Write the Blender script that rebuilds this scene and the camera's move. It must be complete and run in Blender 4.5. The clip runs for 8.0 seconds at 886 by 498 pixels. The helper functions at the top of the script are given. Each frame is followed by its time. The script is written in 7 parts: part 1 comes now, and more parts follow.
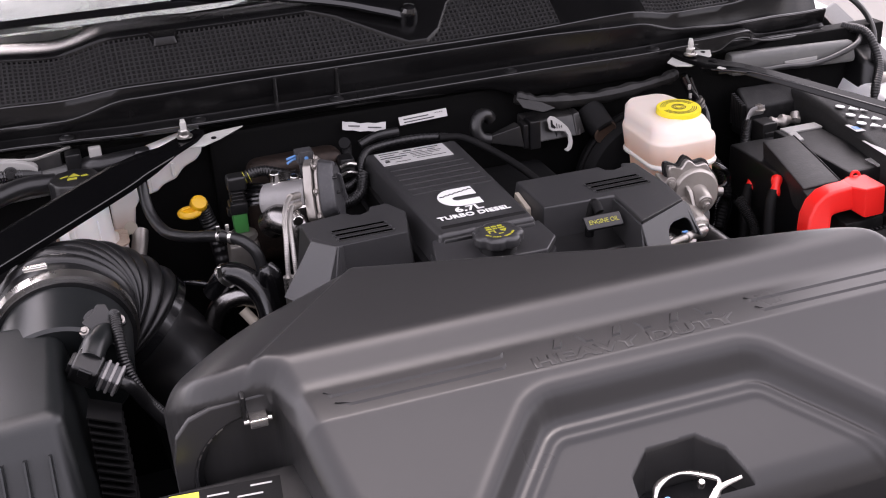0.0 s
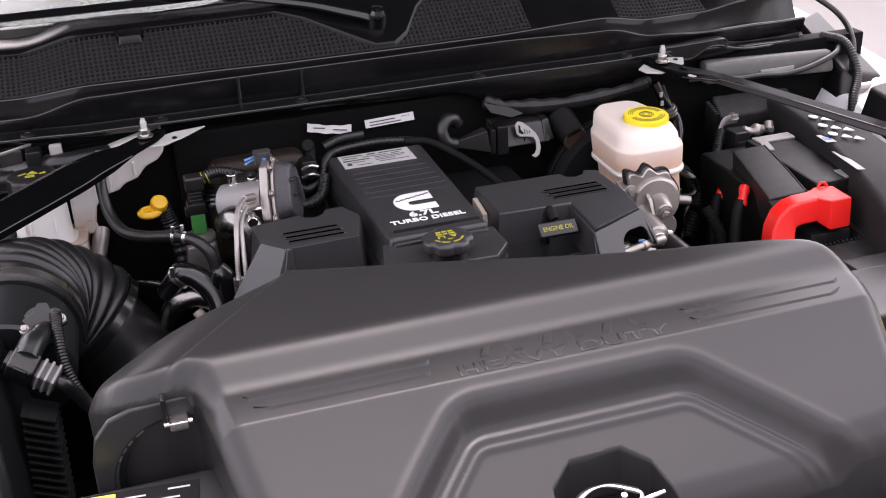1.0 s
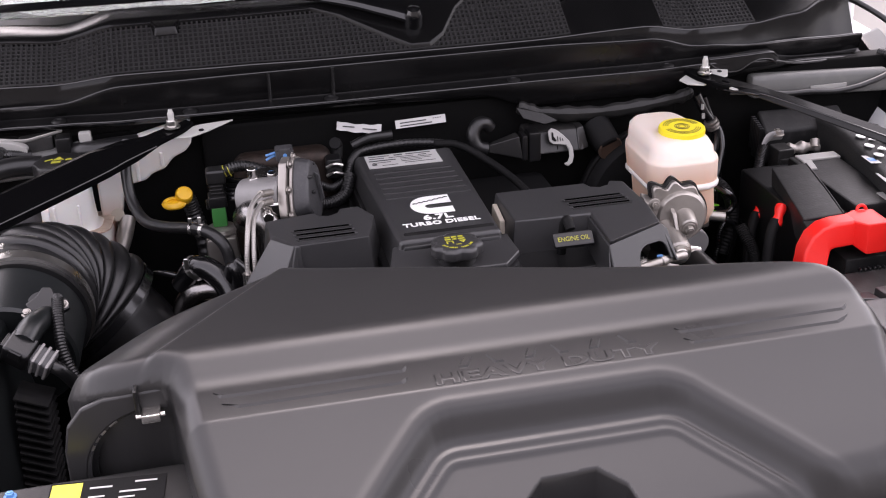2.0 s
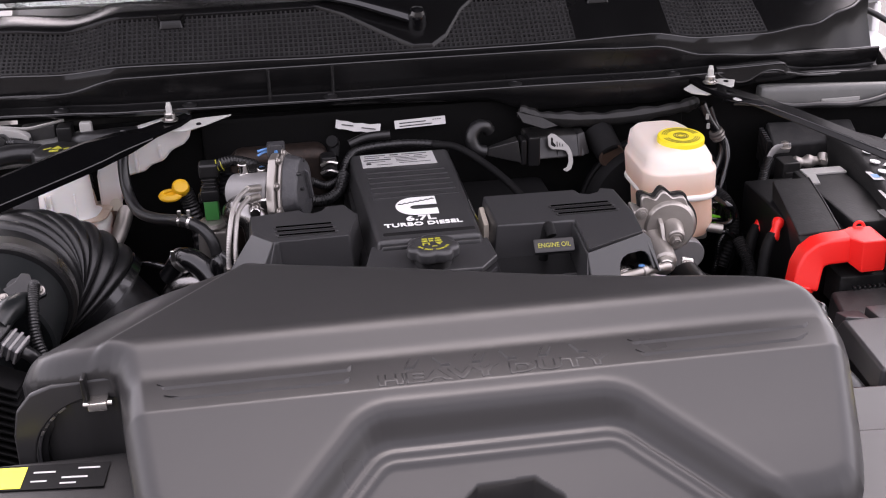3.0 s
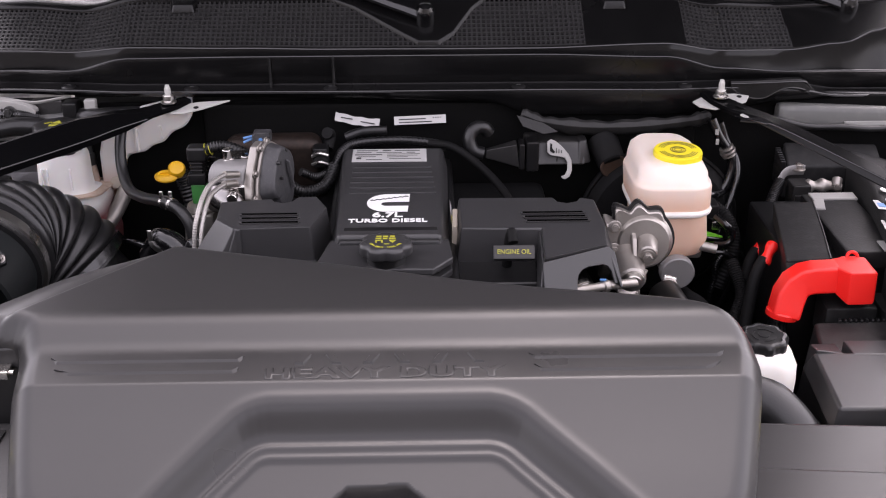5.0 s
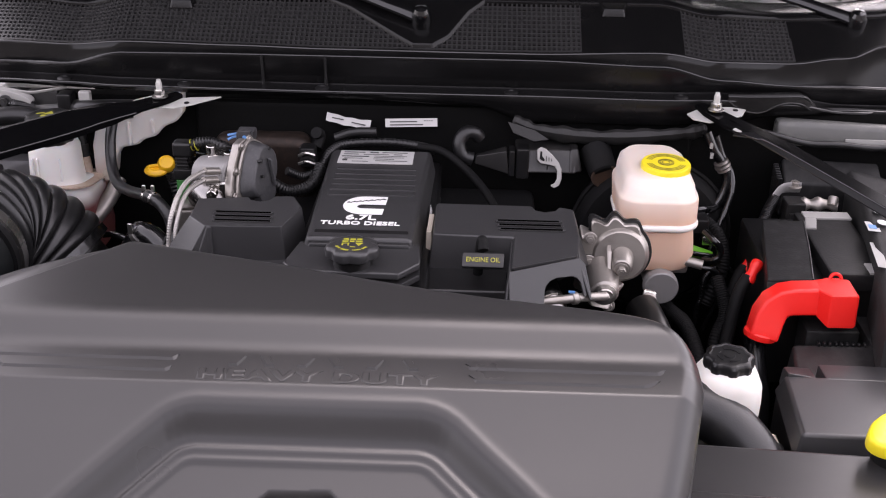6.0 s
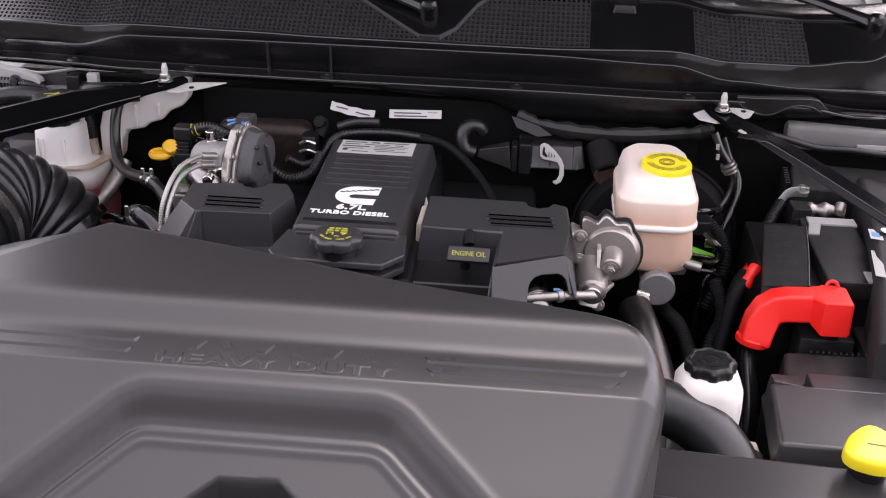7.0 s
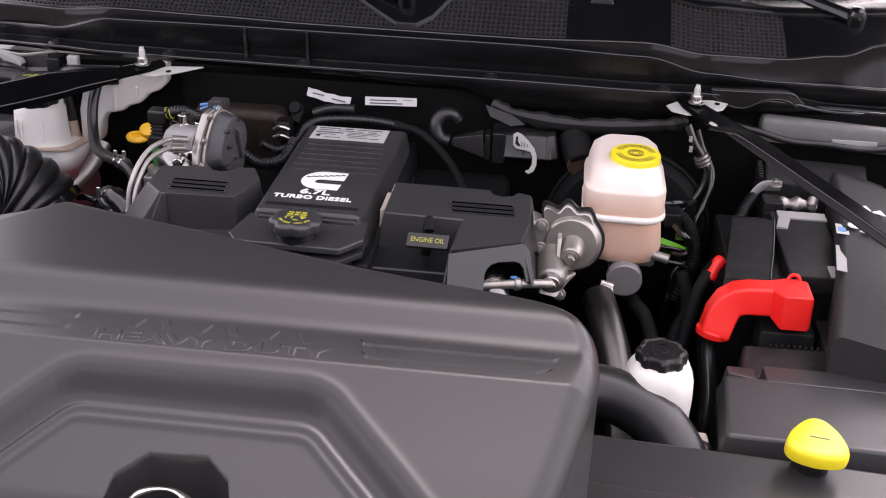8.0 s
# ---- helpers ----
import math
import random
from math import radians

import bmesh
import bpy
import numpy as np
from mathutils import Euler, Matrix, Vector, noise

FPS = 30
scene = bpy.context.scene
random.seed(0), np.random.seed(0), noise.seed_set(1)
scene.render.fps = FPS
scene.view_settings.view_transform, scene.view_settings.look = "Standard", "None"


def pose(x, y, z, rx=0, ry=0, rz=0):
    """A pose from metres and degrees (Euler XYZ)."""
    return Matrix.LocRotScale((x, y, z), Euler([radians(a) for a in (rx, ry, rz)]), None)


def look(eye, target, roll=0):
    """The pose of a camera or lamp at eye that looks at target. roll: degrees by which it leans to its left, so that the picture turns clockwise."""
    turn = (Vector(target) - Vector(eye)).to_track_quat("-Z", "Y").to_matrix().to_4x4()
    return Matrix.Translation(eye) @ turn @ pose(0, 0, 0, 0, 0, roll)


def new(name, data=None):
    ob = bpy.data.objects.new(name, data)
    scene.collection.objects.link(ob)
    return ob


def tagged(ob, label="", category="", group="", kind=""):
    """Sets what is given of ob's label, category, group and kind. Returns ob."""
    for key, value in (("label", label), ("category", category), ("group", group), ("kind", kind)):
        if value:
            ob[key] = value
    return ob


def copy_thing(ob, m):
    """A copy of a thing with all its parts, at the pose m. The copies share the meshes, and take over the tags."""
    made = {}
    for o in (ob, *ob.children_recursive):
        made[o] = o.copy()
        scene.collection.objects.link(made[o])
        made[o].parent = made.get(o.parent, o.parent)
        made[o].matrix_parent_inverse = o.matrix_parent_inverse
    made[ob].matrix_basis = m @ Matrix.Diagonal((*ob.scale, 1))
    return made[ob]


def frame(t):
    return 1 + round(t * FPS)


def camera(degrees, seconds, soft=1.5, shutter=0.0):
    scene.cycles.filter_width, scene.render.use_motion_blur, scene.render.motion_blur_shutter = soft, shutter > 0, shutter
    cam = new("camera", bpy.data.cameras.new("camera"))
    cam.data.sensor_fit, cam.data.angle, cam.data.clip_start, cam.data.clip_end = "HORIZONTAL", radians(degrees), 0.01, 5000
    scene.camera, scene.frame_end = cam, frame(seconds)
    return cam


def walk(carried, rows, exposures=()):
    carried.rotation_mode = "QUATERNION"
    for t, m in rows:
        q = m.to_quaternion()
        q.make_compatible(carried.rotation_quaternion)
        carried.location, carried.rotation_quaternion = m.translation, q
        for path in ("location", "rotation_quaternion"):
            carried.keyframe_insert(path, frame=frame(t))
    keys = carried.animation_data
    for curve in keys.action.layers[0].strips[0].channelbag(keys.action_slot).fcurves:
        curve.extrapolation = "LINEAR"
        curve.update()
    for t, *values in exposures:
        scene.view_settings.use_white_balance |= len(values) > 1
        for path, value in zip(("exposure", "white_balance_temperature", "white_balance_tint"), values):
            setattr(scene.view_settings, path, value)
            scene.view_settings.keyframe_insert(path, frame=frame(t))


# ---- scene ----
cam = camera(42.5, 8.0, 1.1)
PATH = [
    (0, (-0.584, -1.786, 1.918), (-0.058, -0.072, 1.031), -3.6),
    (0.5, (-0.539, -1.796, 1.915), (-0.027, -0.076, 1.032), -3.2),
    (1, (-0.489, -1.803, 1.908), (0.007, -0.076, 1.029), -3.0),
    (1.5, (-0.434, -1.801, 1.898), (-0.01, -0.052, 1.026), -2.6),
    (3, (-0.269, -1.821, 1.888), (-0.02, -0.033, 1.027), -1.5),
    (3.5, (-0.206, -1.825, 1.881), (-0.002, -0.031, 1.021), -1.1),
    (4, (-0.153, -1.823, 1.876), (0.0, -0.024, 1.017), -0.7),
    (5.5, (0.016, -1.819, 1.877), (0.001, -0.012, 1.019), 0.2),
    (6, (0.073, -1.804, 1.876), (0.015, 0.003, 1.019), 0.8),
    (6.5, (0.12, -1.793, 1.874), (0.014, 0.009, 1.014), 1.2),
    (7, (0.161, -1.789, 1.87), (0.013, 0.007, 1.004), 1.6),
    (7.5, (0.206, -1.786, 1.869), (0.028, 0.005, 0.997), 1.9),
    (8, (0.249, -1.789, 1.867), (0.06, -0.003, 0.989), 2.1),
]
walk(cam, [(t, look(eye, target, roll)) for t, eye, target, roll in PATH], [(0.0, 0.22, 6750, 25), (8.0, 0.22, 6750, 25)])

# ---- world, sun, exposure ----
world = bpy.data.worlds.new("sky")
scene.world = world
world.use_nodes = True
wn = world.node_tree.nodes
wl = world.node_tree.links
sky = wn.new("ShaderNodeTexSky")
sky.sky_type = "NISHITA"
sky.sun_disc = False
sky.sun_elevation = radians(60)
sky.dust_density = 3.0
sky.sun_rotation = radians(13)
pale = wn.new("ShaderNodeHueSaturation")
pale.inputs["Saturation"].default_value = 0.22
wl.new(sky.outputs[0], pale.inputs["Color"])
wl.new(pale.outputs[0], wn["Background"].inputs["Color"])
wn["Background"].inputs["Strength"].default_value = 0.69
sun_data = bpy.data.lights.new("sun", "SUN")
sun_data.energy = 0.6
sun_data.angle = radians(22)
sun_data.color = (1.0, 0.95, 0.9)
sun = new("sun", sun_data)
sun.matrix_world = look((0.35, 1.52, 4.0), (0, 0, 1.3))


# ---- materials ----
def material(name, color, rough=0.5, metal=0.0, spread=0.15, grain=600.0, bump=0.05, stain=0.0, stain_color=(0.2, 0.17, 0.13), coat=0.0, sub=0.0, spec=0.5, big=9.0):
    """A painted, moulded or cast surface: fine grain in relief, uneven gloss, and dust or stains at a larger scale."""
    m = bpy.data.materials.new(name)
    m.use_nodes = True
    n, l = m.node_tree.nodes, m.node_tree.links
    b = n["Principled BSDF"]
    co = n.new("ShaderNodeTexCoord")
    wide = n.new("ShaderNodeTexNoise")
    wide.inputs["Scale"].default_value = big
    wide.inputs["Detail"].default_value = 5.0
    fine = n.new("ShaderNodeTexNoise")
    fine.inputs["Scale"].default_value = grain
    fine.inputs["Detail"].default_value = 2.0
    l.new(co.outputs["Object"], wide.inputs["Vector"])
    l.new(co.outputs["Object"], fine.inputs["Vector"])
    tone = n.new("ShaderNodeMix")
    tone.data_type = "RGBA"
    low = tuple(c * (1 - spread) for c in color)
    high = tuple(min(1.0, c * (1 + spread)) for c in color)
    tone.inputs["A"].default_value = (*low, 1)
    tone.inputs["B"].default_value = (*high, 1)
    l.new(wide.outputs["Fac"], tone.inputs["Factor"])
    last = tone.outputs["Result"]
    if stain > 0:
        spot = n.new("ShaderNodeTexNoise")
        spot.inputs["Scale"].default_value = big * 4
        spot.inputs["Detail"].default_value = 8.0
        l.new(co.outputs["Object"], spot.inputs["Vector"])
        edge = n.new("ShaderNodeMapRange")
        edge.inputs["From Min"].default_value = 0.5
        edge.inputs["From Max"].default_value = 0.72
        edge.inputs["To Max"].default_value = stain
        l.new(spot.outputs["Fac"], edge.inputs["Value"])
        dirt = n.new("ShaderNodeMix")
        dirt.data_type = "RGBA"
        dirt.inputs["B"].default_value = (*stain_color, 1)
        l.new(edge.outputs["Result"], dirt.inputs["Factor"])
        l.new(last, dirt.inputs["A"])
        last = dirt.outputs["Result"]
    l.new(last, b.inputs["Base Color"])
    gloss = n.new("ShaderNodeMapRange")
    gloss.inputs["To Min"].default_value = max(0.02, rough - 0.08)
    gloss.inputs["To Max"].default_value = min(1.0, rough + 0.08)
    l.new(wide.outputs["Fac"], gloss.inputs["Value"])
    l.new(gloss.outputs["Result"], b.inputs["Roughness"])
    relief = n.new("ShaderNodeBump")
    relief.inputs["Strength"].default_value = bump
    relief.inputs["Distance"].default_value = 0.001
    l.new(fine.outputs["Fac"], relief.inputs["Height"])
    l.new(relief.outputs["Normal"], b.inputs["Normal"])
    b.inputs["Metallic"].default_value = metal
    b.inputs["Specular IOR Level"].default_value = spec
    b.inputs["Coat Weight"].default_value = coat
    b.inputs["Coat Roughness"].default_value = 0.08
    if sub > 0:
        b.inputs["Subsurface Weight"].default_value = sub
        b.inputs["Subsurface Radius"].default_value = (0.02, 0.014, 0.01)
    return m


def liquid_material(name, empty, full, level, blur=0.012, rough=0.35):
    """Milky plastic through which a liquid shows up to a level in metres."""
    m = material(name, empty, rough=rough, spread=0.04, bump=0.03, sub=0.35)
    n, l = m.node_tree.nodes, m.node_tree.links
    b = n["Principled BSDF"]
    geo = n.new("ShaderNodeNewGeometry")
    xyz = n.new("ShaderNodeSeparateXYZ")
    l.new(geo.outputs["Position"], xyz.inputs[0])
    ramp = n.new("ShaderNodeMapRange")
    ramp.inputs["From Min"].default_value = level + blur
    ramp.inputs["From Max"].default_value = level - blur
    l.new(xyz.outputs["Z"], ramp.inputs["Value"])
    mix = n.new("ShaderNodeMix")
    mix.data_type = "RGBA"
    mix.inputs["A"].default_value = (*empty, 1)
    mix.inputs["B"].default_value = (*full, 1)
    l.new(ramp.outputs["Result"], mix.inputs["Factor"])
    l.new(mix.outputs["Result"], b.inputs["Base Color"])
    return m


COVER = material("moulded_cover_plastic", (0.0245, 0.024, 0.0242), rough=0.31, grain=260, bump=0.0, spread=0.08, big=6, spec=0.37)
ENGINE_COVER = material("engine_cover_plastic", (0.031, 0.0306, 0.0316), rough=0.37, grain=1100, bump=0.06, spread=0.12, stain=0.12, stain_color=(0.04, 0.038, 0.036))
# Lighter and glossier than the cowl: edge highlights put into the material.
BEAD = material("edge_highlight_plastic", (0.012, 0.0118, 0.0118), rough=0.22, grain=900, bump=0.02, spread=0.1, spec=0.7)
MESH = material("mesh_plastic", (0.024, 0.0236, 0.0238), rough=0.34, grain=900, bump=0.05, spread=0.12)
COWL = material("cowl_plastic", (0.0044, 0.0043, 0.0045), rough=0.25, grain=900, bump=0.05, spread=0.15, stain=0.12, stain_color=(0.017, 0.016, 0.015), spec=0.29)
BLACK = material("black_plastic", (0.0058, 0.0058, 0.0063), rough=0.36, grain=700, bump=0.15, spread=0.2, stain=0.2, stain_color=(0.03, 0.027, 0.024))
# Near-black and dull: shade deep in the bay is put into the colour.
DARK = material("shade_black_surface", (0.003, 0.003, 0.0033), spec=0.2, rough=0.7, grain=300, bump=0.2, spread=0.3, stain=0.2, stain_color=(0.012, 0.010, 0.008))
RUBBER = material("rubber", (0.009, 0.009, 0.0095), rough=0.34, grain=500, bump=0.12, spread=0.25, stain=0.25, stain_color=(0.03, 0.028, 0.026))
GLOSS = material("gloss_black_paint", (0.004, 0.004, 0.0045), rough=0.22, grain=400, bump=0.02, spread=0.1, coat=0.4)
# Lighter copy of the brace's black: the flange's lit tone as colour.
FLANGE = material("satin_black_lit_edge", (0.010, 0.010, 0.0105), rough=0.34, grain=500, bump=0.02, spread=0.15, spec=0.4)
BRACE = material("satin_black_steel", (0.003, 0.003, 0.0033), rough=0.2, grain=500, bump=0.0, spread=0.15, spec=0.02)
AIRBOX = material("airbox_plastic", (0.009, 0.0105, 0.011), rough=0.34, grain=800, bump=0.1, spread=0.15)
CAST = material("cast_aluminium", (0.36, 0.335, 0.31), rough=0.40, metal=0.8, grain=300, bump=0.12, spread=0.2, stain=0.35, stain_color=(0.2, 0.18, 0.15))
STEEL = material("zinc_steel", (0.68, 0.66, 0.63), rough=0.28, metal=1.0, grain=300, bump=0.1, spread=0.15, stain=0.2)
BRAID = material("braided_steel", (0.42, 0.40, 0.38), rough=0.45, metal=0.8, grain=900, bump=0.5, spread=0.2, stain=0.2)
PLUGMETAL = material("dull_grey_casting", (0.25, 0.243, 0.24), rough=0.5, metal=0.3, grain=400, bump=0.25, spread=0.3, stain=0.3, stain_color=(0.08, 0.07, 0.06))
LATCHSTEEL = material("dark_worn_steel", (0.26, 0.25, 0.245), rough=0.25, metal=1.0, grain=200, bump=0.1, spread=0.4, stain=0.5, stain_color=(0.05, 0.045, 0.04))
CHROME = material("polished_metal", (0.60, 0.58, 0.555), rough=0.16, metal=1.0, grain=200, bump=0.03)
GREYMETAL = material("grey_cast_cover", (0.046, 0.046, 0.049), rough=0.46, metal=0.2, grain=320, bump=0.35, spread=0.3, stain=0.4, stain_color=(0.085, 0.08, 0.078), big=45)
MILKY = material("milky_plastic", (0.86, 0.85, 0.84), rough=0.38, grain=120, bump=0.06, spread=0.08, sub=0.4, stain=0.15, stain_color=(0.5, 0.45, 0.38))
DUCT = liquid_material("aged_milky_plastic", (0.71, 0.69, 0.665), (0.42, 0.26, 0.19), 1.140, 0.03)
# Milky plastic in grey: the side tank's shade is in the colour.
SIDE_TANK = material("shaded_milky_plastic", (0.10, 0.097, 0.10), rough=0.4, grain=120, bump=0.05, spread=0.15)
WHITE_PLASTIC = material("white_plastic", (0.74, 0.71, 0.665), rough=0.35, grain=300, bump=0.04, spread=0.04, sub=0.2)
BRAKE_FLUID = liquid_material("brake_fluid_bottle", (0.78, 0.68, 0.61), (0.80, 0.545, 0.41), 1.190, 0.022)
COOLANT = liquid_material("coolant_bottle", (0.80, 0.785, 0.755), (0.17, 0.055, 0.055), 1.116, 0.012)
DIRTY_MILKY = material("dirt_browned_plastic", (0.50, 0.39, 0.31), rough=0.5, grain=160, bump=0.1, spread=0.2, sub=0.2, stain=0.55, stain_color=(0.30, 0.17, 0.10), big=40)
YELLOW = material("yellow_plastic", (0.86, 0.70, 0.02), rough=0.36, grain=400, bump=0.04, spread=0.06)
ORANGE = material("orange_yellow_plastic", (0.78, 0.43, 0.01), rough=0.36, grain=400, bump=0.04, spread=0.08)
PRINT_YELLOW = material("yellow_print", (0.72, 0.68, 0.05), rough=0.5, bump=0.0, spread=0.05)
DULL_YELLOW = material("worn_yellow_print", (0.36, 0.345, 0.03), rough=0.5, bump=0.0, spread=0.12)
RED = material("red_plastic", (0.84, 0.018, 0.012), rough=0.38, grain=500, bump=0.06, spread=0.08)
GREEN = material("green_plastic", (0.035, 0.20, 0.045), rough=0.45, grain=500, bump=0.06, spread=0.1)
LIME = material("lime_tag", (0.16, 0.62, 0.02), rough=0.45, bump=0.03, spread=0.08)
BLUE = material("blue_wire", (0.10, 0.26, 0.55), rough=0.4, bump=0.02)
LABEL = material("label_paper", (0.48, 0.475, 0.465), rough=0.45, bump=0.03, spread=0.05)
INK = material("label_ink", (0.03, 0.03, 0.03), rough=0.5, bump=0.0)
MODULE = material("grey_module_plastic", (0.013, 0.0127, 0.0127), rough=0.36, grain=500, bump=0.1, spread=0.25, stain=0.3, stain_color=(0.07, 0.065, 0.06))
PALE = material("pale_plastic", (0.34, 0.335, 0.32), rough=0.45, bump=0.05, spread=0.12)
ZINC = material("pale_zinc_plate", (0.55, 0.55, 0.52), rough=0.4, metal=0.2, bump=0.05, spread=0.1, stain=0.2)
WHITE_PRINT = material("white_print", (0.82, 0.82, 0.80), rough=0.4, bump=0.0, spread=0.03)
WHITE_PAINT = material("white_body_paint", (0.80, 0.80, 0.80), rough=0.22, grain=300, bump=0.01, spread=0.02, coat=0.5)
PRIMER = material("grey_body_paint", (0.090, 0.091, 0.087), rough=0.38, grain=300, bump=0.02, spread=0.06, stain=0.15, stain_color=(0.3, 0.28, 0.25))
TAPE = material("dull_insulation_wrap", (0.011, 0.0107, 0.0104), rough=0.6, grain=120, bump=0.6, spread=0.35, big=30)
DULL = material("scuffed_black_plastic", (0.0068, 0.0068, 0.0072), rough=0.52, grain=260, bump=0.25, spread=0.3, stain=0.35, stain_color=(0.035, 0.034, 0.033), spec=0.32, big=14)
SCUFFED = material("scuffed_grey_plastic", (0.016, 0.0158, 0.016), rough=0.42, grain=260, bump=0.2, spread=0.35, stain=0.4, stain_color=(0.05, 0.049, 0.048), spec=0.3, big=14)
# Black without gloss: the shade of recesses, put into the colour.
VOID = material("recess_shade_black", (0.0012, 0.0012, 0.0012), rough=0.9, grain=300, bump=0.0, spread=0.2, spec=0.0)
LINER = material("firewall_liner", (0.003, 0.003, 0.003), spec=0.12, rough=0.7, grain=250, bump=0.3, spread=0.3)
FABRIC = material("battery_wrap_fabric", (0.014, 0.0138, 0.0137), rough=0.8, grain=900, bump=0.5, spread=0.2, big=25)
TANFOAM = material("tan_bracket", (0.45, 0.40, 0.33), rough=0.7, grain=300, bump=0.2)
DARKPIPE = material("dark_metal_pipe", (0.085, 0.082, 0.08), rough=0.30, metal=0.9, grain=300, bump=0.08, spread=0.3)
GROUND = material("pale_concrete", (0.17, 0.165, 0.158), rough=0.8, grain=60, bump=0.3, spread=0.2, big=1.5)

# For the added walls out of view; tone set for bounced light.
UNSEEN_WALL = material("unseen_wall", (0.18, 0.175, 0.168), rough=0.8, grain=40, bump=0.3, spread=0.25, big=0.8)

GLASS = bpy.data.materials.new("windscreen_glass")
GLASS.use_nodes = True
g = GLASS.node_tree.nodes["Principled BSDF"]
g.inputs["Base Color"].default_value = (0.75, 0.8, 0.78, 1)
g.inputs["Roughness"].default_value = 0.02
g.inputs["Transmission Weight"].default_value = 1.0
g.inputs["IOR"].default_value = 1.45


# ---- building helpers ----
def part(name, bm, mat, parent=None, label="", sharp=38):
    me = bpy.data.meshes.new(name)
    bmesh.ops.recalc_face_normals(bm, faces=bm.faces)
    bm.to_mesh(me)
    bm.free()
    me.materials.append(mat)
    me.shade_smooth()
    me.set_sharp_from_angle(angle=radians(sharp))
    ob = new(name, me)
    if 8 < len(me.polygons) < 1500:
        flat_faces = ob.modifiers.new("face_normals", "WEIGHTED_NORMAL")
        flat_faces.keep_sharp = True
    if parent:
        ob.parent = parent
        ob.matrix_parent_inverse = parent.matrix_world.inverted()
    if label:
        ob["label"] = label
    return ob


def thing(name, label, category, at=(0, 0, 0), group="", kind=""):
    ob = new(name)
    ob.empty_display_size = 0.02
    ob.matrix_world = Matrix.Translation(at)
    ob.location = at
    bpy.context.view_layer.update()
    return tagged(ob, label, category, group, kind)


def B():
    return bmesh.new()


def soften(bm, verts, r, seg=2, angle=25):
    if r <= 0:
        return
    vs = set(verts)
    bm.normal_update()
    edges = [e for e in bm.edges if e.verts[0] in vs and e.verts[1] in vs and len(e.link_faces) == 2 and e.calc_face_angle(0) > radians(angle)]
    bmesh.ops.bevel(bm, geom=edges, offset=r, segments=seg, affect="EDGES", clamp_overlap=True, profile=0.5)


def box(bm, lo, hi, r=0.003, m=None, seg=2):
    c = [(a + b) / 2 for a, b in zip(lo, hi)]
    s = [abs(b - a) for a, b in zip(lo, hi)]
    mm = Matrix.LocRotScale(c, None, s)
    vs = bmesh.ops.create_cube(bm, size=1, matrix=(m @ mm) if m else mm)["verts"]
    soften(bm, vs, r, seg)
    return bm


def loft(bm, loops, cap=True, closed=True):
    """Skin a row of loops of points of equal count."""
    rows = [[bm.verts.new(p) for p in loop] for loop in loops]
    n = len(rows[0])
    for a, b in zip(rows, rows[1:]):
        for i in range(n if closed else n - 1):
            j = (i + 1) % n
            bm.faces.new((a[i], a[j], b[j], b[i]))
    if cap and closed:
        bm.faces.new(rows[0][::-1])
        bm.faces.new(rows[-1])
    return [v for row in rows for v in row]


def prism(bm, pts, d, m=Matrix(), r=0.0, seg=2, taper=1.0):
    """A flat outline in its own x and y, raised by d along its z."""
    cx = sum(p[0] for p in pts) / len(pts)
    cy = sum(p[1] for p in pts) / len(pts)
    top = [(cx + (x - cx) * taper, cy + (y - cy) * taper) for x, y in pts]
    vs = loft(bm, [[m @ Vector((x, y, 0)) for x, y in pts], [m @ Vector((x, y, d)) for x, y in top]])
    soften(bm, vs, r, seg)
    return bm


def hull(bm, bottom, top, r=0.0, seg=2):
    """A solid between two loops of points in space."""
    vs = loft(bm, [bottom, top])
    soften(bm, vs, r, seg)
    return bm


def frame_to(p, d):
    """A pose at p whose z points along d."""
    return Matrix.Translation(p) @ Vector(d).to_track_quat("Z", "Y").to_matrix().to_4x4()


def lathe(bm, prof, m=Matrix(), seg=32, wave=None):
    """Turn a profile of (radius, height) round its z. wave(angle): a factor on the radius."""
    loops = []
    for r, h in prof:
        loop = []
        for i in range(seg):
            a = 2 * math.pi * i / seg
            k = r * (wave(a) if wave else 1)
            loop.append(m @ Vector((k * math.cos(a), k * math.sin(a), h)))
        loops.append(loop)
    loft(bm, loops)
    return bm


def cyl(bm, p0, p1, r0, r1=None, seg=24, edge=0.0):
    p0, p1 = Vector(p0), Vector(p1)
    r1 = r0 if r1 is None else r1
    h = (p1 - p0).length
    m = frame_to(p0, p1 - p0)
    if edge:
        prof = [(r0 - edge, 0), (r0, edge), (r1, h - edge), (r1 - edge, h)]
    else:
        prof = [(r0, 0), (r1, h)]
    return lathe(bm, prof, m, seg)


def spline(points, n):
    """Points evenly along a smooth curve through the given ones."""
    P = [Vector(p) for p in points]
    P = [P[0] * 2 - P[1]] + P + [P[-1] * 2 - P[-2]]
    out = []
    segs = len(P) - 3
    for k in range(n + 1):
        u = segs * k / n
        i = min(int(u), segs - 1)
        t = u - i
        a, b, c, d = P[i:i + 4]
        out.append(0.5 * ((2 * b) + (c - a) * t + (2 * a - 5 * b + 4 * c - d) * t * t + (3 * b - a - 3 * c + d) * t ** 3))
    return out


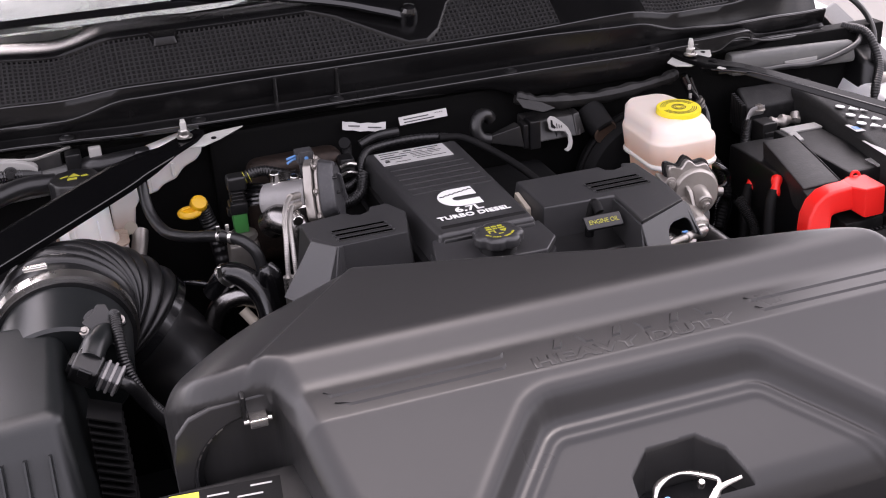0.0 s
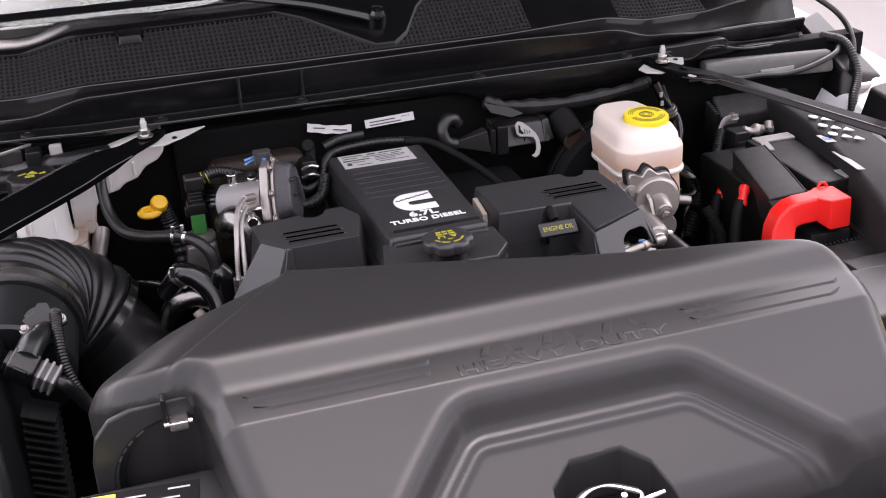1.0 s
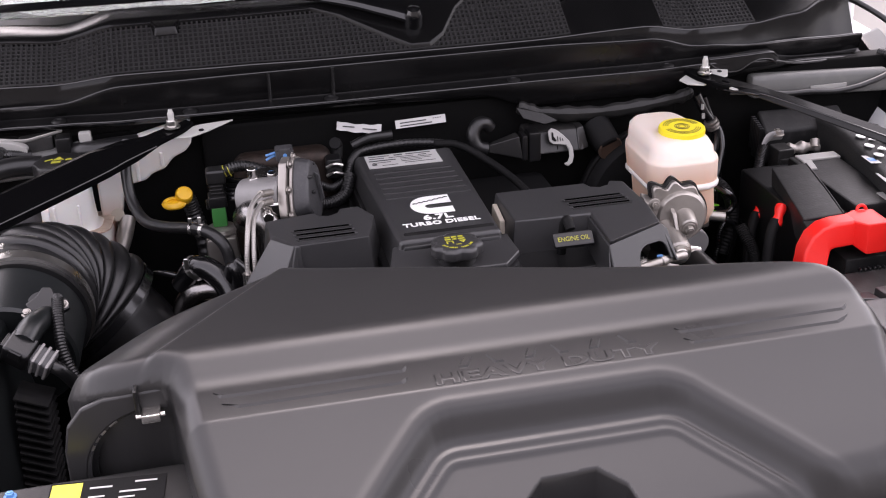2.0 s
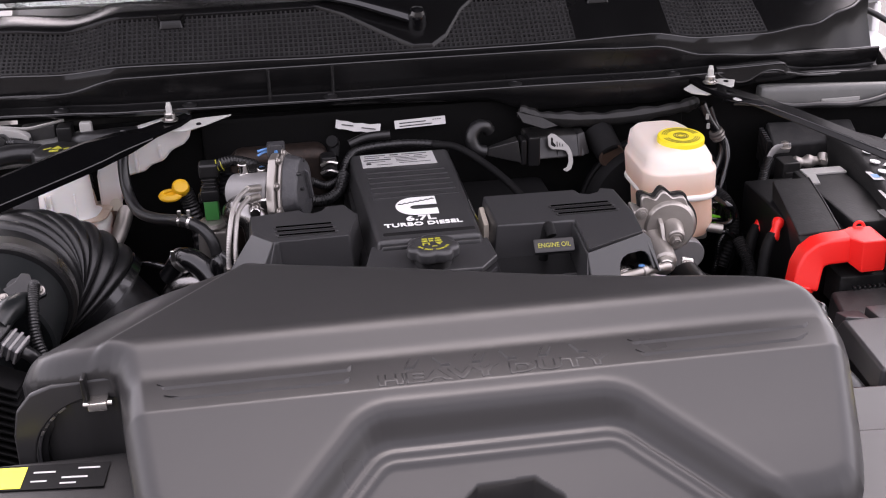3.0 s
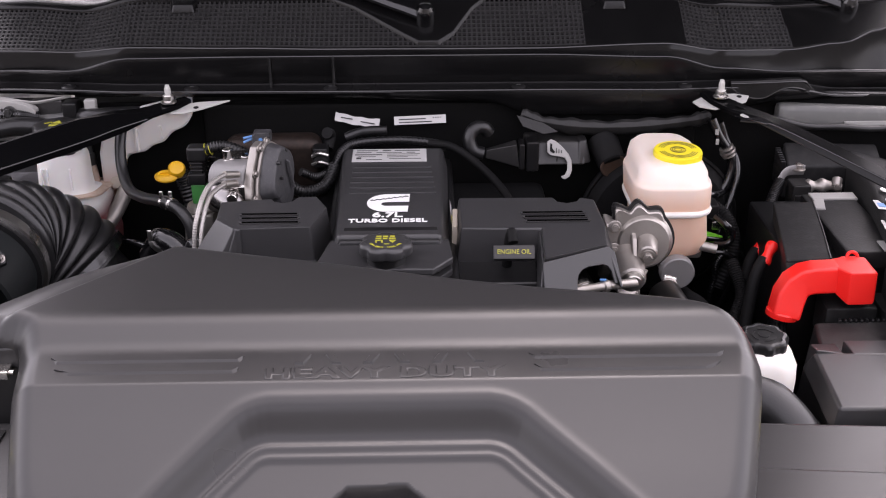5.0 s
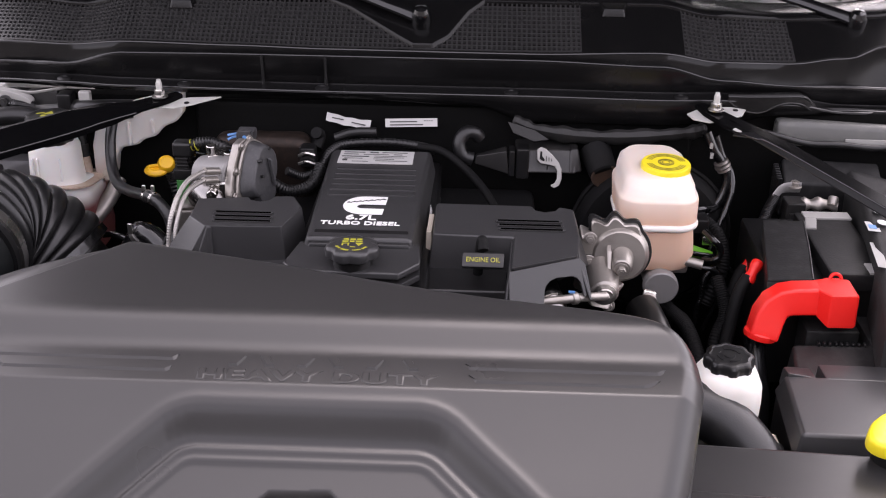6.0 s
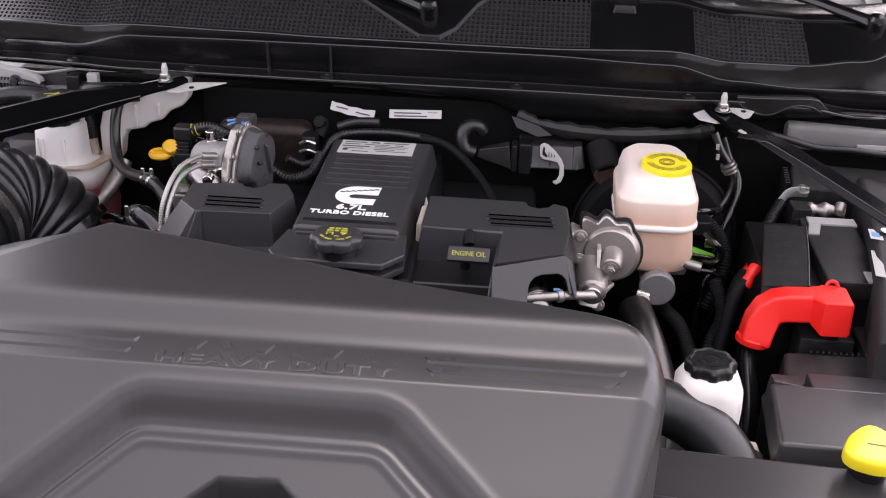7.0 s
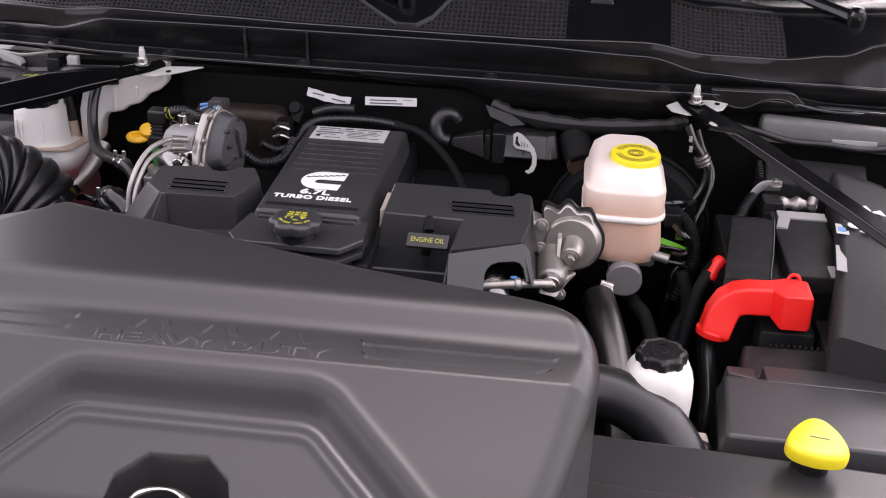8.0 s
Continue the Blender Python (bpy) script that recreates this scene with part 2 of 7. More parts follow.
def tube(bm, points, r, seg=14, n=None, ripple=None, flat=1.0):
    """A hose along a smooth curve. r: a radius, or a function of 0..1. ripple: (depth, count) of its rings."""
    n = n or max(8, 6 * len(points))
    if ripple:
        n = max(n, ripple[1] * 6)
    path = spline(points, n)
    side = None
    loops = []
    for k, p in enumerate(path):
        d = (path[min(k + 1, n)] - path[max(k - 1, 0)]).normalized()
        if side is None:
            side = d.orthogonal().normalized()
        side = (side - d * side.dot(d)).normalized()
        up = d.cross(side)
        rad = r(k / n) if callable(r) else r
        if ripple:
            rad += ripple[0] * math.sin(2 * math.pi * ripple[1] * k / n)
        loops.append([p + (side * math.cos(2 * math.pi * i / seg) + up * flat * math.sin(2 * math.pi * i / seg)) * rad for i in range(seg)])
    loft(bm, loops)
    return bm


def hexagon(r, n=6):
    return [(r * math.cos(2 * math.pi * i / n), r * math.sin(2 * math.pi * i / n)) for i in range(n)]


def bolt(name, p, d, r, parent=None, mat=None, h=None):
    """A hexagon head on its washer."""
    bm = B()
    m = frame_to(p, d)
    lathe(bm, [(r * 1.45, 0), (r * 1.45, r * 0.2), (r * 1.25, r * 0.35)], m, 20)
    prism(bm, hexagon(r), h or r * 0.9, m @ Matrix.Translation((0, 0, r * 0.3)), r * 0.1, 1)
    lathe(bm, [(r * 0.5, 0), (r * 0.45, (h or r * 0.9) + r * 0.5)], m, 12)
    return part(name, bm, mat or STEEL, parent)


def lettering(name, words, size, m, mat, parent, depth=0.0004, spread=1.0, label="", wide=1.0, shear=0.0, bevel=0.0, embolden=0.0):
    cu = bpy.data.curves.new(name, "FONT")
    cu.body = words
    cu.size = size
    cu.align_x = "CENTER"
    cu.align_y = "CENTER"
    cu.extrude = depth
    cu.bevel_depth = bevel
    cu.offset = embolden - bevel * 0.8
    cu.space_character = spread
    cu.shear = shear
    cu.resolution_u = 3
    tmp = bpy.data.objects.new(name, cu)
    me = bpy.data.meshes.new_from_object(tmp)
    bpy.data.objects.remove(tmp)
    me.transform(m @ Matrix.Diagonal((wide, 1, 1, 1)))
    me.materials.clear()
    me.materials.append(mat)
    ob = new(name, me)
    ob.parent = parent
    ob.matrix_parent_inverse = parent.matrix_world.inverted()
    if label:
        ob["label"] = label
    return ob


def bars(name, rows, m, mat, parent, label=""):
    """Printed bars, each (x0, y0, x1, y1) on the flat of m."""
    bm = B()
    for x0, y0, x1, y1 in rows:
        prism(bm, [(x0, y0), (x1, y0), (x1, y1), (x0, y1)], 0.0004, m)
    return part(name, bm, mat, parent, label)


def chaikin(pts, times=2):
    for _ in range(times):
        out = []
        for i, a in enumerate(pts):
            b = pts[(i + 1) % len(pts)]
            out += [(a[0] * 0.75 + b[0] * 0.25, a[1] * 0.75 + b[1] * 0.25), (a[0] * 0.25 + b[0] * 0.75, a[1] * 0.25 + b[1] * 0.75)]
        pts = out
    return pts


def lerp_table(table, x):
    """Smooth value from rows of (x, value...)."""
    if x <= table[0][0]:
        return table[0][1:]
    for a, b in zip(table, table[1:]):
        if x <= b[0]:
            t = (x - a[0]) / (b[0] - a[0])
            t = t * t * (3 - 2 * t)
            return tuple(p + (q - p) * t for p, q in zip(a[1:], b[1:]))
    return table[-1][1:]


def outline_distance(poly):
    """Signed distance to an outline for arrays of points: positive inside; and the nearest points."""
    A = np.array(poly)
    Bp = np.roll(A, -1, axis=0)

    def f(P):
        best = np.full(len(P), 1e9)
        near = np.zeros_like(P)
        inside = np.zeros(len(P), bool)
        for a, b in zip(A, Bp):
            ab = b - a
            t = np.clip(((P - a) @ ab) / max(ab @ ab, 1e-12), 0, 1)
            q = a + t[:, None] * ab
            d = np.hypot(*(P - q).T)
            w = d < best
            best[w] = d[w]
            near[w] = q[w]
            cross = (a[1] > P[:, 1]) != (b[1] > P[:, 1])
            with np.errstate(divide="ignore", invalid="ignore"):
                xi = (b[0] - a[0]) * (P[:, 1] - a[1]) / (b[1] - a[1] + 1e-15) + a[0]
            inside ^= cross & (P[:, 0] < xi)
        return np.where(inside, best, -best), near
    return f


def relief_panel(poly, step, height, skirt, hole=None):
    """A moulded panel over an outline: height(P, distance to the edge) gives its surface, with a skirt hanging from the rim."""
    lo, hi = np.min(poly, axis=0) - step, np.max(poly, axis=0) + step
    nx, ny = int((hi[0] - lo[0]) / step) + 1, int((hi[1] - lo[1]) / step) + 1
    gx, gy = np.meshgrid(lo[0] + step * np.arange(nx), lo[1] + step * np.arange(ny))
    P = np.stack([gx.ravel(), gy.ravel()], 1)
    dist = outline_distance(poly)
    d, near = dist(P)
    if hole:
        dh, nh = outline_distance(hole)(P)
        w = -dh < d
        d[w], near[w] = -dh[w], nh[w]
    rim = d < step * 0.45
    P[rim] = near[rim]
    ok = d > -step * 1.45
    d = np.maximum(dist(P)[0], 0)
    d[d < step * 0.1] = 0
    Z = height(P, d)
    bm = B()
    verts = [bm.verts.new((P[i, 0], P[i, 1], Z[i])) if ok[i] else None for i in range(len(P))]
    for j in range(ny - 1):
        for i in range(nx - 1):
            k = (j * nx + i, j * nx + i + 1, (j + 1) * nx + i + 1, (j + 1) * nx + i)
            if all(ok[q] for q in k) and sum(not rim[q] for q in k) >= 1:
                bm.faces.new([verts[q] for q in k])
    for v in [v for v in bm.verts if not v.link_faces]:
        bm.verts.remove(v)
    bmesh.ops.remove_doubles(bm, verts=bm.verts, dist=step * 0.08)
    edges = [e for e in bm.edges if len(e.link_faces) == 1]
    for drop in (0.006, 0.012, skirt - 0.018):
        geom = bmesh.ops.extrude_edge_only(bm, edges=edges)["geom"]
        for v in geom:
            if isinstance(v, bmesh.types.BMVert):
                v.co.z -= drop
        edges = [e for e in geom if isinstance(e, bmesh.types.BMEdge) and len(e.link_faces) == 1]
    return bm


# ---- ground, body shell and firewall ----
bm = B()
box(bm, (-40, -40, -0.2), (40, 40, 0.0), 0)
tagged(part("ground", bm, GROUND), "grey concrete ground under the truck", "ground", kind="structure")

# Unseen walls, added to block low sky light and shape reflections.
for k, (lo, hi) in enumerate((((-6.2, 8.0, 0), (6.2, 8.2, 3.4)), ((-6.2, -6.4, 0), (6.2, -6.2, 3.0)), ((-6.2, -6.2, 0), (-6.0, 8.0, 1.5)), ((6.0, -6.2, 0), (6.2, 8.0, 1.5)))):
    bm = B()
    box(bm, lo, hi, 0.01)
    tagged(part("wall_" + ("north", "south", "west", "east")[k], bm, UNSEEN_WALL), "unseen plain grey wall added to shape the sky light", "wall", kind="structure")

bm = B()
box(bm, (-0.95, 0.085, 0.45), (0.95, 0.12, 1.260), 0.004)
box(bm, (-0.42, 0.062, 0.7), (0.44, 0.086, 1.262), 0.01)
tagged(part("firewall", bm, LINER), "black padded firewall behind the engine", "firewall", kind="structure")
# Floor coloured near-black for the shade at the bottom of the bay.
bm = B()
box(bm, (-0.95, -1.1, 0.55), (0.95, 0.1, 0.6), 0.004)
tagged(part("bay_floor", bm, DARK), "floor of the engine bay, its shade in the near-black colour", "floor", kind="structure")
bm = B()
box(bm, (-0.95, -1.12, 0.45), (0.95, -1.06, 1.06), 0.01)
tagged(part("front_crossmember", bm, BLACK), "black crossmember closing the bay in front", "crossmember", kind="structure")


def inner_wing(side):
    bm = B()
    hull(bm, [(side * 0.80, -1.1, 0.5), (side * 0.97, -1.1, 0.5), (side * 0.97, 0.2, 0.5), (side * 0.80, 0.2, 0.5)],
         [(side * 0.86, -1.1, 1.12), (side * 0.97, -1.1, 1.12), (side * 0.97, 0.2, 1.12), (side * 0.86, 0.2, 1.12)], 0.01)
    return tagged(part("inner_wing", bm, DARK), "inner wing panel beside the engine bay, shade in its colour", "wing panel", kind="structure")


def wing(side):
    """The painted wing: a folded gutter on the bay's side, a flat top and the outer flank."""
    prof = [(0.845, 1.10), (0.87, 1.145), (0.905, 1.15), (0.925, 1.175), (0.99, 1.185), (1.03, 1.16), (1.045, 1.05), (1.045, 0.55), (1.03, 0.55), (1.03, 1.0), (0.9, 1.1)]
    loops = []
    for y, rise in ((0.55, 0.06), (0.3, 0.045), (0.1, 0.02), (-0.2, -0.005), (-0.6, -0.03), (-1.05, -0.07)):
        loops.append([(side * x, y, z + (rise if z > 0.9 else 0)) for x, z in prof])
    bm = B()
    soften(bm, loft(bm, loops), 0.006, 2, 30)
    return tagged(part("front_wing", bm, WHITE_PAINT), "white painted front wing beside the open bay", "wing", kind="structure")


for side in (-1, 1):
    inner_wing(side)
    wing(side)


def scuttle_corner(side):
    """Pale pressed steel beneath the ends of the cowl."""
    bm = B()
    hull(bm, [(side * 0.575, 0.040, 1.212), (side * 0.86, 0.040, 1.200), (side * 0.86, 0.075, 1.200), (side * 0.575, 0.075, 1.212)],
         [(side * 0.575, 0.046, 1.256), (side * 0.86, 0.052, 1.242), (side * 0.86, 0.075, 1.242), (side * 0.575, 0.075, 1.256)], 0.01)
    # Block in black, put in for the shade of the hole by the wing.
    end = B()
    hull(end, [(side * 0.84, -0.02, 1.02), (side * 0.95, -0.1, 1.02), (side * 0.95, 0.2, 1.02), (side * 0.84, 0.2, 1.02)],
         [(side * 0.875, 0.04, 1.20), (side * 0.95, 0.0, 1.19), (side * 0.95, 0.25, 1.27), (side * 0.875, 0.2, 1.27)], 0.012)
    tagged(part("dark_hole_block", end, BLACK), "black block put in for the dark hole beside the wing", "body panel", kind="structure")
    return tagged(part("scuttle_panel", bm, PRIMER), "pale grey painted scuttle panel under the cowl", "body panel", kind="structure")


for side in (-1, 1):
    scuttle_corner(side)
bm = B()
hull(bm, [(0.835, -0.50, 1.06), (0.90, -0.50, 1.06), (0.90, -0.03, 1.06), (0.85, -0.03, 1.06)], [(0.858, -0.50, 1.168), (0.905, -0.50, 1.17), (0.905, -0.055, 1.205), (0.868, -0.055, 1.198)], 0.008, 3)
tagged(part("wing_seal", bm, DULL), "dull black plastic seal along the wing", "seal", kind="structure")
scuttle_label = thing("panel_label", "pale blank label on the scuttle panel", "label", (0.73, 0.04, 1.215))
bm = B()
box(bm, (0.692, 0.0400, 1.213), (0.765, 0.0425, 1.227), 0.0006)
part("paper", bm, PALE, scuttle_label)

# the raised bonnet above and behind the view, its mat and its gas strut
bonnet = thing("bonnet", "white raised bonnet with a black mat beneath", "bonnet", (0, 0.3, 1.46))
bm = B()
hull(bm, [(-0.92, 0.36, 1.48), (0.92, 0.36, 1.48), (0.88, -0.24, 2.52), (-0.88, -0.24, 2.52)],
     [(-0.92, 0.39, 1.50), (0.92, 0.39, 1.50), (0.88, -0.21, 2.54), (-0.88, -0.21, 2.54)], 0.01)
part("panel", bm, WHITE_PAINT, bonnet)
bm = B()
hull(bm, [(-0.86, 0.312, 1.53), (0.86, 0.312, 1.53), (0.82, -0.208, 2.43), (-0.82, -0.208, 2.43)],
     [(-0.86, 0.345, 1.54), (0.86, 0.345, 1.54), (0.82, -0.176, 2.44), (-0.82, -0.176, 2.44)], 0.004)
part("insulation_mat", bm, LINER, bonnet, "black insulation mat")


def gas_strut(side):
    t = thing("gas_strut", "black gas strut holding up the bonnet", "gas strut", (side * 0.93, 0.12, 1.2))
    bm = B()
    cyl(bm, (side * 0.99, -0.02, 1.19), (side * 0.955, -0.05, 1.40), 0.005, seg=12)
    part("rod", bm, STEEL, t, "polished steel rod")
    bm = B()
    cyl(bm, (side * 0.957, -0.05, 1.38), (side * 0.90, -0.1, 1.85), 0.012, seg=16, edge=0.002)
    part("cylinder", bm, GLOSS, t)
    bm = B()
    lathe(bm, [(0.006, -0.012), (0.011, -0.006), (0.011, 0.006), (0.006, 0.012)], Matrix.Translation((side * 0.99, -0.02, 1.19)), 14)
    part("ball_joint", bm, BLACK, t)


for side in (-1, 1):
    gas_strut(side)

# windscreen and what lies behind it
bm = B()
hull(bm, [(-0.82, 0.34, 1.41), (-0.4, 0.235, 1.428), (0.4, 0.235, 1.428), (0.82, 0.34, 1.41), (0.70, 0.95, 1.93), (-0.70, 0.95, 1.93)],
     [(-0.82, 0.345, 1.404), (-0.4, 0.24, 1.422), (0.4, 0.24, 1.422), (0.82, 0.345, 1.404), (0.70, 0.955, 1.924), (-0.70, 0.955, 1.924)])
glass = tagged(part("windscreen", bm, GLASS), "tinted windscreen glass above the cowl", "windscreen")
bm = B()
hull(bm, [(-0.80, 0.36, 1.30), (0.80, 0.36, 1.30), (0.80, 1.1, 1.30), (-0.80, 1.1, 1.30)],
     [(-0.78, 0.38, 1.36), (0.78, 0.38, 1.36), (0.78, 1.1, 1.50), (-0.78, 1.1, 1.50)], 0.02)
tagged(part("dashboard", bm, BLACK), "black dashboard top behind the windscreen", "dashboard")
bm = B()
hull(bm, [(-0.98, 1.1, 0.8), (0.98, 1.1, 0.8), (0.98, 1.2, 0.8), (-0.98, 1.2, 0.8)], [(-0.80, 0.97, 1.95), (0.80, 0.97, 1.95), (0.80, 1.2, 1.97), (-0.80, 1.2, 1.97)], 0.01)
tagged(part("cabin_backdrop", bm, DARK), "dark cabin behind the dashboard", "cabin", kind="structure")

# Pillars added, in black, to keep bright sky out of the cowl's reflections.
for side in (-1, 1):
    bm = B()
    hull(bm, [(side * 0.83, 0.33, 1.30), (side * 1.0, 0.42, 1.30), (side * 1.0, 0.60, 1.30), (side * 0.83, 0.45, 1.30)],
         [(side * 0.715, 0.93, 1.925), (side * 0.80, 0.96, 1.95), (side * 0.80, 1.10, 1.95), (side * 0.715, 1.02, 1.925)], 0.012)
    tagged(part("windscreen_pillar", bm, GLOSS), "windscreen pillar added in black to block reflected sky", "pillar", kind="structure")
    bm = B()
    hull(bm, [(side * 0.98, 0.42, 0.5), (side * 1.02, 0.42, 0.5), (side * 1.02, 1.6, 0.5), (side * 0.98, 1.6, 0.5)], [(side * 0.98, 0.42, 1.30), (side * 1.0, 0.42, 1.30), (side * 1.0, 1.6, 1.30), (side * 0.98, 1.6, 1.30)], 0.01)
    tagged(part("cab_side", bm, WHITE_PAINT), "white painted cab side behind the wing", "cab", kind="structure")

bm = B()
hull(bm, [(-0.80, 0.345, 1.4165), (-0.4, 0.245, 1.4365), (0.4, 0.245, 1.4365), (0.80, 0.345, 1.4165), (0.80, 0.357, 1.4265), (0.4, 0.257, 1.4465), (-0.4, 0.257, 1.4465), (-0.80, 0.357, 1.4265)],
     [(-0.80, 0.344, 1.4185), (-0.4, 0.244, 1.4385), (0.4, 0.244, 1.4385), (0.80, 0.344, 1.4185), (0.80, 0.356, 1.4285), (0.4, 0.256, 1.4485), (-0.4, 0.256, 1.4485), (-0.80, 0.356, 1.4285)])
part("black_border", bm, GLOSS, glass, "black printed border of the glass")

# ---- cowl panel ----
# rows: x, setback, lip z, ledge z, upper edge z, grille front y, z, grille rear y, z
COWL_ROWS = [
    (-0.92, 0.120, 1.262, 1.270, 1.292, 0.135, 1.340, 0.245, 1.386),
    (-0.74, 0.045, 1.280, 1.288, 1.314, 0.116, 1.345, 0.225, 1.393),
    (-0.64, 0.015, 1.286, 1.295, 1.321, 0.105, 1.345, 0.210, 1.390),
    (-0.535, 0.002, 1.286, 1.295, 1.345, 0.090, 1.356, 0.190, 1.414),
    (-0.35, 0.000, 1.284, 1.294, 1.347, 0.088, 1.354, 0.188, 1.414),
    (-0.19, 0.000, 1.281, 1.293, 1.347, 0.088, 1.351, 0.188, 1.415),
    (0.066, 0.000, 1.273, 1.293, 1.347, 0.088, 1.350, 0.188, 1.415),
    (0.155, 0.000, 1.247, 1.293, 1.347, 0.088, 1.350, 0.188, 1.415),
    (0.376, 0.000, 1.246, 1.291, 1.341, 0.088, 1.356, 0.188, 1.415),
    (0.48, 0.010, 1.250, 1.290, 1.317, 0.098, 1.340, 0.198, 1.395),
    (0.60, 0.025, 1.262, 1.280, 1.306, 0.120, 1.334, 0.225, 1.385),
    (0.70, 0.048, 1.255, 1.262, 1.300, 0.136, 1.341, 0.229, 1.387),
    (0.78, 0.060, 1.250, 1.258, 1.295, 0.167, 1.357, 0.238, 1.391),
    (0.84, 0.075, 1.248, 1.256, 1.292, 0.199, 1.372, 0.251, 1.397),
]
cowl = thing("cowl_panel", "black plastic cowl panel with fine mesh grilles below the windscreen", "cowl panel", (0, 0.06, 1.26))


def cowl_section(x):
    s, lip, low, up, gy, gz, _, _ = lerp_table(COWL_ROWS, x)
    return [(x, 0.085 + s, lip - 0.004), (x, 0.041 + s, lip - 0.003), (x, 0.037 + s, lip), (x, 0.032 + s, low - 0.0035), (x, 0.0335 + s, low - 0.0005), (x, 0.059 + s, low + 0.001), (x, 0.062 + s, low + 0.004),
            (x, 0.053 + s, up - 0.006), (x, 0.0535 + s, up - 0.002), (x, 0.057 + s, up), (x, 0.0615 + s, up - 0.002), (x, 0.066 + s, up - 0.012), (x, 0.071 + s, up - 0.034), (x, gy - 0.009, gz - 0.038), (x, gy - 0.006, gz - 0.012), (x, gy - 0.005, gz - 0.002),
            (x, gy - 0.002, gz), (x, gy + 0.004, gz + 0.001), (x, gy + 0.007, gz - 0.003), (x, gy + 0.012, gz - 0.03)]


def cowl_skin(x, v):
    _, _, _, _, gy, gz, ry, rz = lerp_table(COWL_ROWS, x)
    return Vector((x, gy + (ry - gy) * v, gz - 0.001 + (rz - gz) * v))


stations = [-0.92 + 0.02 * i for i in range(89)]
bm = B()
rows = [[bm.verts.new(p) for p in cowl_section(x)] for x in stations]
for a, b in zip(rows, rows[1:]):
    for i in range(len(a) - 1):
        bm.faces.new((a[i], a[i + 1], b[i + 1], b[i]))
bm.faces.new(rows[-1])
fascia = part("fascia", bm, COWL, cowl, sharp=50)
# beads along the lip, the upper edge and the ledge, added as highlights
for name, at_row in (("lip_bead", 14 + 2), ("edge_bead", 9), ("ledge_bead", 4)):
    bm = B()
    tube(bm, [Vector(cowl_section(x)[at_row]) - Vector((0, 0, 0.0008)) for x in stations[:-1]], 0.0022 if name == "lip_bead" else 0.0018, 8)
    part(name, bm, BEAD, fascia)


def cowl_patch(x0, x1, v0, v1, n=24, thick=0.006):
    bm = B()
    top = [[bm.verts.new(cowl_skin(x0 + (x1 - x0) * i / n, v)) for v in (v0, (v0 + v1) / 2, v1)] for i in range(n + 1)]
    for a, b in zip(top, top[1:]):
        for i in range(2):
            bm.faces.new((a[i], a[i + 1], b[i + 1], b[i]))
    out = bmesh.ops.extrude_edge_only(bm, edges=[e for e in bm.edges if len(e.link_faces) == 1])["geom"]
    for v in out:
        if isinstance(v, bmesh.types.BMVert):
            v.co.z -= thick
    return bm


part("plain_panel", cowl_patch(0.243, 0.418, 0.03, 1.0), COWL, cowl)
part("plain_panel", cowl_patch(0.612, 0.84, 0.03, 1.0), COWL, cowl)


def cowl_edge(x0, x1):
    """The raised band behind the grille, up to the glass."""
    bm = B()
    n = int((x1 - x0) / 0.02)
    loops = []
    for i in range(n + 1):
        x = x0 + (x1 - x0) * i / n
        p = cowl_skin(x, 1.0)
        loops.append([p + Vector(d) for d in ((0, -0.004, -0.02), (0, -0.004, 0.001), (0, 0.0, 0.006), (0, 0.012, 0.010), (0, 0.042, 0.014), (0, 0.075, 0.012), (0, 0.08, -0.03))])
    loft(bm, loops)
    return bm


part("rear_band", cowl_edge(-0.92, 0.84), COWL, cowl)
for x in (-0.455, 0.30):
    p = cowl_skin(x, 0.9)
    bm = B()
    hull(bm, [p + Vector(d) for d in ((-0.032, 0.018, -0.008), (0.032, 0.018, -0.008), (0.020, -0.020, -0.012), (-0.020, -0.020, -0.012))], [p + Vector(d) for d in ((-0.028, 0.018, 0.012), (0.028, 0.018, 0.012), (0.016, -0.016, 0.004), (-0.016, -0.016, 0.004))], 0.003, 3)
    part("fixing_tab", bm, COWL, cowl)

# Black sheet below the bars paints the shade in the grille's holes.
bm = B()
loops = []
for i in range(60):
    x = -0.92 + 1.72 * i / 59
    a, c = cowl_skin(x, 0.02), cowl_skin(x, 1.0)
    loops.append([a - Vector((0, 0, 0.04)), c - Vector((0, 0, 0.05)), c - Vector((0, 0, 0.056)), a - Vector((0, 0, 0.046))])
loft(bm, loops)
part("grille_shade_tray", bm, VOID, cowl, "sheet under the grille, black for the shade in its holes")


def grille(x0, x1):
    """A lattice of thin plastic bars that follows the cowl."""
    bm = B()
    h = 0.0045

    def strip(path, side):
        loops = []
        for p in path:
            loops.append([p + side * -0.0017, p + side * 0.0017, p + side * 0.0014 - Vector((0, 0, h)), p + side * -0.0014 - Vector((0, 0, h))])
        loft(bm, loops)
    n = round((x1 - x0) / 0.0085)
    for i in range(n + 1):
        x = x0 + (x1 - x0) * i / n
        strip([cowl_skin(x, 0.05), cowl_skin(x, 0.5), cowl_skin(x, 0.985)], Vector((1, 0, 0)))
    m = 11
    for j in range(m + 1):
        v = 0.06 + 0.92 * j / m
        k = max(2, int((x1 - x0) / 0.03))
        strip([cowl_skin(x0 + (x1 - x0) * i / k, v) for i in range(k + 1)], Vector((0, 0.9, 0.45)))
    return bm


part("mesh_grille", grille(-0.92, 0.243), MESH, cowl, "fine square plastic mesh")
part("mesh_grille", grille(0.418, 0.612), MESH, cowl, "fine square plastic mesh")

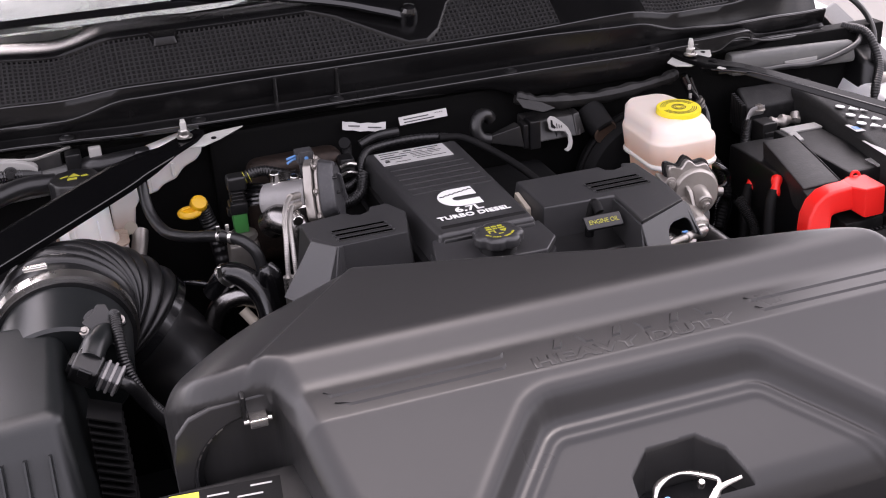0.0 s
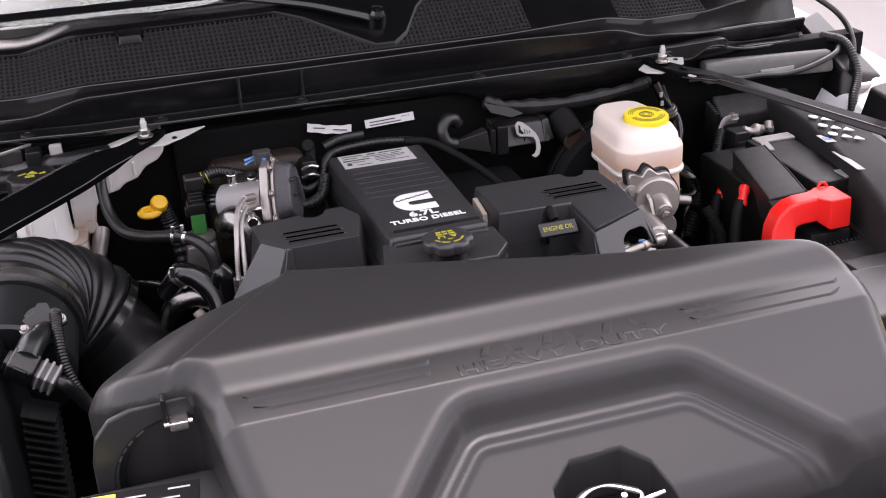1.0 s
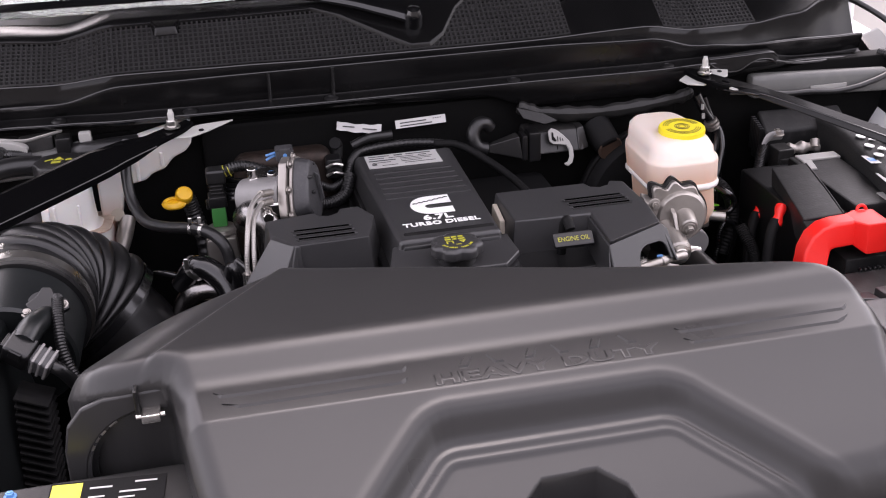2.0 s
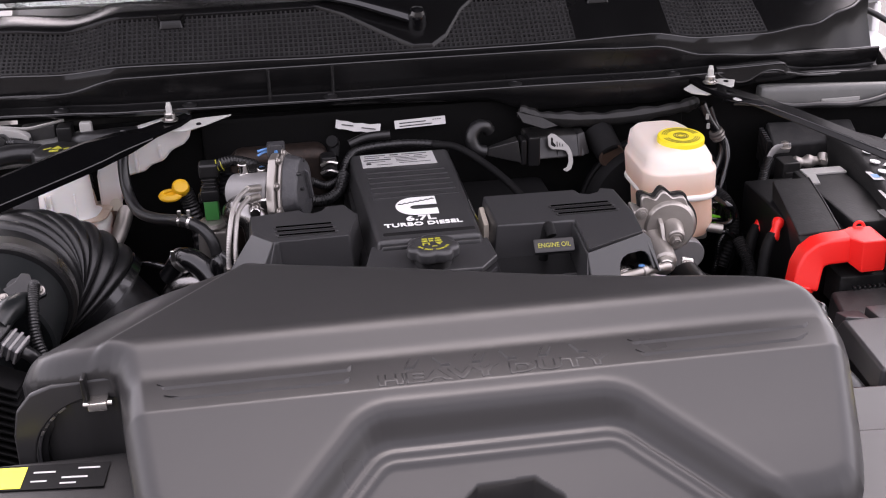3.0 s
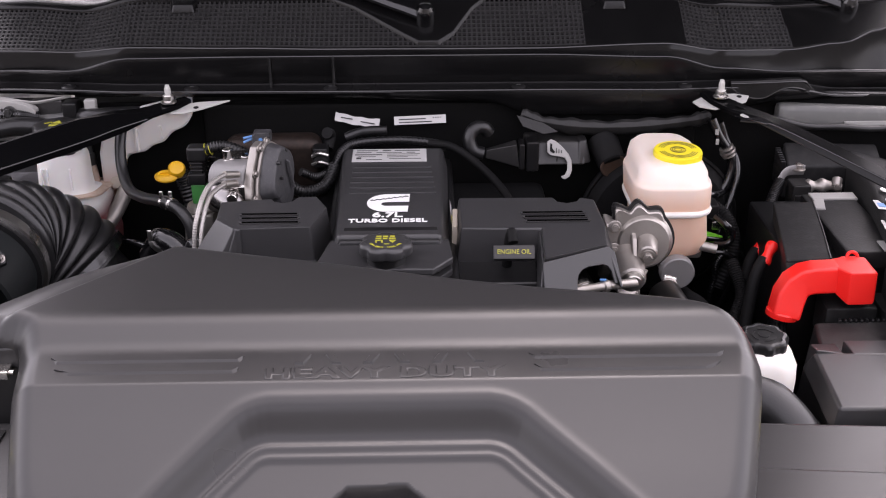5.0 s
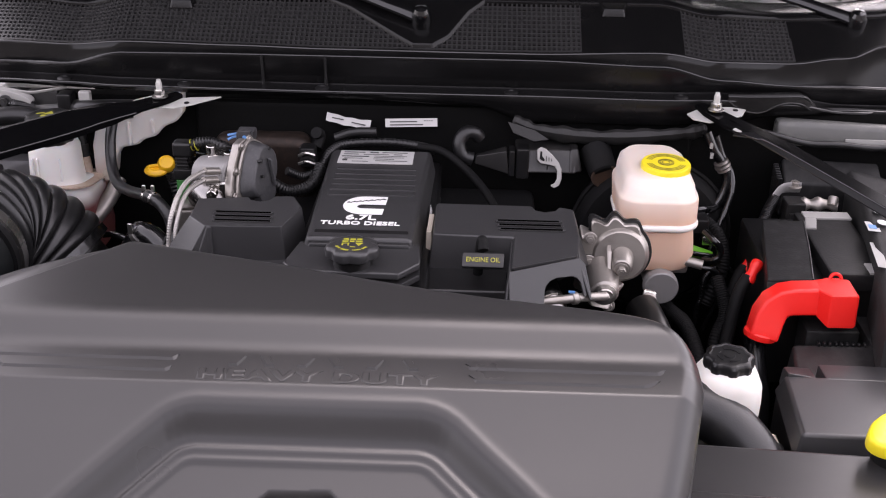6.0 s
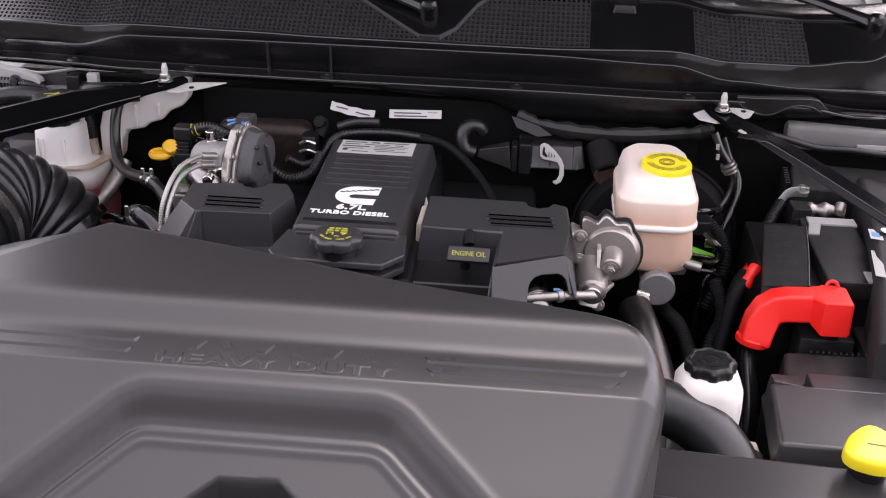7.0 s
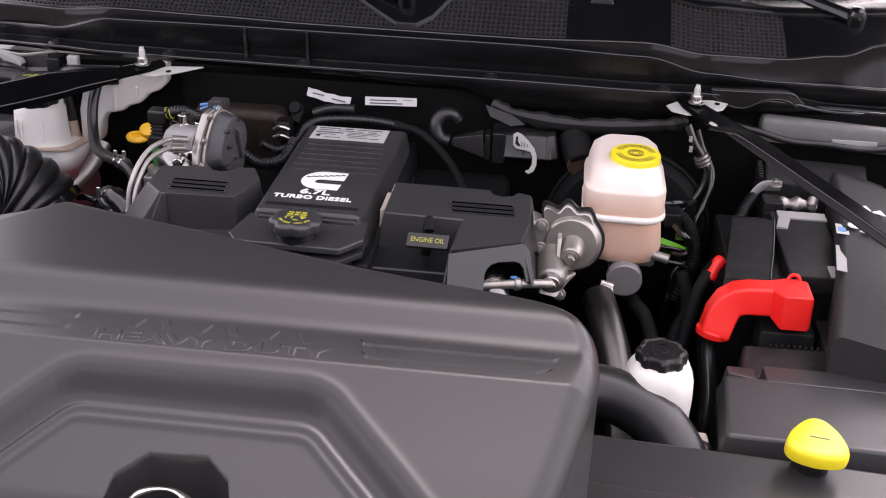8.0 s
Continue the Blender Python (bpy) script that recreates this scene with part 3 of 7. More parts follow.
# ribs on the upright face, scrivets along the lower flange
for x in (-0.297, -0.19):
    bm = B()
    hull(bm, [(x - 0.0028, 0.064, 1.291), (x + 0.0022, 0.064, 1.291), (x + 0.0022, 0.057, 1.347), (x - 0.0022, 0.057, 1.347)],
         [(x - 0.0012, 0.056, 1.290), (x + 0.0012, 0.056, 1.290), (x + 0.0012, 0.0495, 1.346), (x - 0.0012, 0.0495, 1.346)], 0.0006, 1)
    rib = part("rib", bm, BEAD, fascia)
    # Added bead that carries the bright highlight on the rib's edge.
    bm = B()
    tube(bm, [(x + 0.001, 0.0555, 1.291), (x + 0.001, 0.052, 1.32), (x + 0.001, 0.0492, 1.346)], 0.0030, 8, 8)
    part("rib_edge", bm, BEAD, fascia)
bm = B()
lathe(bm, [(0.0120, 0), (0.0120, 0.0012), (0.009, 0.0034), (0.0045, 0.0036), (0.004, 0.0026)], Matrix(), 24)
clip = part("push_clip", bm, BLACK)
tagged(clip, "black round push clip in the cowl's flange", "clip", group="cowl clips")
for k, x in enumerate((-0.641, -0.43, -0.195, 0.125, 0.41, 0.585)):
    m = pose(x, 0.047 + lerp_table(COWL_ROWS, x)[0], lerp_table(COWL_ROWS, x)[2], 3, 0, 0)
    if k == 0:
        clip.matrix_basis = m
    else:
        copy_thing(clip, m)

# lower flap of the cowl beside the driver's side stud, dropping in steps
bm = B()
loops = []
for x, y, hi, lo in ((0.488, 0.044, 1.299, 1.287), (0.502, 0.044, 1.299, 1.277), (0.525, 0.045, 1.299, 1.268), (0.548, 0.047, 1.299, 1.268), (0.572, 0.049, 1.299, 1.280), (0.590, 0.051, 1.299, 1.284),
                     (0.612, 0.055, 1.298, 1.281), (0.624, 0.059, 1.293, 1.274), (0.652, 0.080, 1.268, 1.256), (0.70, 0.088, 1.266, 1.254), (0.78, 0.094, 1.262, 1.250), (0.87, 0.104, 1.257, 1.245)):
    loops.append([(x, y + 0.016, hi), (x, y + 0.003, hi), (x, y, hi - 0.003), (x, y - 0.002, lo + 0.002), (x, y + 0.001, lo), (x, y + 0.016, lo)])
loft(bm, loops)
flap = part("lower_flap", bm, COWL, cowl, sharp=30)
# Thin beads added as highlights along the flap's two edges.
for row, name in ((2, "flap_edge"), (3, "flap_hem")):
    bm = B()
    tube(bm, [Vector(loop[row]) for loop in loops], 0.0016, 8, 60)
    part(name, bm, BEAD, flap)

# rubber-wrapped seal and insulation under the cowl
seal = thing("insulation_roll", "dull grey wrapped insulation roll under the cowl", "insulation", (0.28, 0.02, 1.235))
bm = B()
tube(bm, [(0.13, 0.04, 1.246), (0.17, 0.032, 1.234), (0.24, 0.028, 1.226), (0.33, 0.026, 1.227), (0.42, 0.030, 1.235), (0.455, 0.04, 1.240)], lambda t: 0.0125 - 0.005 * abs(t - 0.45) + 0.0016 * math.sin(23 * t) + 0.0013 * math.sin(61 * t), 9, 70, flat=1.2)
part("wrap", bm, TAPE, seal)
bm = B()
prism(bm, [(0, 0), (0.045, -0.014), (0.07, -0.03), (0.045, -0.034), (0.01, -0.02)], 0.003, frame_to((0.120, 0.016, 1.252), (0, -0.8, 0.6)), 0.001)
part("fastening_tab", bm, TAPE, seal)

# stickers on the firewall: one creased and sagging, one straight
for x0, x1, z, tilt, crease in ((-0.190, -0.113, 1.2360, -10, True), (-0.088, 0.001, 1.2360, 2, False)):
    t = thing("paper_label", "creased small white paper label on the firewall" if crease else "straight white paper label with dark print on the firewall", "label", (x0, 0.043, z), group="firewall labels")
    m = pose((x0 + x1) / 2, 0.046, z, 68, 0, 0) @ pose(0, 0, 0.0012, 0, 0, tilt)
    w = (x1 - x0) / 2
    bm = B()
    loops = []
    for k in range(13):
        u = -1 + k / 6
        sag = 0.0026 * (u * u - 0.4) + 0.0007 * math.sin(9 * u) if crease else 0.0
        bow = 0.0008 * math.sin(7 * u) if crease else 0.0
        loops.append([m @ Vector((w * u, y + sag, h + bow)) for y, h in ((-0.0072, -0.0004), (0.0072, -0.0004), (0.0072, 0.0004), (-0.0072, 0.0004))])
    loft(bm, loops)
    part("paper", bm, LABEL, t)
    if crease:
        printed = [(-w + 0.010, -0.0005, -0.008, 0.0016), (0.006, -0.0022, w - 0.008, -0.0002)]
    else:
        printed = [(-w + 0.008, 0.0006, 0.010, 0.0026), (-w + 0.008, -0.0046, 0.020, -0.0026)] + [(0.022 + 0.004 * k, 0.0022, 0.0245 + 0.004 * k, 0.0036) for k in range(4)]
    bars("print", printed, m @ Matrix.Translation((0, 0, 0.0016 if crease else 0.0006)), INK, t)

# wiper arms


def wiper(at, lean, fairing=True):
    t = thing("wiper_arm", "black wiper arm with a capped pivot nut", "wiper", at)
    x, y, z = at
    bm = B()
    lathe(bm, [(0.017, -0.03), (0.017, 0.0), (0.014, 0.006), (0.011, 0.012), (0.004, 0.015), (0.001, 0.0155)], frame_to((x, y, z - 0.006), (0, -0.35, 0.93)), 24)
    part("pivot_cap", bm, GLOSS, t)
    bm = B()
    path = [(x, y, z - 0.012), (x + lean * 0.05, y + 0.018, z + 0.002), (x + lean * 0.14, y + 0.052, z + 0.022), (x + lean * 0.34, y + 0.12, z + 0.045), (x + lean * 0.62, y + 0.2, z + 0.06)]
    tube(bm, path, lambda s: 0.013 - 0.006 * s, 10, 40, flat=0.6)
    part("arm", bm, GLOSS, t)
    if not fairing:
        return
    bm = B()
    shape = [(x - 0.185, 1.0), (x - 0.13, 0.78), (x - 0.04, 0.22), (x - 0.012, 0.06), (x + 0.022, 0.06), (x + 0.05, 0.25), (x + 0.085, 0.75), (x + 0.115, 1.0)]
    low = [cowl_skin(u, v) - Vector((0, 0, 0.004)) for u, v in shape]
    mid = sum(low, Vector()) / len(low)
    high = [p + (mid - p) * 0.05 + Vector((0, 0, 0.010)) for p in low]
    hull(bm, low, high, 0.002)
    part("pivot_fairing", bm, COWL, t)


wiper((-0.032, 0.13, 1.409), -1)
wiper((0.735, 0.215, 1.398), -1, False)


# ---- strut braces from the cowl to the wings ----
def brace(side, end):
    s = side
    t = thing("brace_bar", "gloss black steel brace bar from the cowl to the wing", "brace bar", (s * 0.46, 0, 1.28), group="brace bars")
    a, c = Vector((s * 0.455, 0.003, 1.283)), Vector(end)
    d = (c - a).normalized()
    w = d.cross(Vector((0, 0, 1))).normalized()
    bm = B()
    loops = []
    rise = {0.05: 0.002, 0.10: 0.016, 0.16: 0.026, 0.4: 0.027} if s < 0 else {0.05: 0.002, 0.10: 0.012, 0.16: 0.019, 0.4: 0.017}
    for u, half, drop in ((-0.03, 0.010, 0.001), (0.0, 0.018, 0.001), (0.05, 0.020, 0.001), (0.10, 0.020, 0.004), (0.16, 0.0215, 0.008), (0.4, 0.0215, 0.006), ((c - a).length, 0.0215, 0.0)):
        p = a + d * u - Vector((0, 0, drop))
        k = 0.004 if u < 0.08 else 0.011
        up = rise.get(u, (0.027 if s < 0 else 0.013) if u > 0.4 else 0.0)
        lean = 0.9 - 58 * up if s < 0 else 0.9
        if s > 0 and u >= 0.10:
            half = 0.0140
            k = 0.003 - 0.85 * up
        loops.append([p - w * half + Vector((0, 0, (0.15 if s < 0 else 0.9) * up)), p - w * half * lean + Vector((0, 0, 0.0025 + up)), p + w * half * 0.9 + Vector((0, 0, 0.0025 + up)), p + w * half + Vector((0, 0, 0.8 * up)), p + w * half - Vector((0, 0, k)), p - w * half - Vector((0, 0, k - 0.2 * up))])
    loft(bm, loops)
    part("bar", bm, BRACE, t, sharp=18)
    bm = B()
    p = a + d * 0.085 + Vector((0, 0, 0.0015))
    hull(bm, [p + d * u + w * v for u, v in ((-0.045, -0.004), (-0.045, 0.004), (0.03, 0.011), (0.03, -0.011))], [p + d * u + w * v + Vector((0, 0, 0.004)) for u, v in ((-0.04, -0.002), (-0.04, 0.002), (0.024, 0.007), (0.024, -0.007))], 0.0015, 2)
    if s > 0:
        part("pressed_bead", bm, BRACE, t)
    # Left edge gets the lighter plastic, its bright highlight put in as colour.
    bm = B()
    lift = 0.006 if s < 0 else 0.0215
    tube(bm, [a + d * 0.06 + w * (0.0205 * s) - Vector((0, 0, 0.003)), a + d * 0.12 + w * (0.0212 * s) - Vector((0, 0, 0.006 - 0.7 * lift)), a + d * 0.2 + w * ((0.022 if s < 0 else 0.0142) * s) - Vector((0, 0, 0.009 - lift)), c + w * ((0.022 if s < 0 else 0.0142) * s) - Vector((0, 0, 0.003 - (lift if s < 0 else 0.014)))], 0.0016, 8, 24)
    part("rolled_edge", bm, BEAD if s < 0 else GLOSS, t)
    if s > 0:
        # sloping side flange in the lit black, pale tab at the end of the pressing
        bm = B()
        loops = []
        for u in (0.075, 0.11, 0.2, 0.5, (c - a).length):
            p = a + d * u + w * (0.0200 if u < 0.1 else 0.0143) + Vector((0, 0, 0.000 if u < 0.1 else 0.0135 if u < 0.3 else 0.010))
            reach = 0.004 if u < 0.1 else 0.0065
            q = p + w * reach - Vector((0, 0, reach * 1.05))
            loops.append([p, q, q - Vector((0, 0, 0.002)), p - Vector((0, 0, 0.002))])
        loft(bm, loops)
        part("side_flange", bm, FLANGE, t, sharp=30)
        bm = B()
        p = a + d * 0.078 + w * 0.012 + Vector((0, 0, 0.002))
        hull(bm, [p + d * u + w * v for u, v in ((-0.008, -0.006), (-0.008, 0.010), (0.008, 0.010), (0.008, -0.006))], [p + d * u + w * v + Vector((0, 0, 0.003)) for u, v in ((-0.007, -0.005), (-0.007, 0.009), (0.007, 0.009), (0.007, -0.005))], 0.001, 1)
        part("end_tab", bm, ZINC, t)
    # pale bracket under the bar's end with its hole, and the stud
    bracket = thing("stud_bracket", "pale zinc bracket bolted under the brace bar", "bracket", (s * 0.46, 0.0, 1.275), group="stud brackets")
    bm = B()
    if s < 0:
        pts = [(-0.022, -0.024), (0.026, -0.026), (0.056, -0.010), (0.098, 0.020), (0.045, 0.014), (0.022, 0.006), (0.006, 0.014), (-0.004, 0.022), (-0.022, 0.016)]
    else:
        pts = [(-0.046, -0.002), (-0.038, -0.020), (-0.012, -0.030), (0.012, -0.020), (0.044, -0.004), (0.054, 0.018), (0.030, 0.026), (-0.018, 0.022)]
    m = pose(s * 0.46, 0.004, 1.2762, 9, 0, 0)
    prism(bm, pts, 0.003, m, 0.001)
    part("plate", bm, ZINC, bracket)
    # Not cut through: a dark disc paints the hole's shade.
    bm = B()
    lathe(bm, [(0.0045, 0), (0.0045, 0.0004)], pose(s * 0.46 + (0.036 if s > 0 else 0.045), 0.017 if s > 0 else -0.004, 1.2815 if s > 0 else 1.2784, 9, 0, 0), 16)
    part("hole", bm, DARK, bracket)
    stud = thing("stud_nut", "bright zinc flange nut on a stud", "nut", (s * 0.46, 0.0, 1.285), group="stud nuts")
    p = Vector((s * 0.46, 0.0, 1.2865))
    bm = B()
    lathe(bm, [(0.013, 0), (0.013, 0.002), (0.010, 0.004)], Matrix.Translation(p), 24)
    prism(bm, hexagon(0.0095), 0.010, Matrix.Translation(p + Vector((0, 0, 0.003))), 0.001, 1)
    part("nut", bm, STEEL, stud)
    bm = B()
    lathe(bm, [(0.0052, 0), (0.0052, 0.024), (0.004, 0.026), (0.0035, 0.030)], Matrix.Translation(p), 16)
    part("stud", bm, ZINC, stud)


brace(-1, (-0.86, -0.355, 1.237))
brace(1, (0.86, -0.605, 1.192))


# ---- front cover over the radiator ----
cover = thing("radiator_cover", "large dark grey moulded plastic cover over the radiator", "cover", (-0.083, -0.85, 1.15))
COVER_OUTLINE = chaikin([(-0.340, -0.572), (-0.325, -0.577), (-0.28, -0.590), (-0.14, -0.626), (0.0, -0.669), (0.10, -0.693), (0.215, -0.713), (0.268, -0.729), (0.298, -0.757), (0.310, -0.805), (0.300, -0.85), (0.272, -0.955), (0.252, -0.998),
                         (0.15, -1.002), (-0.28, -1.002), (-0.412, -0.998), (-0.436, -0.955), (-0.456, -0.85), (-0.464, -0.785), (-0.472, -0.768), (-0.525, -0.770), (-0.567, -0.750), (-0.584, -0.695), (-0.565, -0.645), (-0.50, -0.622), (-0.42, -0.612), (-0.36, -0.582)], 2)
POCKET = chaikin([(-0.216, -0.871), (-0.165, -0.871), (-0.01, -0.871), (0.043, -0.871), (0.080, -0.905), (0.130, -0.950), (0.26, -1.08), (-0.40, -1.08), (-0.296, -0.955), (-0.250, -0.905)], 2)
EMBLEM_HOLE = [(-0.145, -0.955), (-0.118, -0.932), (-0.060, -0.930), (-0.035, -0.950), (-0.022, -0.990), (-0.150, -0.990)]
pocket_distance = outline_distance(POCKET)


def front_face(y):
    """The cover's slope below its bend: steep, then a shallow channel for the lettering, then steep again."""
    z, at = 1.30055, -0.746
    for to, a, b in ((-0.772, 0.012, 0.53), (-0.788, 0.53, 0.53), (-0.808, 0.53, 0.15), (-0.824, 0.15, 0.17), (-0.849, 0.17, 0.20), (-0.8505, 0.20, 0.55), (-0.93, 0.55, 0.48), (-1.2, 0.48, 0.48)):
        run = np.clip(at - np.asarray(y, float), 0, at - to)
        z = z - (a * run + (b - a) * run * run / (2 * (at - to)))
        at = to
    return z + 0.012 * np.maximum(np.asarray(y, float) + 0.746, 0)


def cover_height(P, d):
    x, y = P[:, 0], P[:, 1]
    z = front_face(y)
    # rounded rim
    r = 0.027
    e = np.clip(1 - d / r, 0, 1)
    z -= 0.022 * e ** 2.4
    # the shoulder over the intake duct lies lower, past a crease
    side = ((x + 0.464) * (0.170) - (y + 0.735) * (0.154)) / 0.2294
    s = np.clip((-side + 0.004) / 0.012, 0, 1)
    fade = np.clip((y + 0.802) / 0.05, 0, 1)
    z -= (0.006 * s * s * (3 - 2 * s) + 4.0 * np.maximum(-side, 0) ** 2) * fade * fade * (3 - 2 * fade)
    # pocket with its stepped floor
    q = pocket_distance(P)[0]
    z += 0.0011 * np.exp(-((q + 0.006) / 0.005) ** 2)
    s = np.clip(q / 0.018, 0, 1)
    z -= 0.024 * s * s * (3 - 2 * s)
    for q0, q1, q2, rise, fall in ((0.019, 0.0245, 0.029, 0.0014, 0.0014), (0.0295, 0.034, 0.039, 0.0007, 0.0022)):
        s = np.clip((q - q0) / (q1 - q0), 0, 1)
        z += rise * s * s * (3 - 2 * s)
        s = np.clip((q - q1) / (q2 - q1), 0, 1)
        z -= fall * s * s * (3 - 2 * s)
    return z


cover_shell = part("shell", relief_panel(COVER_OUTLINE, 0.0019, cover_height, 0.15, EMBLEM_HOLE), COVER, cover, sharp=88)

def on_face(x, y, lift=0.0):
    tilt = (float(front_face(y + 0.004)) - float(front_face(y - 0.004))) / 0.008
    return pose(x, y, float(front_face(y)) - 0.0004 + lift, math.degrees(math.atan(tilt)), 0, 0)


def slanted(x0, x1, y0, y1, cut0, cut1):
    k = math.sqrt(1 + 0.27 ** 2)
    m = on_face(0, (y0 + y1) / 2)
    h = (y1 - y0) / 2 * k
    bm = B()
    hull(bm, [m @ Vector((x, y, -0.001)) for x, y in ((x0, -h), (x1, -h), (x1 + cut1, h), (x0 + cut0, h))],
         [m @ Vector((x, y, 0.0021)) for x, y in ((x0 + 0.004, -h + 0.0052), (x1 - 0.004, -h + 0.0052), (x1 + cut1 - 0.002, h - 0.0015), (x0 + cut0 + 0.002, h - 0.0015))])
    return part("raised_bar", bm, COVER, cover_shell, sharp=8)


slanted(0.068, 0.262, -0.8235, -0.8120, -0.004, 0.006)
slanted(0.074, 0.246, -0.8425, -0.8290, -0.006, 0.015)
slanted(-0.418, -0.228, -0.8220, -0.8105, -0.006, 0.003)
slanted(-0.402, -0.232, -0.8390, -0.8280, -0.014, 0.004)
# brand word as plain shapes, the words below it in relief
for x0, x1 in ((-0.175, -0.125), (-0.105, -0.055), (-0.035, 0.02)):
    bm = B()
    m = on_face(0, -0.8185)
    for a, b, lean in ((x0, x0 + 0.012, 0.007), (x1 - 0.012, x1, -0.007)):
        hull(bm, [m @ Vector(p) for p in ((a, -0.008, -0.001), (b, -0.008, -0.001), (b + lean, 0.008, -0.001), (a + lean, 0.008, -0.001))],
             [m @ Vector(p) for p in ((a + 0.002, -0.0055, 0.0024), (b - 0.002, -0.0055, 0.0024), (b + lean - 0.002, 0.0068, 0.0024), (a + lean + 0.002, 0.0068, 0.0024))])
    part("brand_shape", bm, COVER, cover_shell, sharp=8)
lettering("raised_lettering", "HEAVY DUTY", 0.021, on_face(-0.083, -0.839, -0.0003), COVER, cover_shell, 0.0004, 1.1, wide=1.75, bevel=0.0012, embolden=0.0012)

# the flank below the shoulder with its arch, the duct's mouth and clamp
bm = B()
arch = [(-0.492 - 0.070 * math.cos(radians(a)), 1.176 + 0.070 * math.sin(radians(a))) for a in range(115, -1, -9)]
prism(bm, [(-0.580, 1.10), (-0.580, 1.210), (-0.574, 1.238), (-0.558, 1.256), (-0.535, 1.264), (-0.470, 1.268), (-0.458, 1.266), (-0.458, 1.243)] + arch + [(-0.563, 1.10)], 0.008,
      Matrix(((1, 0, 0, 0), (0, 0.10, 1, -0.8975), (0, 1, 0, 0), (0, 0, 0, 1))), 0.004, 3)
part("flank", bm, COVER, cover, sharp=70)
bm = B()
m = frame_to((-0.494, -0.770, 1.177), (0.0, -1, 0.1))
lathe(bm, [(0.067, -0.03), (0.067, -0.004), (0.058, -0.004), (0.058, -0.08)], m, 40)
part("duct_mouth", bm, RUBBER, cover, "black rubber duct mouth")
bm = B()
box(bm, (-0.503, -0.784, 1.243), (-0.498, -0.768, 1.276), 0.002)
part("flank_clip", bm, BLACK, cover, "narrow black clip")
bm = B()
tube(bm, [m @ Vector((0.0665 * math.cos(2 * math.pi * k / 24), 0.0665 * math.sin(2 * math.pi * k / 24), 0.0)) for k in range(25)], 0.0034, 8, 72, flat=0.6)
part("hose_clamp", bm, GREYMETAL, cover, "grey hose clamp")
for a in (100, 118, 132, 141, 150):
    bm = B()
    tube(bm, [m @ Vector((0.0668 * math.cos(radians(a + k)), 0.0668 * math.sin(radians(a + k)), 0.002)) for k in (0, 4, 8 if a < 120 else 5)], 0.0034, 8, 8, flat=0.7)
    part("clamp_band", bm, BRAID, cover, "bare metal clamp band")
bm = B()
box(bm, (-0.498, -0.792, 1.241), (-0.478, -0.772, 1.251), 0.002)
cyl(bm, (-0.503, -0.784, 1.246), (-0.474, -0.784, 1.246), 0.0030, seg=12)
part("clamp_screw", bm, STEEL, cover)

# chrome latch seen through the cover's hole
latch = thing("bonnet_latch", "chrome bonnet latch with a small blue mark", "latch", (-0.09, -0.985, 1.12))
bm = B()
tube(bm, [(-0.128, -0.972, 1.172), (-0.120, -0.963, 1.178), (-0.104, -0.957, 1.181), (-0.084, -0.958, 1.181), (-0.062, -0.974, 1.180), (-0.060, -0.982, 1.178), (-0.070, -0.992, 1.174), (-0.088, -1.004, 1.168)], lambda u: 0.0030 + 0.0022 * math.sin(9 * u) ** 2, 12, 48, flat=0.55)
tube(bm, [(-0.070, -0.990, 1.176), (-0.056, -0.987, 1.179), (-0.036, -0.984, 1.180)], lambda u: 0.0034 - 0.0014 * u, 10, 20, flat=0.5)
tube(bm, [(-0.122, -1.000, 1.168), (-0.108, -0.995, 1.171), (-0.096, -0.994, 1.171)], 0.0034, 10, 16, flat=0.5)
lathe(bm, [(0.0042, -0.006), (0.0042, 0.0), (0.003, 0.0015)], frame_to((-0.076, -0.974, 1.178), (0, -0.3, 1)), 14)
part("latch_loop", bm, STEEL, latch)
bm = B()
lathe(bm, [(0.0045, 0), (0.0045, 0.002), (0.003, 0.003)], frame_to((-0.121, -0.986, 1.176), (0, -0.4, 1)), 16)
part("blue_mark", bm, BLUE, latch, "small bright blue mark")
bm = B()
box(bm, (-0.20, -1.03, 1.03), (0.02, -0.93, 1.150), 0.01)
part("latch_housing", bm, GLOSS, latch)

# radiator support panels on both sides of the cover
support = thing("radiator_support", "dark grey plastic radiator support panel under the cover", "panel", (0.4, -0.85, 1.05))
bm = B()
hull(bm, [(0.262, -0.672, 1.02), (0.86, -0.672, 1.0), (0.86, -1.07, 0.96), (0.235, -1.07, 1.0)], [(0.268, -0.676, 1.102), (0.86, -0.69, 1.085), (0.86, -1.06, 1.06), (0.24, -1.06, 1.085)], 0.008, 3)
part("panel", bm, COVER, support)
bm = B()
hull(bm, [(0.262, -0.765, 1.09), (0.86, -0.79, 1.07), (0.86, -1.06, 1.05), (0.24, -1.06, 1.08)], [(0.262, -0.775, 1.108), (0.86, -0.80, 1.088), (0.86, -1.05, 1.072), (0.24, -1.05, 1.10)], 0.006, 3)
part("raised_section", bm, COVER, support)
bm = B()
hull(bm, [(-0.655, -0.812, 1.10), (-0.42, -0.812, 1.10), (-0.42, -1.07, 1.06), (-0.655, -1.07, 1.06)], [(-0.65, -0.802, 1.196), (-0.42, -0.802, 1.198), (-0.42, -1.06, 1.172), (-0.65, -1.06, 1.170)], 0.006, 2)
part("side_panel", bm, BLACK, support)
sticker = thing("warning_sticker", "black, white and yellow warning sticker on the support panel", "sticker", (-0.53, -0.83, 1.19))
m = pose(-0.535, -0.832, 1.1955, 5.8, -0.5, -6)
bm = B()
box(bm, (-0.06, -0.018, -0.0004), (0.055, 0.018, 0.0004), 0, m)
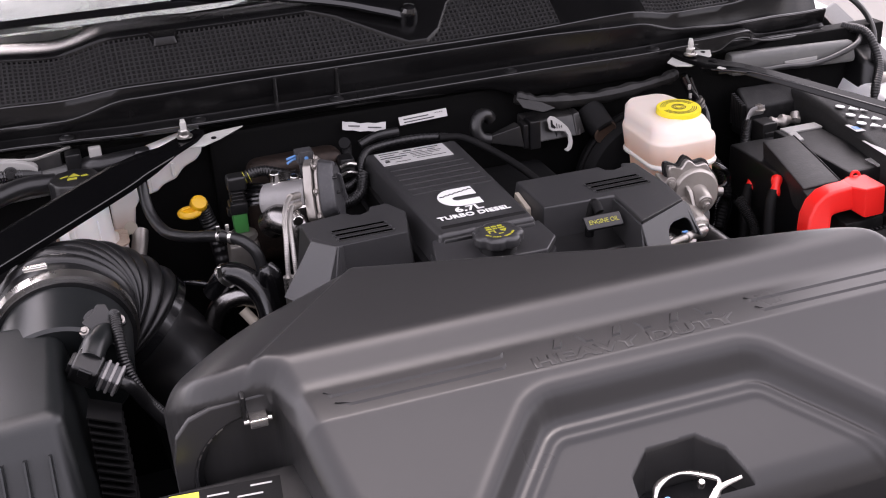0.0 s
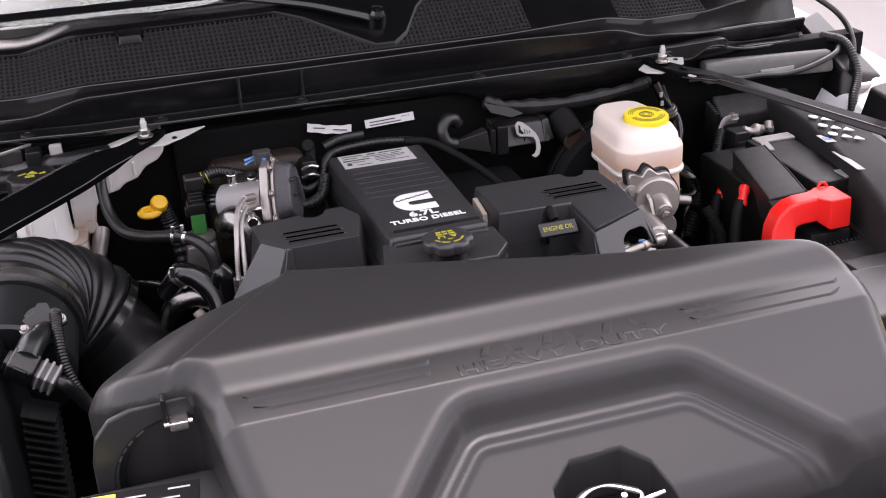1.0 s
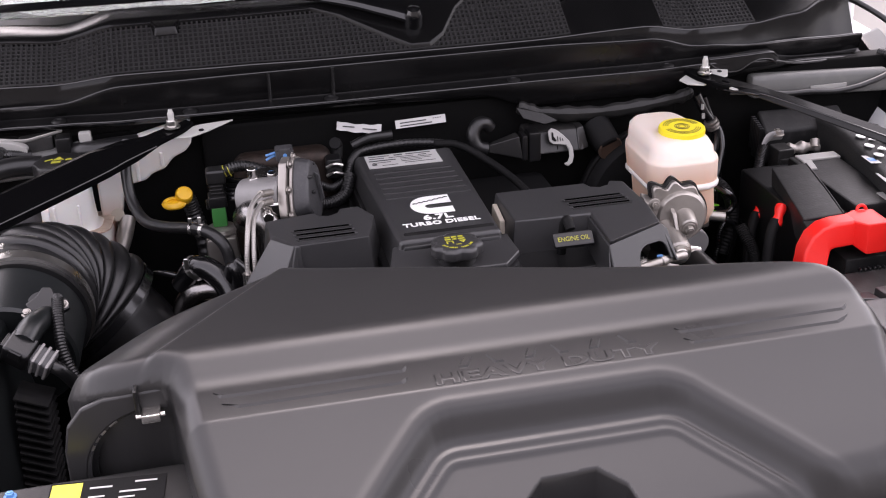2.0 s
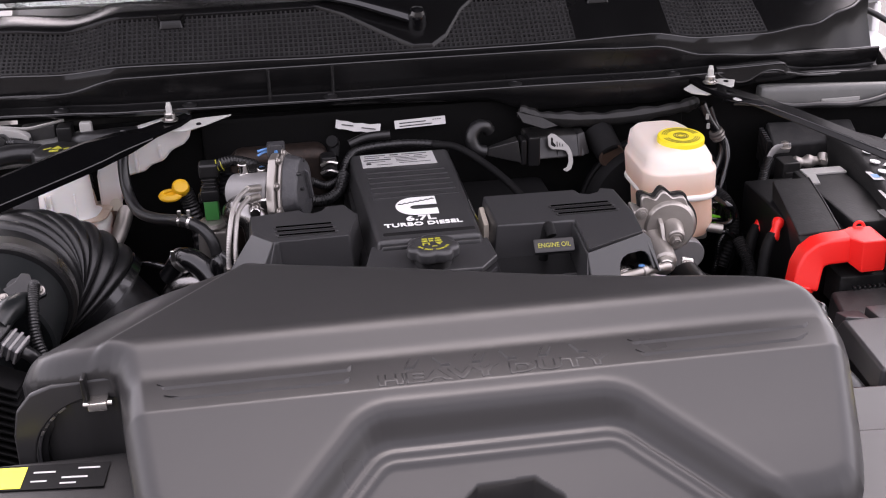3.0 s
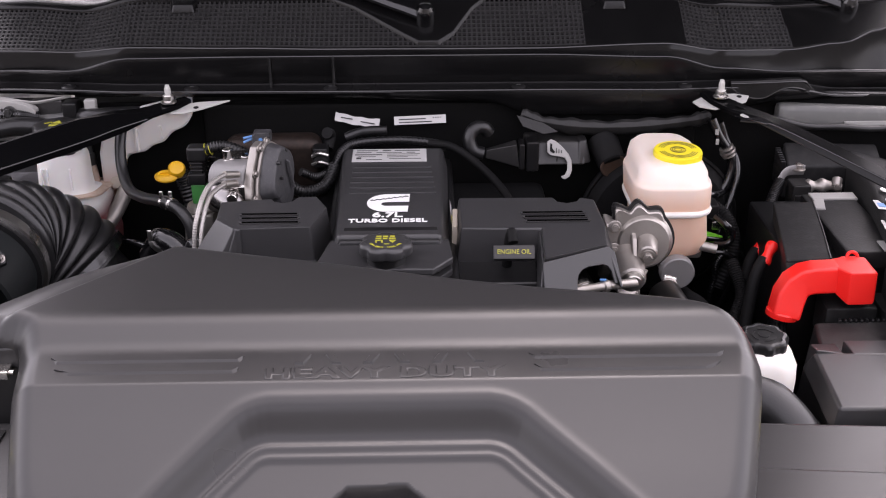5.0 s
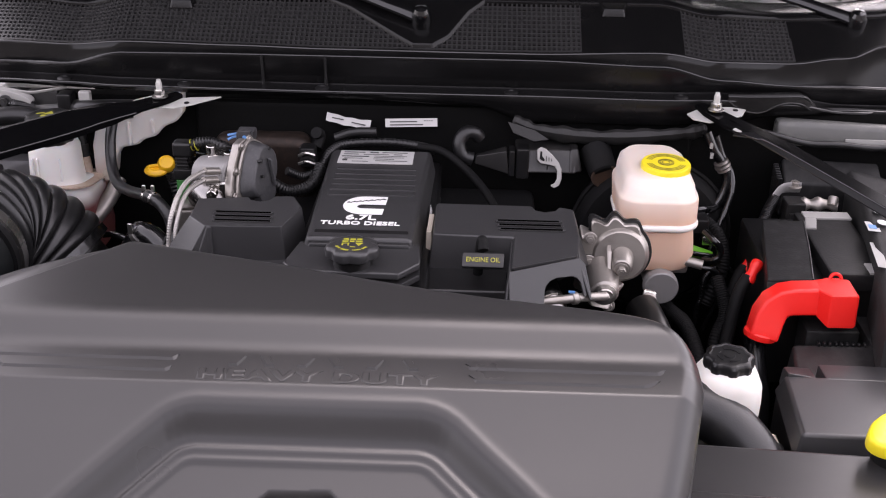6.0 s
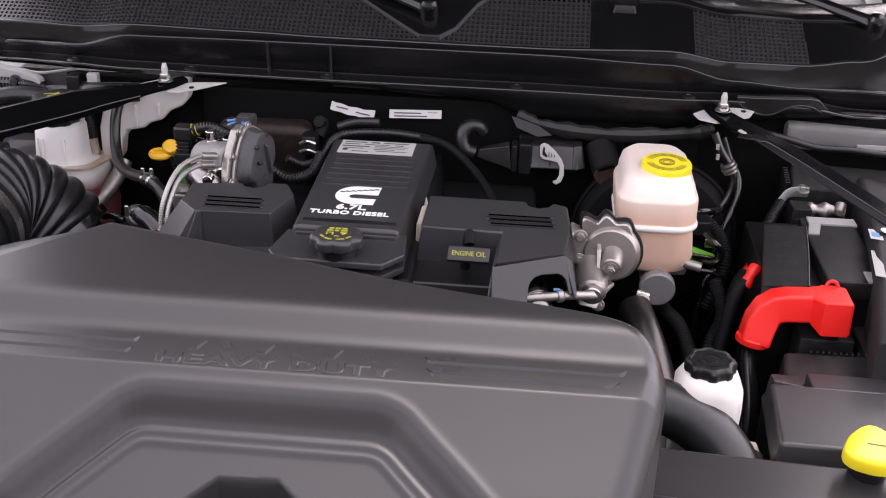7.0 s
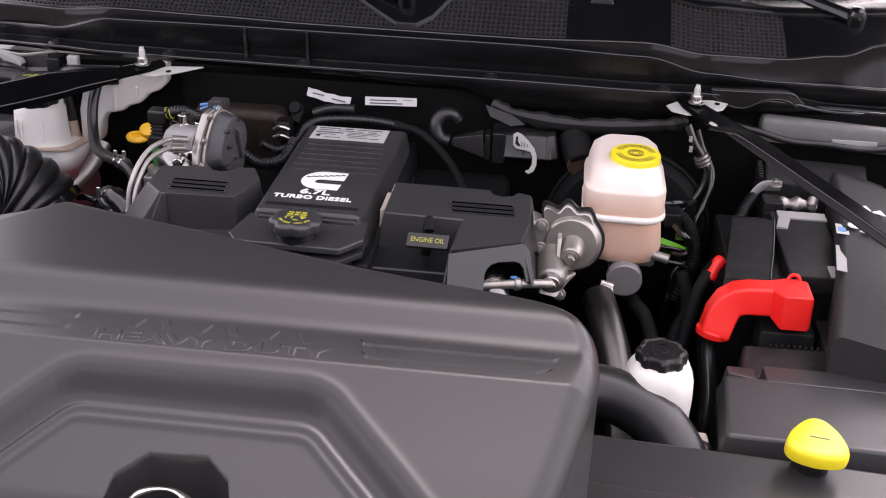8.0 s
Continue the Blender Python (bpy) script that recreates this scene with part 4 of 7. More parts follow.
part("backing", bm, DARK, sticker)
bars("yellow_field", [(-0.058, -0.016, -0.028, 0.015)], m @ Matrix.Translation((0, 0, 0.0006)), PRINT_YELLOW, sticker)
bars("print", [(-0.02, 0.005, 0.002, 0.0072), (-0.02, -0.008, -0.004, -0.006), (0.010, -0.004, 0.036, -0.0018), (0.024, 0.009, 0.046, 0.0112), (0.010, -0.012, 0.026, -0.010)], m @ Matrix.Translation((0, 0, 0.0006)), LABEL, sticker)
bolt("support_bolt", (-0.632, -0.815, 1.1945), (0, 0, 1), 0.0045, None, BLUE)
tagged(bpy.data.objects["support_bolt"], "small blue-capped bolt on the support panel", "bolt")

# ---- engine ----
engine = thing("engine_block", "diesel engine block in the middle of the bay, near-black with shade", "engine", (-0.08, -0.25, 0.7))
# Block fills the bay's depth; the shade there is in its colour.
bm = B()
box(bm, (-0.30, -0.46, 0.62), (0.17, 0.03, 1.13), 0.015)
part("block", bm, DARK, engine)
bm = B()
box(bm, (-0.20, -0.50, 0.7), (0.10, -0.44, 1.12), 0.012)
part("front_case", bm, BLACK, engine)
bm = B()
box(bm, (-0.185, -0.45, 1.12), (0.01, 0.03, 1.175), 0.01)
part("rocker_base", bm, BLACK, engine)


def ez(y):
    return 1.2205 - 0.041 * (y + 0.34)


centre = thing("valve_cover", "black plastic valve cover with white lettering and an oil filler cap", "engine cover", (-0.09, -0.25, 1.16))
bm = B()
hull(bm, [(-0.186, -0.405, 1.13), (0.006, -0.405, 1.13), (0.014, -0.03, 1.12), (-0.19, -0.03, 1.12)],
     [(-0.160, -0.396, 1.2215), (-0.016, -0.396, 1.2215), (-0.006, -0.012, ez(-0.012)), (-0.172, -0.012, ez(-0.012))], 0.007, 3)
top_plate = part("top_plate", bm, ENGINE_COVER, centre)
bm = B()
edge = [(-0.184, -0.446), (-0.170, -0.468), (-0.028, -0.472), (-0.001, -0.437), (-0.005, -0.385), (-0.170, -0.385)]
hull(bm, [(x, y - 0.002 if y < -0.4 else y, 1.1975) for x, y in edge], [(x, y, 1.2065 if y < -0.4 else 1.2095) for x, y in edge], 0.0022, 3)
part("front_plate", bm, ENGINE_COVER, centre)
bm = B()
wide = [(x * 1.02 - 0.0005, y - 0.004 if y < -0.4 else y) for x, y in edge]
hull(bm, [(x, y, 1.181) for x, y in wide], [(x, y, 1.190) for x, y in wide], 0.002, 2)
part("lower_lip", bm, ENGINE_COVER, centre)
bm = B()
hull(bm, [(-0.176, -0.455, 1.12), (-0.012, -0.455, 1.12), (-0.008, -0.39, 1.12), (-0.172, -0.39, 1.12)], [(-0.176, -0.452, 1.199), (-0.020, -0.452, 1.199), (-0.008, -0.39, 1.199), (-0.172, -0.39, 1.199)], 0.004, 2)
part("front_wall", bm, BLACK, centre)
# shallow sill across the step
bm = B()
hull(bm, [(-0.158, -0.402, 1.205), (-0.016, -0.402, 1.205), (-0.020, -0.370, 1.2205), (-0.152, -0.370, 1.2205)],
     [(-0.156, -0.400, 1.2135), (-0.018, -0.400, 1.2135), (-0.022, -0.372, 1.2235), (-0.150, -0.372, 1.2235)], 0.0015, 1)
part("sill", bm, BLACK, centre)
for k in range(6):
    y = -0.112 - 0.0235 * k
    bm = B()
    box(bm, (-0.152, y - 0.0035, ez(y) - 0.002), (-0.026 + 0.001 * k, y + 0.0035, ez(y) + 0.0012), 0.0012)
    part("cooling_rib", bm, ENGINE_COVER, top_plate)
flat = math.degrees(math.atan(-0.041))


def on_engine(x, y, lift=0.0004, turn=0):
    return pose(x, y, ez(y) + lift, flat, 0, turn)


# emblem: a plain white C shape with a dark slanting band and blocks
em = on_engine(-0.090, -0.276)
arc = [(-0.003 + 0.030 * math.cos(radians(a)), 0.036 * math.sin(radians(a))) for a in range(90, 271, 12)]
inner = [(-0.004 + 0.008 * math.cos(radians(a)), -0.005 + 0.0085 * math.sin(radians(a))) for a in range(270, 89, -18)]
shape = [(0.030, 0.036)] + arc + [(0.027, -0.036), (0.028, -0.0135)] + inner + [(0.029, 0.0035)]
bm = B()
prism(bm, shape, 0.0006, em)
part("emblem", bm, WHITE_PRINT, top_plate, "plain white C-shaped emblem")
bm = B()
tilted = em @ pose(0.0, 0.0165, 0.0007, 0, 0, 17)
upper = [(-0.029 + 0.0029 * k, 0.0024 + 0.0016 * math.sin(2.1 * k)) for k in range(21)]
lower = [(-0.029 + 0.0029 * k, -0.0006 + 0.0012 * math.sin(2.1 * k + 0.9)) for k in range(20, -1, -1)]
prism(bm, upper + lower, 0.0004, tilted)
part("emblem_band", bm, INK, top_plate, "slanting wavy dark band")
lettering("size_lettering", "6.7L", 0.0250, on_engine(-0.092, -0.3255, 0.0009), WHITE_PRINT, top_plate, 0.0004, 1.0, "white lettering", 1.02, embolden=0.0006)
lettering("fuel_lettering", "TURBO DIESEL", 0.0178, on_engine(-0.091, -0.3475, 0.0009), WHITE_PRINT, top_plate, 0.0004, 1.04, "white lettering", 0.93, embolden=0.0005)

plate = thing("data_plate", "white engine data label with small dark print", "label", (-0.095, -0.056, 1.21))
m = pose(-0.0945, -0.056, ez(-0.056) + 0.001, flat, 0, 0)
bm = B()
box(bm, (-0.061, -0.032, -0.0005), (0.061, 0.032, 0.0005), 0, m)
part("paper", bm, LABEL, plate)
rows = [(-0.055, 0.022, -0.02, 0.025), (-0.012, 0.021, 0.002, 0.026), (0.008, 0.022, 0.05, 0.025), (-0.055, 0.012, -0.03, 0.0145), (-0.022, 0.012, 0.02, 0.014), (0.028, 0.012, 0.042, 0.015), (-0.057, 0.0, -0.012, 0.004),
        (-0.004, 0.004, 0.05, 0.006), (-0.004, -0.003, 0.046, -0.0015), (-0.052, -0.009, -0.022, -0.007), (-0.004, -0.011, 0.03, -0.009), (-0.054, -0.02, -0.046, -0.012), (-0.038, -0.024, -0.012, -0.022), (0.0, -0.02, 0.052, -0.018)]
bars("print", rows, m @ Matrix.Translation((0, 0, 0.0005)), INK, plate)

cap = thing("oil_filler_cap", "black scalloped oil filler cap with yellow print", "cap", (-0.088, -0.430, 1.208))
cm = pose(-0.091, -0.444, 1.2185, -2, 0, 0)
bm = B()
lathe(bm, [(0.026, -0.016), (0.026, 0.0)], cm, 32)
part("neck", bm, BLACK, cap)
bm = B()
lathe(bm, [(0.0340, 0.0), (0.0360, 0.002), (0.0365, 0.011), (0.0345, 0.0145), (0.0300, 0.0165), (0.0265, 0.0170), (0.0250, 0.0160)], cm, 128, lambda a: 1 - 0.115 * (0.5 - 0.5 * math.cos(7 * a + 1.5)) ** 2.2)
grip = part("grip", bm, ENGINE_COVER, cap, sharp=55)
bm = B()
face_up = cm @ Matrix.Translation((0, 0, 0.0160))
for k in range(22):
    a = radians(202 + 6.2 * k)
    if k not in (4, 10, 11, 17):
        arc = [(r * math.cos(a + da), r * math.sin(a + da)) for r, da in ((0.0195, 0), (0.0195, 0.075), (0.0232, 0.075), (0.0232, 0))]
        prism(bm, arc, 0.0005, face_up)
for x0, y0, x1, y1 in ((-0.013, 0.0135, -0.006, 0.018), (-0.004, 0.0135, 0.003, 0.018), (0.005, 0.0135, 0.012, 0.018), (-0.014, 0.0065, -0.006, 0.0105), (-0.004, 0.0065, 0.002, 0.0105), (0.004, 0.0065, 0.013, 0.0105), (-0.014, 0.0010, -0.004, 0.0028),
                       (-0.014, -0.0055, -0.012, 0.0010), (-0.006, -0.0055, -0.004, 0.0010), (-0.002, -0.011, 0.005, -0.009)):
    prism(bm, [(x0, y0), (x1, y0), (x1, y1), (x0, y1)], 0.0005, face_up)
prism(bm, [(0.004, 0.003), (0.014, 0.003), (0.009, -0.006)], 0.0005, face_up)
part("print", bm, DULL_YELLOW, grip, "yellow printed symbols")

# left and right ignition-side covers beside the valve cover
left = thing("side_cover", "dark grey plastic engine cover with three slots", "engine cover", (-0.27, -0.31, 1.17), group="engine covers")


def at(pts, z):
    return [(x, y, z if not callable(z) else z(y)) for x, y in pts]


bm = B()
hull(bm, [(-0.348, -0.262, 1.13), (-0.372, -0.362, 1.13), (-0.330, -0.418, 1.13), (-0.294, -0.376, 1.13), (-0.19, -0.372, 1.13), (-0.168, -0.30, 1.13), (-0.178, -0.25, 1.13), (-0.224, -0.252, 1.13), (-0.230, -0.268, 1.13), (-0.245, -0.275, 1.13), (-0.260, -0.270, 1.13), (-0.267, -0.257, 1.13)],
     [(-0.337, -0.272, 1.2215), (-0.334, -0.338, 1.222), (-0.303, -0.371, 1.222), (-0.298, -0.3695, 1.222), (-0.199, -0.3655, 1.222), (-0.181, -0.294, 1.2215), (-0.199, -0.253, 1.221), (-0.226, -0.256, 1.2215), (-0.232, -0.270, 1.2215), (-0.245, -0.277, 1.2215), (-0.259, -0.272, 1.2215), (-0.265, -0.261, 1.2215)], 0.0025, 2)
left_shell = part("shell", bm, ENGINE_COVER, left)
bm = B()
hull(bm, [(-0.292, -0.395, 1.10), (-0.185, -0.395, 1.10), (-0.185, -0.36, 1.10), (-0.292, -0.36, 1.10)], [(-0.290, -0.392, 1.168), (-0.192, -0.392, 1.172), (-0.192, -0.36, 1.172), (-0.290, -0.36, 1.168)], 0.003, 2)
part("lower_step", bm, ENGINE_COVER, left)
bm = B()
hull(bm, [(-0.316, -0.395, 1.08), (-0.291, -0.392, 1.08), (-0.291, -0.36, 1.08), (-0.316, -0.36, 1.08)], [(-0.303, -0.372, 1.2205), (-0.296, -0.3715, 1.2205), (-0.296, -0.36, 1.2205), (-0.303, -0.36, 1.2205)], 0.0015, 2)
part("corner_post", bm, ENGINE_COVER, left)
bm = B()
hull(bm, [(-0.385, -0.352, 1.15), (-0.345, -0.428, 1.15), (-0.300, -0.378, 1.15), (-0.345, -0.30, 1.15)], [(-0.3345, -0.338, 1.2224), (-0.305, -0.3715, 1.2224), (-0.301, -0.368, 1.2224), (-0.330, -0.325, 1.2224)], 0.0015, 2)
part("corner_flare", bm, ENGINE_COVER, left)


def slots(parent, x0, x1, y0, pitch, z):
    for k in range(3):
        y = y0 - pitch * k
        # Flat strip on the surface; its black is the slot's painted shade.
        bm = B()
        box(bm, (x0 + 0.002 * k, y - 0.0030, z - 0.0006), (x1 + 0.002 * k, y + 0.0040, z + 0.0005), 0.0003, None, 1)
        part("slot", bm, VOID, parent, "black strip painted as the shade in a narrow slot")
        bm = B()
        box(bm, (x0 + 0.002 * k, y - 0.0052, z - 0.001), (x1 + 0.002 * k, y - 0.0030, z + 0.0014), 0.0007, None, 2)
        part("slot_lip", bm, COVER, parent)
        for x in (x0 + 0.002 * k, x1 + 0.002 * k):
            bm = B()
            box(bm, (x - 0.002, y - 0.0018, z - 0.0006), (x + 0.002, y + 0.0026, z + 0.0016), 0.0006, None, 1)
            part("slot_end", bm, ENGINE_COVER, parent)


slots(left_shell, -0.302, -0.219, -0.322, 0.0145, 1.2222)

right = thing("side_cover", "dark grey plastic engine cover, open round the oil dipstick", "engine cover", (0.11, -0.34, 1.17), group="engine covers")
top = lambda y: 1.2165 - 0.015 * (y + 0.35)
bm = B()
rim = top
hull(bm, [(0.0, -0.245, 1.12), (0.0, -0.378, 1.12), (0.122, -0.385, 1.12), (0.123, -0.460, 1.198), (0.165, -0.440, 1.198), (0.207, -0.420, 1.198), (0.232, -0.36, 1.17), (0.235, -0.255, 1.12), (0.198, -0.249, 1.12), (0.190, -0.266, 1.12), (0.172, -0.272, 1.12), (0.156, -0.266, 1.12), (0.150, -0.248, 1.12)],
     at([(0.013, -0.250), (0.013, -0.363), (0.125, -0.368), (0.119, -0.470), (0.164, -0.4475), (0.210, -0.425), (0.217, -0.36), (0.214, -0.262), (0.194, -0.253), (0.187, -0.268), (0.172, -0.274), (0.159, -0.268), (0.154, -0.252)], rim), 0.0035, 2)
right_shell = part("shell", bm, ENGINE_COVER, right)
# sloping front with an arch over the outlet pipe
front = Matrix(((0.8887, 0.2292, -0.3970, 0.1175), (0.4584, -0.4444, 0.7697, -0.4725), (0.0, -0.866, -0.5, 1.2140), (0, 0, 0, 1)))
bm = B()
prism(bm, [(0.0, 0.0), (-0.003, 0.010), (-0.024, 0.115), (0.022, 0.130), (0.0405, 0.050), (0.0450, 0.034), (0.0490, 0.0275), (0.0560, 0.0225), (0.066, 0.0205), (0.090, 0.0225), (0.0965, 0.0260), (0.1005, 0.0330), (0.1015, 0.052), (0.1130, 0.052), (0.1135, 0.010), (0.1060, 0.0)], 0.004, front, 0.0014, 2)
part("front_face", bm, ENGINE_COVER, right)
bm = B()
hull(bm, [(0.1165, -0.385, 1.08), (0.1205, -0.385, 1.08), (0.1050, -0.540, 1.08), (0.1010, -0.540, 1.08)], [(0.1215, -0.369, 1.212), (0.1250, -0.369, 1.212), (0.1205, -0.4700, 1.212), (0.1170, -0.4700, 1.212)], 0.001, 1)
part("inner_wall", bm, ENGINE_COVER, right)
bm = B()
hull(bm, [(0.226, -0.452, 1.165), (0.230, -0.452, 1.165), (0.236, -0.30, 1.12), (0.232, -0.30, 1.12)], [(0.2085, -0.4245, 1.212), (0.2120, -0.4245, 1.212), (0.2165, -0.30, 1.212), (0.2130, -0.30, 1.212)], 0.001, 1)
part("outer_wall", bm, ENGINE_COVER, right)
bm = B()
hull(bm, [(-0.002, -0.45, 1.09), (0.112, -0.45, 1.09), (0.112, -0.37, 1.09), (-0.002, -0.37, 1.09)], [(0.004, -0.43, 1.163), (0.118, -0.43, 1.163), (0.118, -0.37, 1.168), (0.004, -0.37, 1.168)], 0.003, 2)
part("pocket_floor", bm, BLACK, right)
slots(right_shell, 0.101, 0.192, -0.315, 0.0145, 1.2171)

tag = thing("oil_dipstick", "black dipstick handle with yellow engine oil lettering", "dipstick", (0.083, -0.42, 1.17))
tm = pose(0.083, -0.418, 1.203, 34, -1, -3)
bm = B()
box(bm, (-0.029, -0.012, -0.004), (0.029, 0.012, 0.003), 0.003, tm)
tag_plate = part("tag", bm, BLACK, tag)
lettering("tag_lettering", "ENGINE OIL", 0.0105, tm @ Matrix.Translation((0, -0.001, 0.0034)), DULL_YELLOW, tag_plate, 0.0003, 1.0, "yellow lettering", 0.82)
bm = B()
tube(bm, [(0.083, -0.405, 1.212), (0.081, -0.392, 1.222), (0.078, -0.386, 1.20), (0.076, -0.384, 1.16)], 0.007, 12, 20)
part("stem", bm, DARK, tag)


# ---- right of the engine: pump, brake bottle, battery ----
pump = thing("vacuum_pump", "cast aluminium pump with a scalloped flange and black gasket", "pump", (0.287, -0.34, 1.10))


SCALLOP = ((0, 0.90), (30, 0.90), (46, 0.91), (65, 1.06), (84, 0.96), (102, 1.20), (117, 1.04), (131, 1.38), (147, 1.10), (160, 1.06), (185, 1.02), (230, 0.93), (300, 0.90), (360, 0.90))


def scallop(a):
    return lerp_table(SCALLOP, math.degrees(a) % 360)[0]


face = frame_to((0.287, -0.335, 1.167), (-0.08, -1, 0.10))
bm = B()
lathe(bm, [(0.0500, -0.009), (0.0500, -0.001)], face, 96, scallop)
part("gasket", bm, RUBBER, pump, "black rubber gasket")
bm = B()
lathe(bm, [(0.0455, -0.001), (0.0455, 0.008), (0.0435, 0.010), (0.040, 0.010)], face, 96, scallop)
part("flange", bm, CAST, pump)
bm = B()
lathe(bm, [(0.040, 0.008), (0.038, 0.015), (0.035, 0.018), (0.006, 0.019)], face, 48)
part("housing", bm, CAST, pump)
bm = B()
cyl(bm, (0.290, -0.335, 1.170), (0.286, -0.378, 1.162), 0.018, 0.014, 28, 0.002)
boss = part("boss", bm, CAST, pump)
bolt("boss_bolt", (0.2855, -0.378, 1.1615), (-0.08, -1, -0.2), 0.007, boss, CAST)
bm = B()
cyl(bm, (0.262, -0.335, 1.145), (0.262, -0.402, 1.134), 0.026, 0.020, 28, 0.003)
hull(bm, [(0.235, -0.34, 1.10), (0.275, -0.34, 1.09), (0.30, -0.34, 1.12), (0.245, -0.34, 1.15)], [(0.245, -0.385, 1.105), (0.272, -0.385, 1.10), (0.285, -0.36, 1.12), (0.255, -0.36, 1.145)], 0.004)
nose = part("nose", bm, CAST, pump)
bm = B()
lathe(bm, [(0.017, 0), (0.017, 0.004), (0.012, 0.006), (0.012, 0.010), (0.007, 0.011), (0.007, 0.016), (0.005, 0.017)], frame_to((0.262, -0.400, 1.134), (0, -1, -0.15)), 28)
part("nose_nut", bm, STEEL, nose)
bm = B()
hull(bm, [(0.266, -0.35, 1.15), (0.272, -0.35, 1.15), (0.272, -0.35, 1.185), (0.266, -0.35, 1.185)], [(0.266, -0.392, 1.135), (0.272, -0.392, 1.135), (0.272, -0.362, 1.18), (0.266, -0.362, 1.18)], 0.001, 1)
part("web", bm, CAST, nose)
bm = B()
hull(bm, [(0.225, -0.32, 1.10), (0.25, -0.32, 1.09), (0.262, -0.32, 1.19), (0.228, -0.32, 1.205)], [(0.228, -0.345, 1.12), (0.25, -0.345, 1.11), (0.258, -0.345, 1.185), (0.23, -0.345, 1.195)], 0.004)
lug = part("lug", bm, CAST, pump)
for p in ((0.243, -0.345, 1.192), (0.243, -0.348, 1.158), (0.275, -0.352, 1.09)):
    bolt("lug_bolt", p, (-0.08, -1, 0.1), 0.0065, lug, CAST)
bm = B()
tube(bm, [(0.145, -0.462, 1.146), (0.19, -0.455, 1.150), (0.23, -0.440, 1.148), (0.262, -0.420, 1.140)], 0.0062, 14, 24)
part("feed_pipe", bm, CAST, pump, "plain steel feed pipe")
bm = B()
cyl(bm, (0.212, -0.447, 1.149), (0.222, -0.443, 1.149), 0.0088, seg=20, edge=0.002)
part("pipe_collar", bm, CAST, pump)
pump.location += Vector((-0.010, 0.0, 0.015))
outlet = thing("outlet_pipe", "dark glossy metal outlet bend beneath the engine cover", "pipe", (0.17, -0.42, 1.13))
bm = B()
tube(bm, [(0.165, -0.36, 1.155), (0.168, -0.42, 1.160), (0.178, -0.448, 1.145), (0.185, -0.455, 1.115), (0.19, -0.45, 1.06)], 0.021, 20, 30)
part("bend", bm, LATCHSTEEL, outlet)
bm = B()
lathe(bm, [(0.0225, -0.004), (0.024, -0.003), (0.024, 0.003), (0.0225, 0.004)], frame_to((0.172, -0.44, 1.152), (0.4, -0.9, -0.4)), 28)
part("clamp_band", bm, STEEL, outlet)
bm = B()
box(bm, (0.198, -0.448, 1.172), (0.207, -0.444, 1.175), 0.001)
part("blue_clip", bm, BLUE, outlet, "small blue clip")

# brake fluid bottle


def rounded_rect(x0, x1, y0, y1, r, n=6):
    out = []
    for cx, cy, a0 in ((x1 - r, y1 - r, 0), (x0 + r, y1 - r, 90), (x0 + r, y0 + r, 180), (x1 - r, y0 + r, 270)):
        for k in range(n + 1):
            a = radians(a0 + 90 * k / n)
            out.append((cx + r * math.cos(a), cy + r * math.sin(a)))
    return out


def rounded_loop(x0, x1, y0, y1, r, z, tilt=0.0):
    return [(x, y, z + tilt * (y - (y0 + y1) / 2)) for x, y in rounded_rect(x0, x1, y0, y1, r)]


bottle = thing("brake_fluid_bottle", "milky brake fluid bottle with amber fluid and a yellow cap", "bottle", (0.352, -0.12, 1.07))
bm = B()
loft(bm, [rounded_loop(0.318, 0.405, -0.172, -0.085, 0.03, 1.074), rounded_loop(0.308, 0.413, -0.185, -0.07, 0.034, 1.082), rounded_loop(0.301, 0.417, -0.192, -0.058, 0.034, 1.105),
          rounded_loop(0.298, 0.412, -0.194, -0.052, 0.036, 1.152), rounded_loop(0.2915, 0.4155, -0.1985, -0.046, 0.036, 1.163), rounded_loop(0.2895, 0.4150, -0.199, -0.040, 0.036, 1.198), rounded_loop(0.2910, 0.4135, -0.1975, -0.039, 0.036, 1.203), rounded_loop(0.2955, 0.4095, -0.1925, -0.037, 0.035, 1.207), rounded_loop(0.2965, 0.4085, -0.190, -0.036, 0.034, 1.217),
          rounded_loop(0.302, 0.402, -0.178, -0.030, 0.030, 1.229), rounded_loop(0.314, 0.392, -0.164, -0.026, 0.024, 1.233)])
part("body", bm, BRAKE_FLUID, bottle, sharp=70)
bm = B()
loft(bm, [rounded_loop(0.294, 0.415, -0.199, -0.046, 0.036, 1.153), rounded_loop(0.2900, 0.4175, -0.2015, -0.043, 0.038, 1.155), rounded_loop(0.2895, 0.4180, -0.202, -0.043, 0.038, 1.159), rounded_loop(0.2925, 0.4155, -0.200, -0.046, 0.036, 1.164)])
part("seam", bm, WHITE_PLASTIC, bottle, "raised milky seam", sharp=70)
bm = B()
lathe(bm, [(0.031, 0), (0.031, 0.008)], Matrix.Translation((0.365, -0.130, 1.224)), 32)
part("neck", bm, WHITE_PLASTIC, bottle)
bars("level_mark", [(-0.004, -0.0012, 0.004, 0.0012)], pose(0.4128, -0.135, 1.196, 90, 0, 75), BLUE, bottle, "small blue level mark")
rescap = thing("bottle_cap", "round yellow cap with black ring print on the brake bottle", "cap", (0.365, -0.130, 1.228))
cm = pose(0.365, -0.130, 1.2275, 3, 0, 0)
bm = B()
lathe(bm, [(0.0365, -0.006), (0.0382, -0.005), (0.0385, 0.012), (0.037, 0.0145), (0.035, 0.015)], cm, 60, lambda a: 1 + 0.006 * math.cos(30 * a))
yellow_cap = part("cap", bm, YELLOW, rescap)
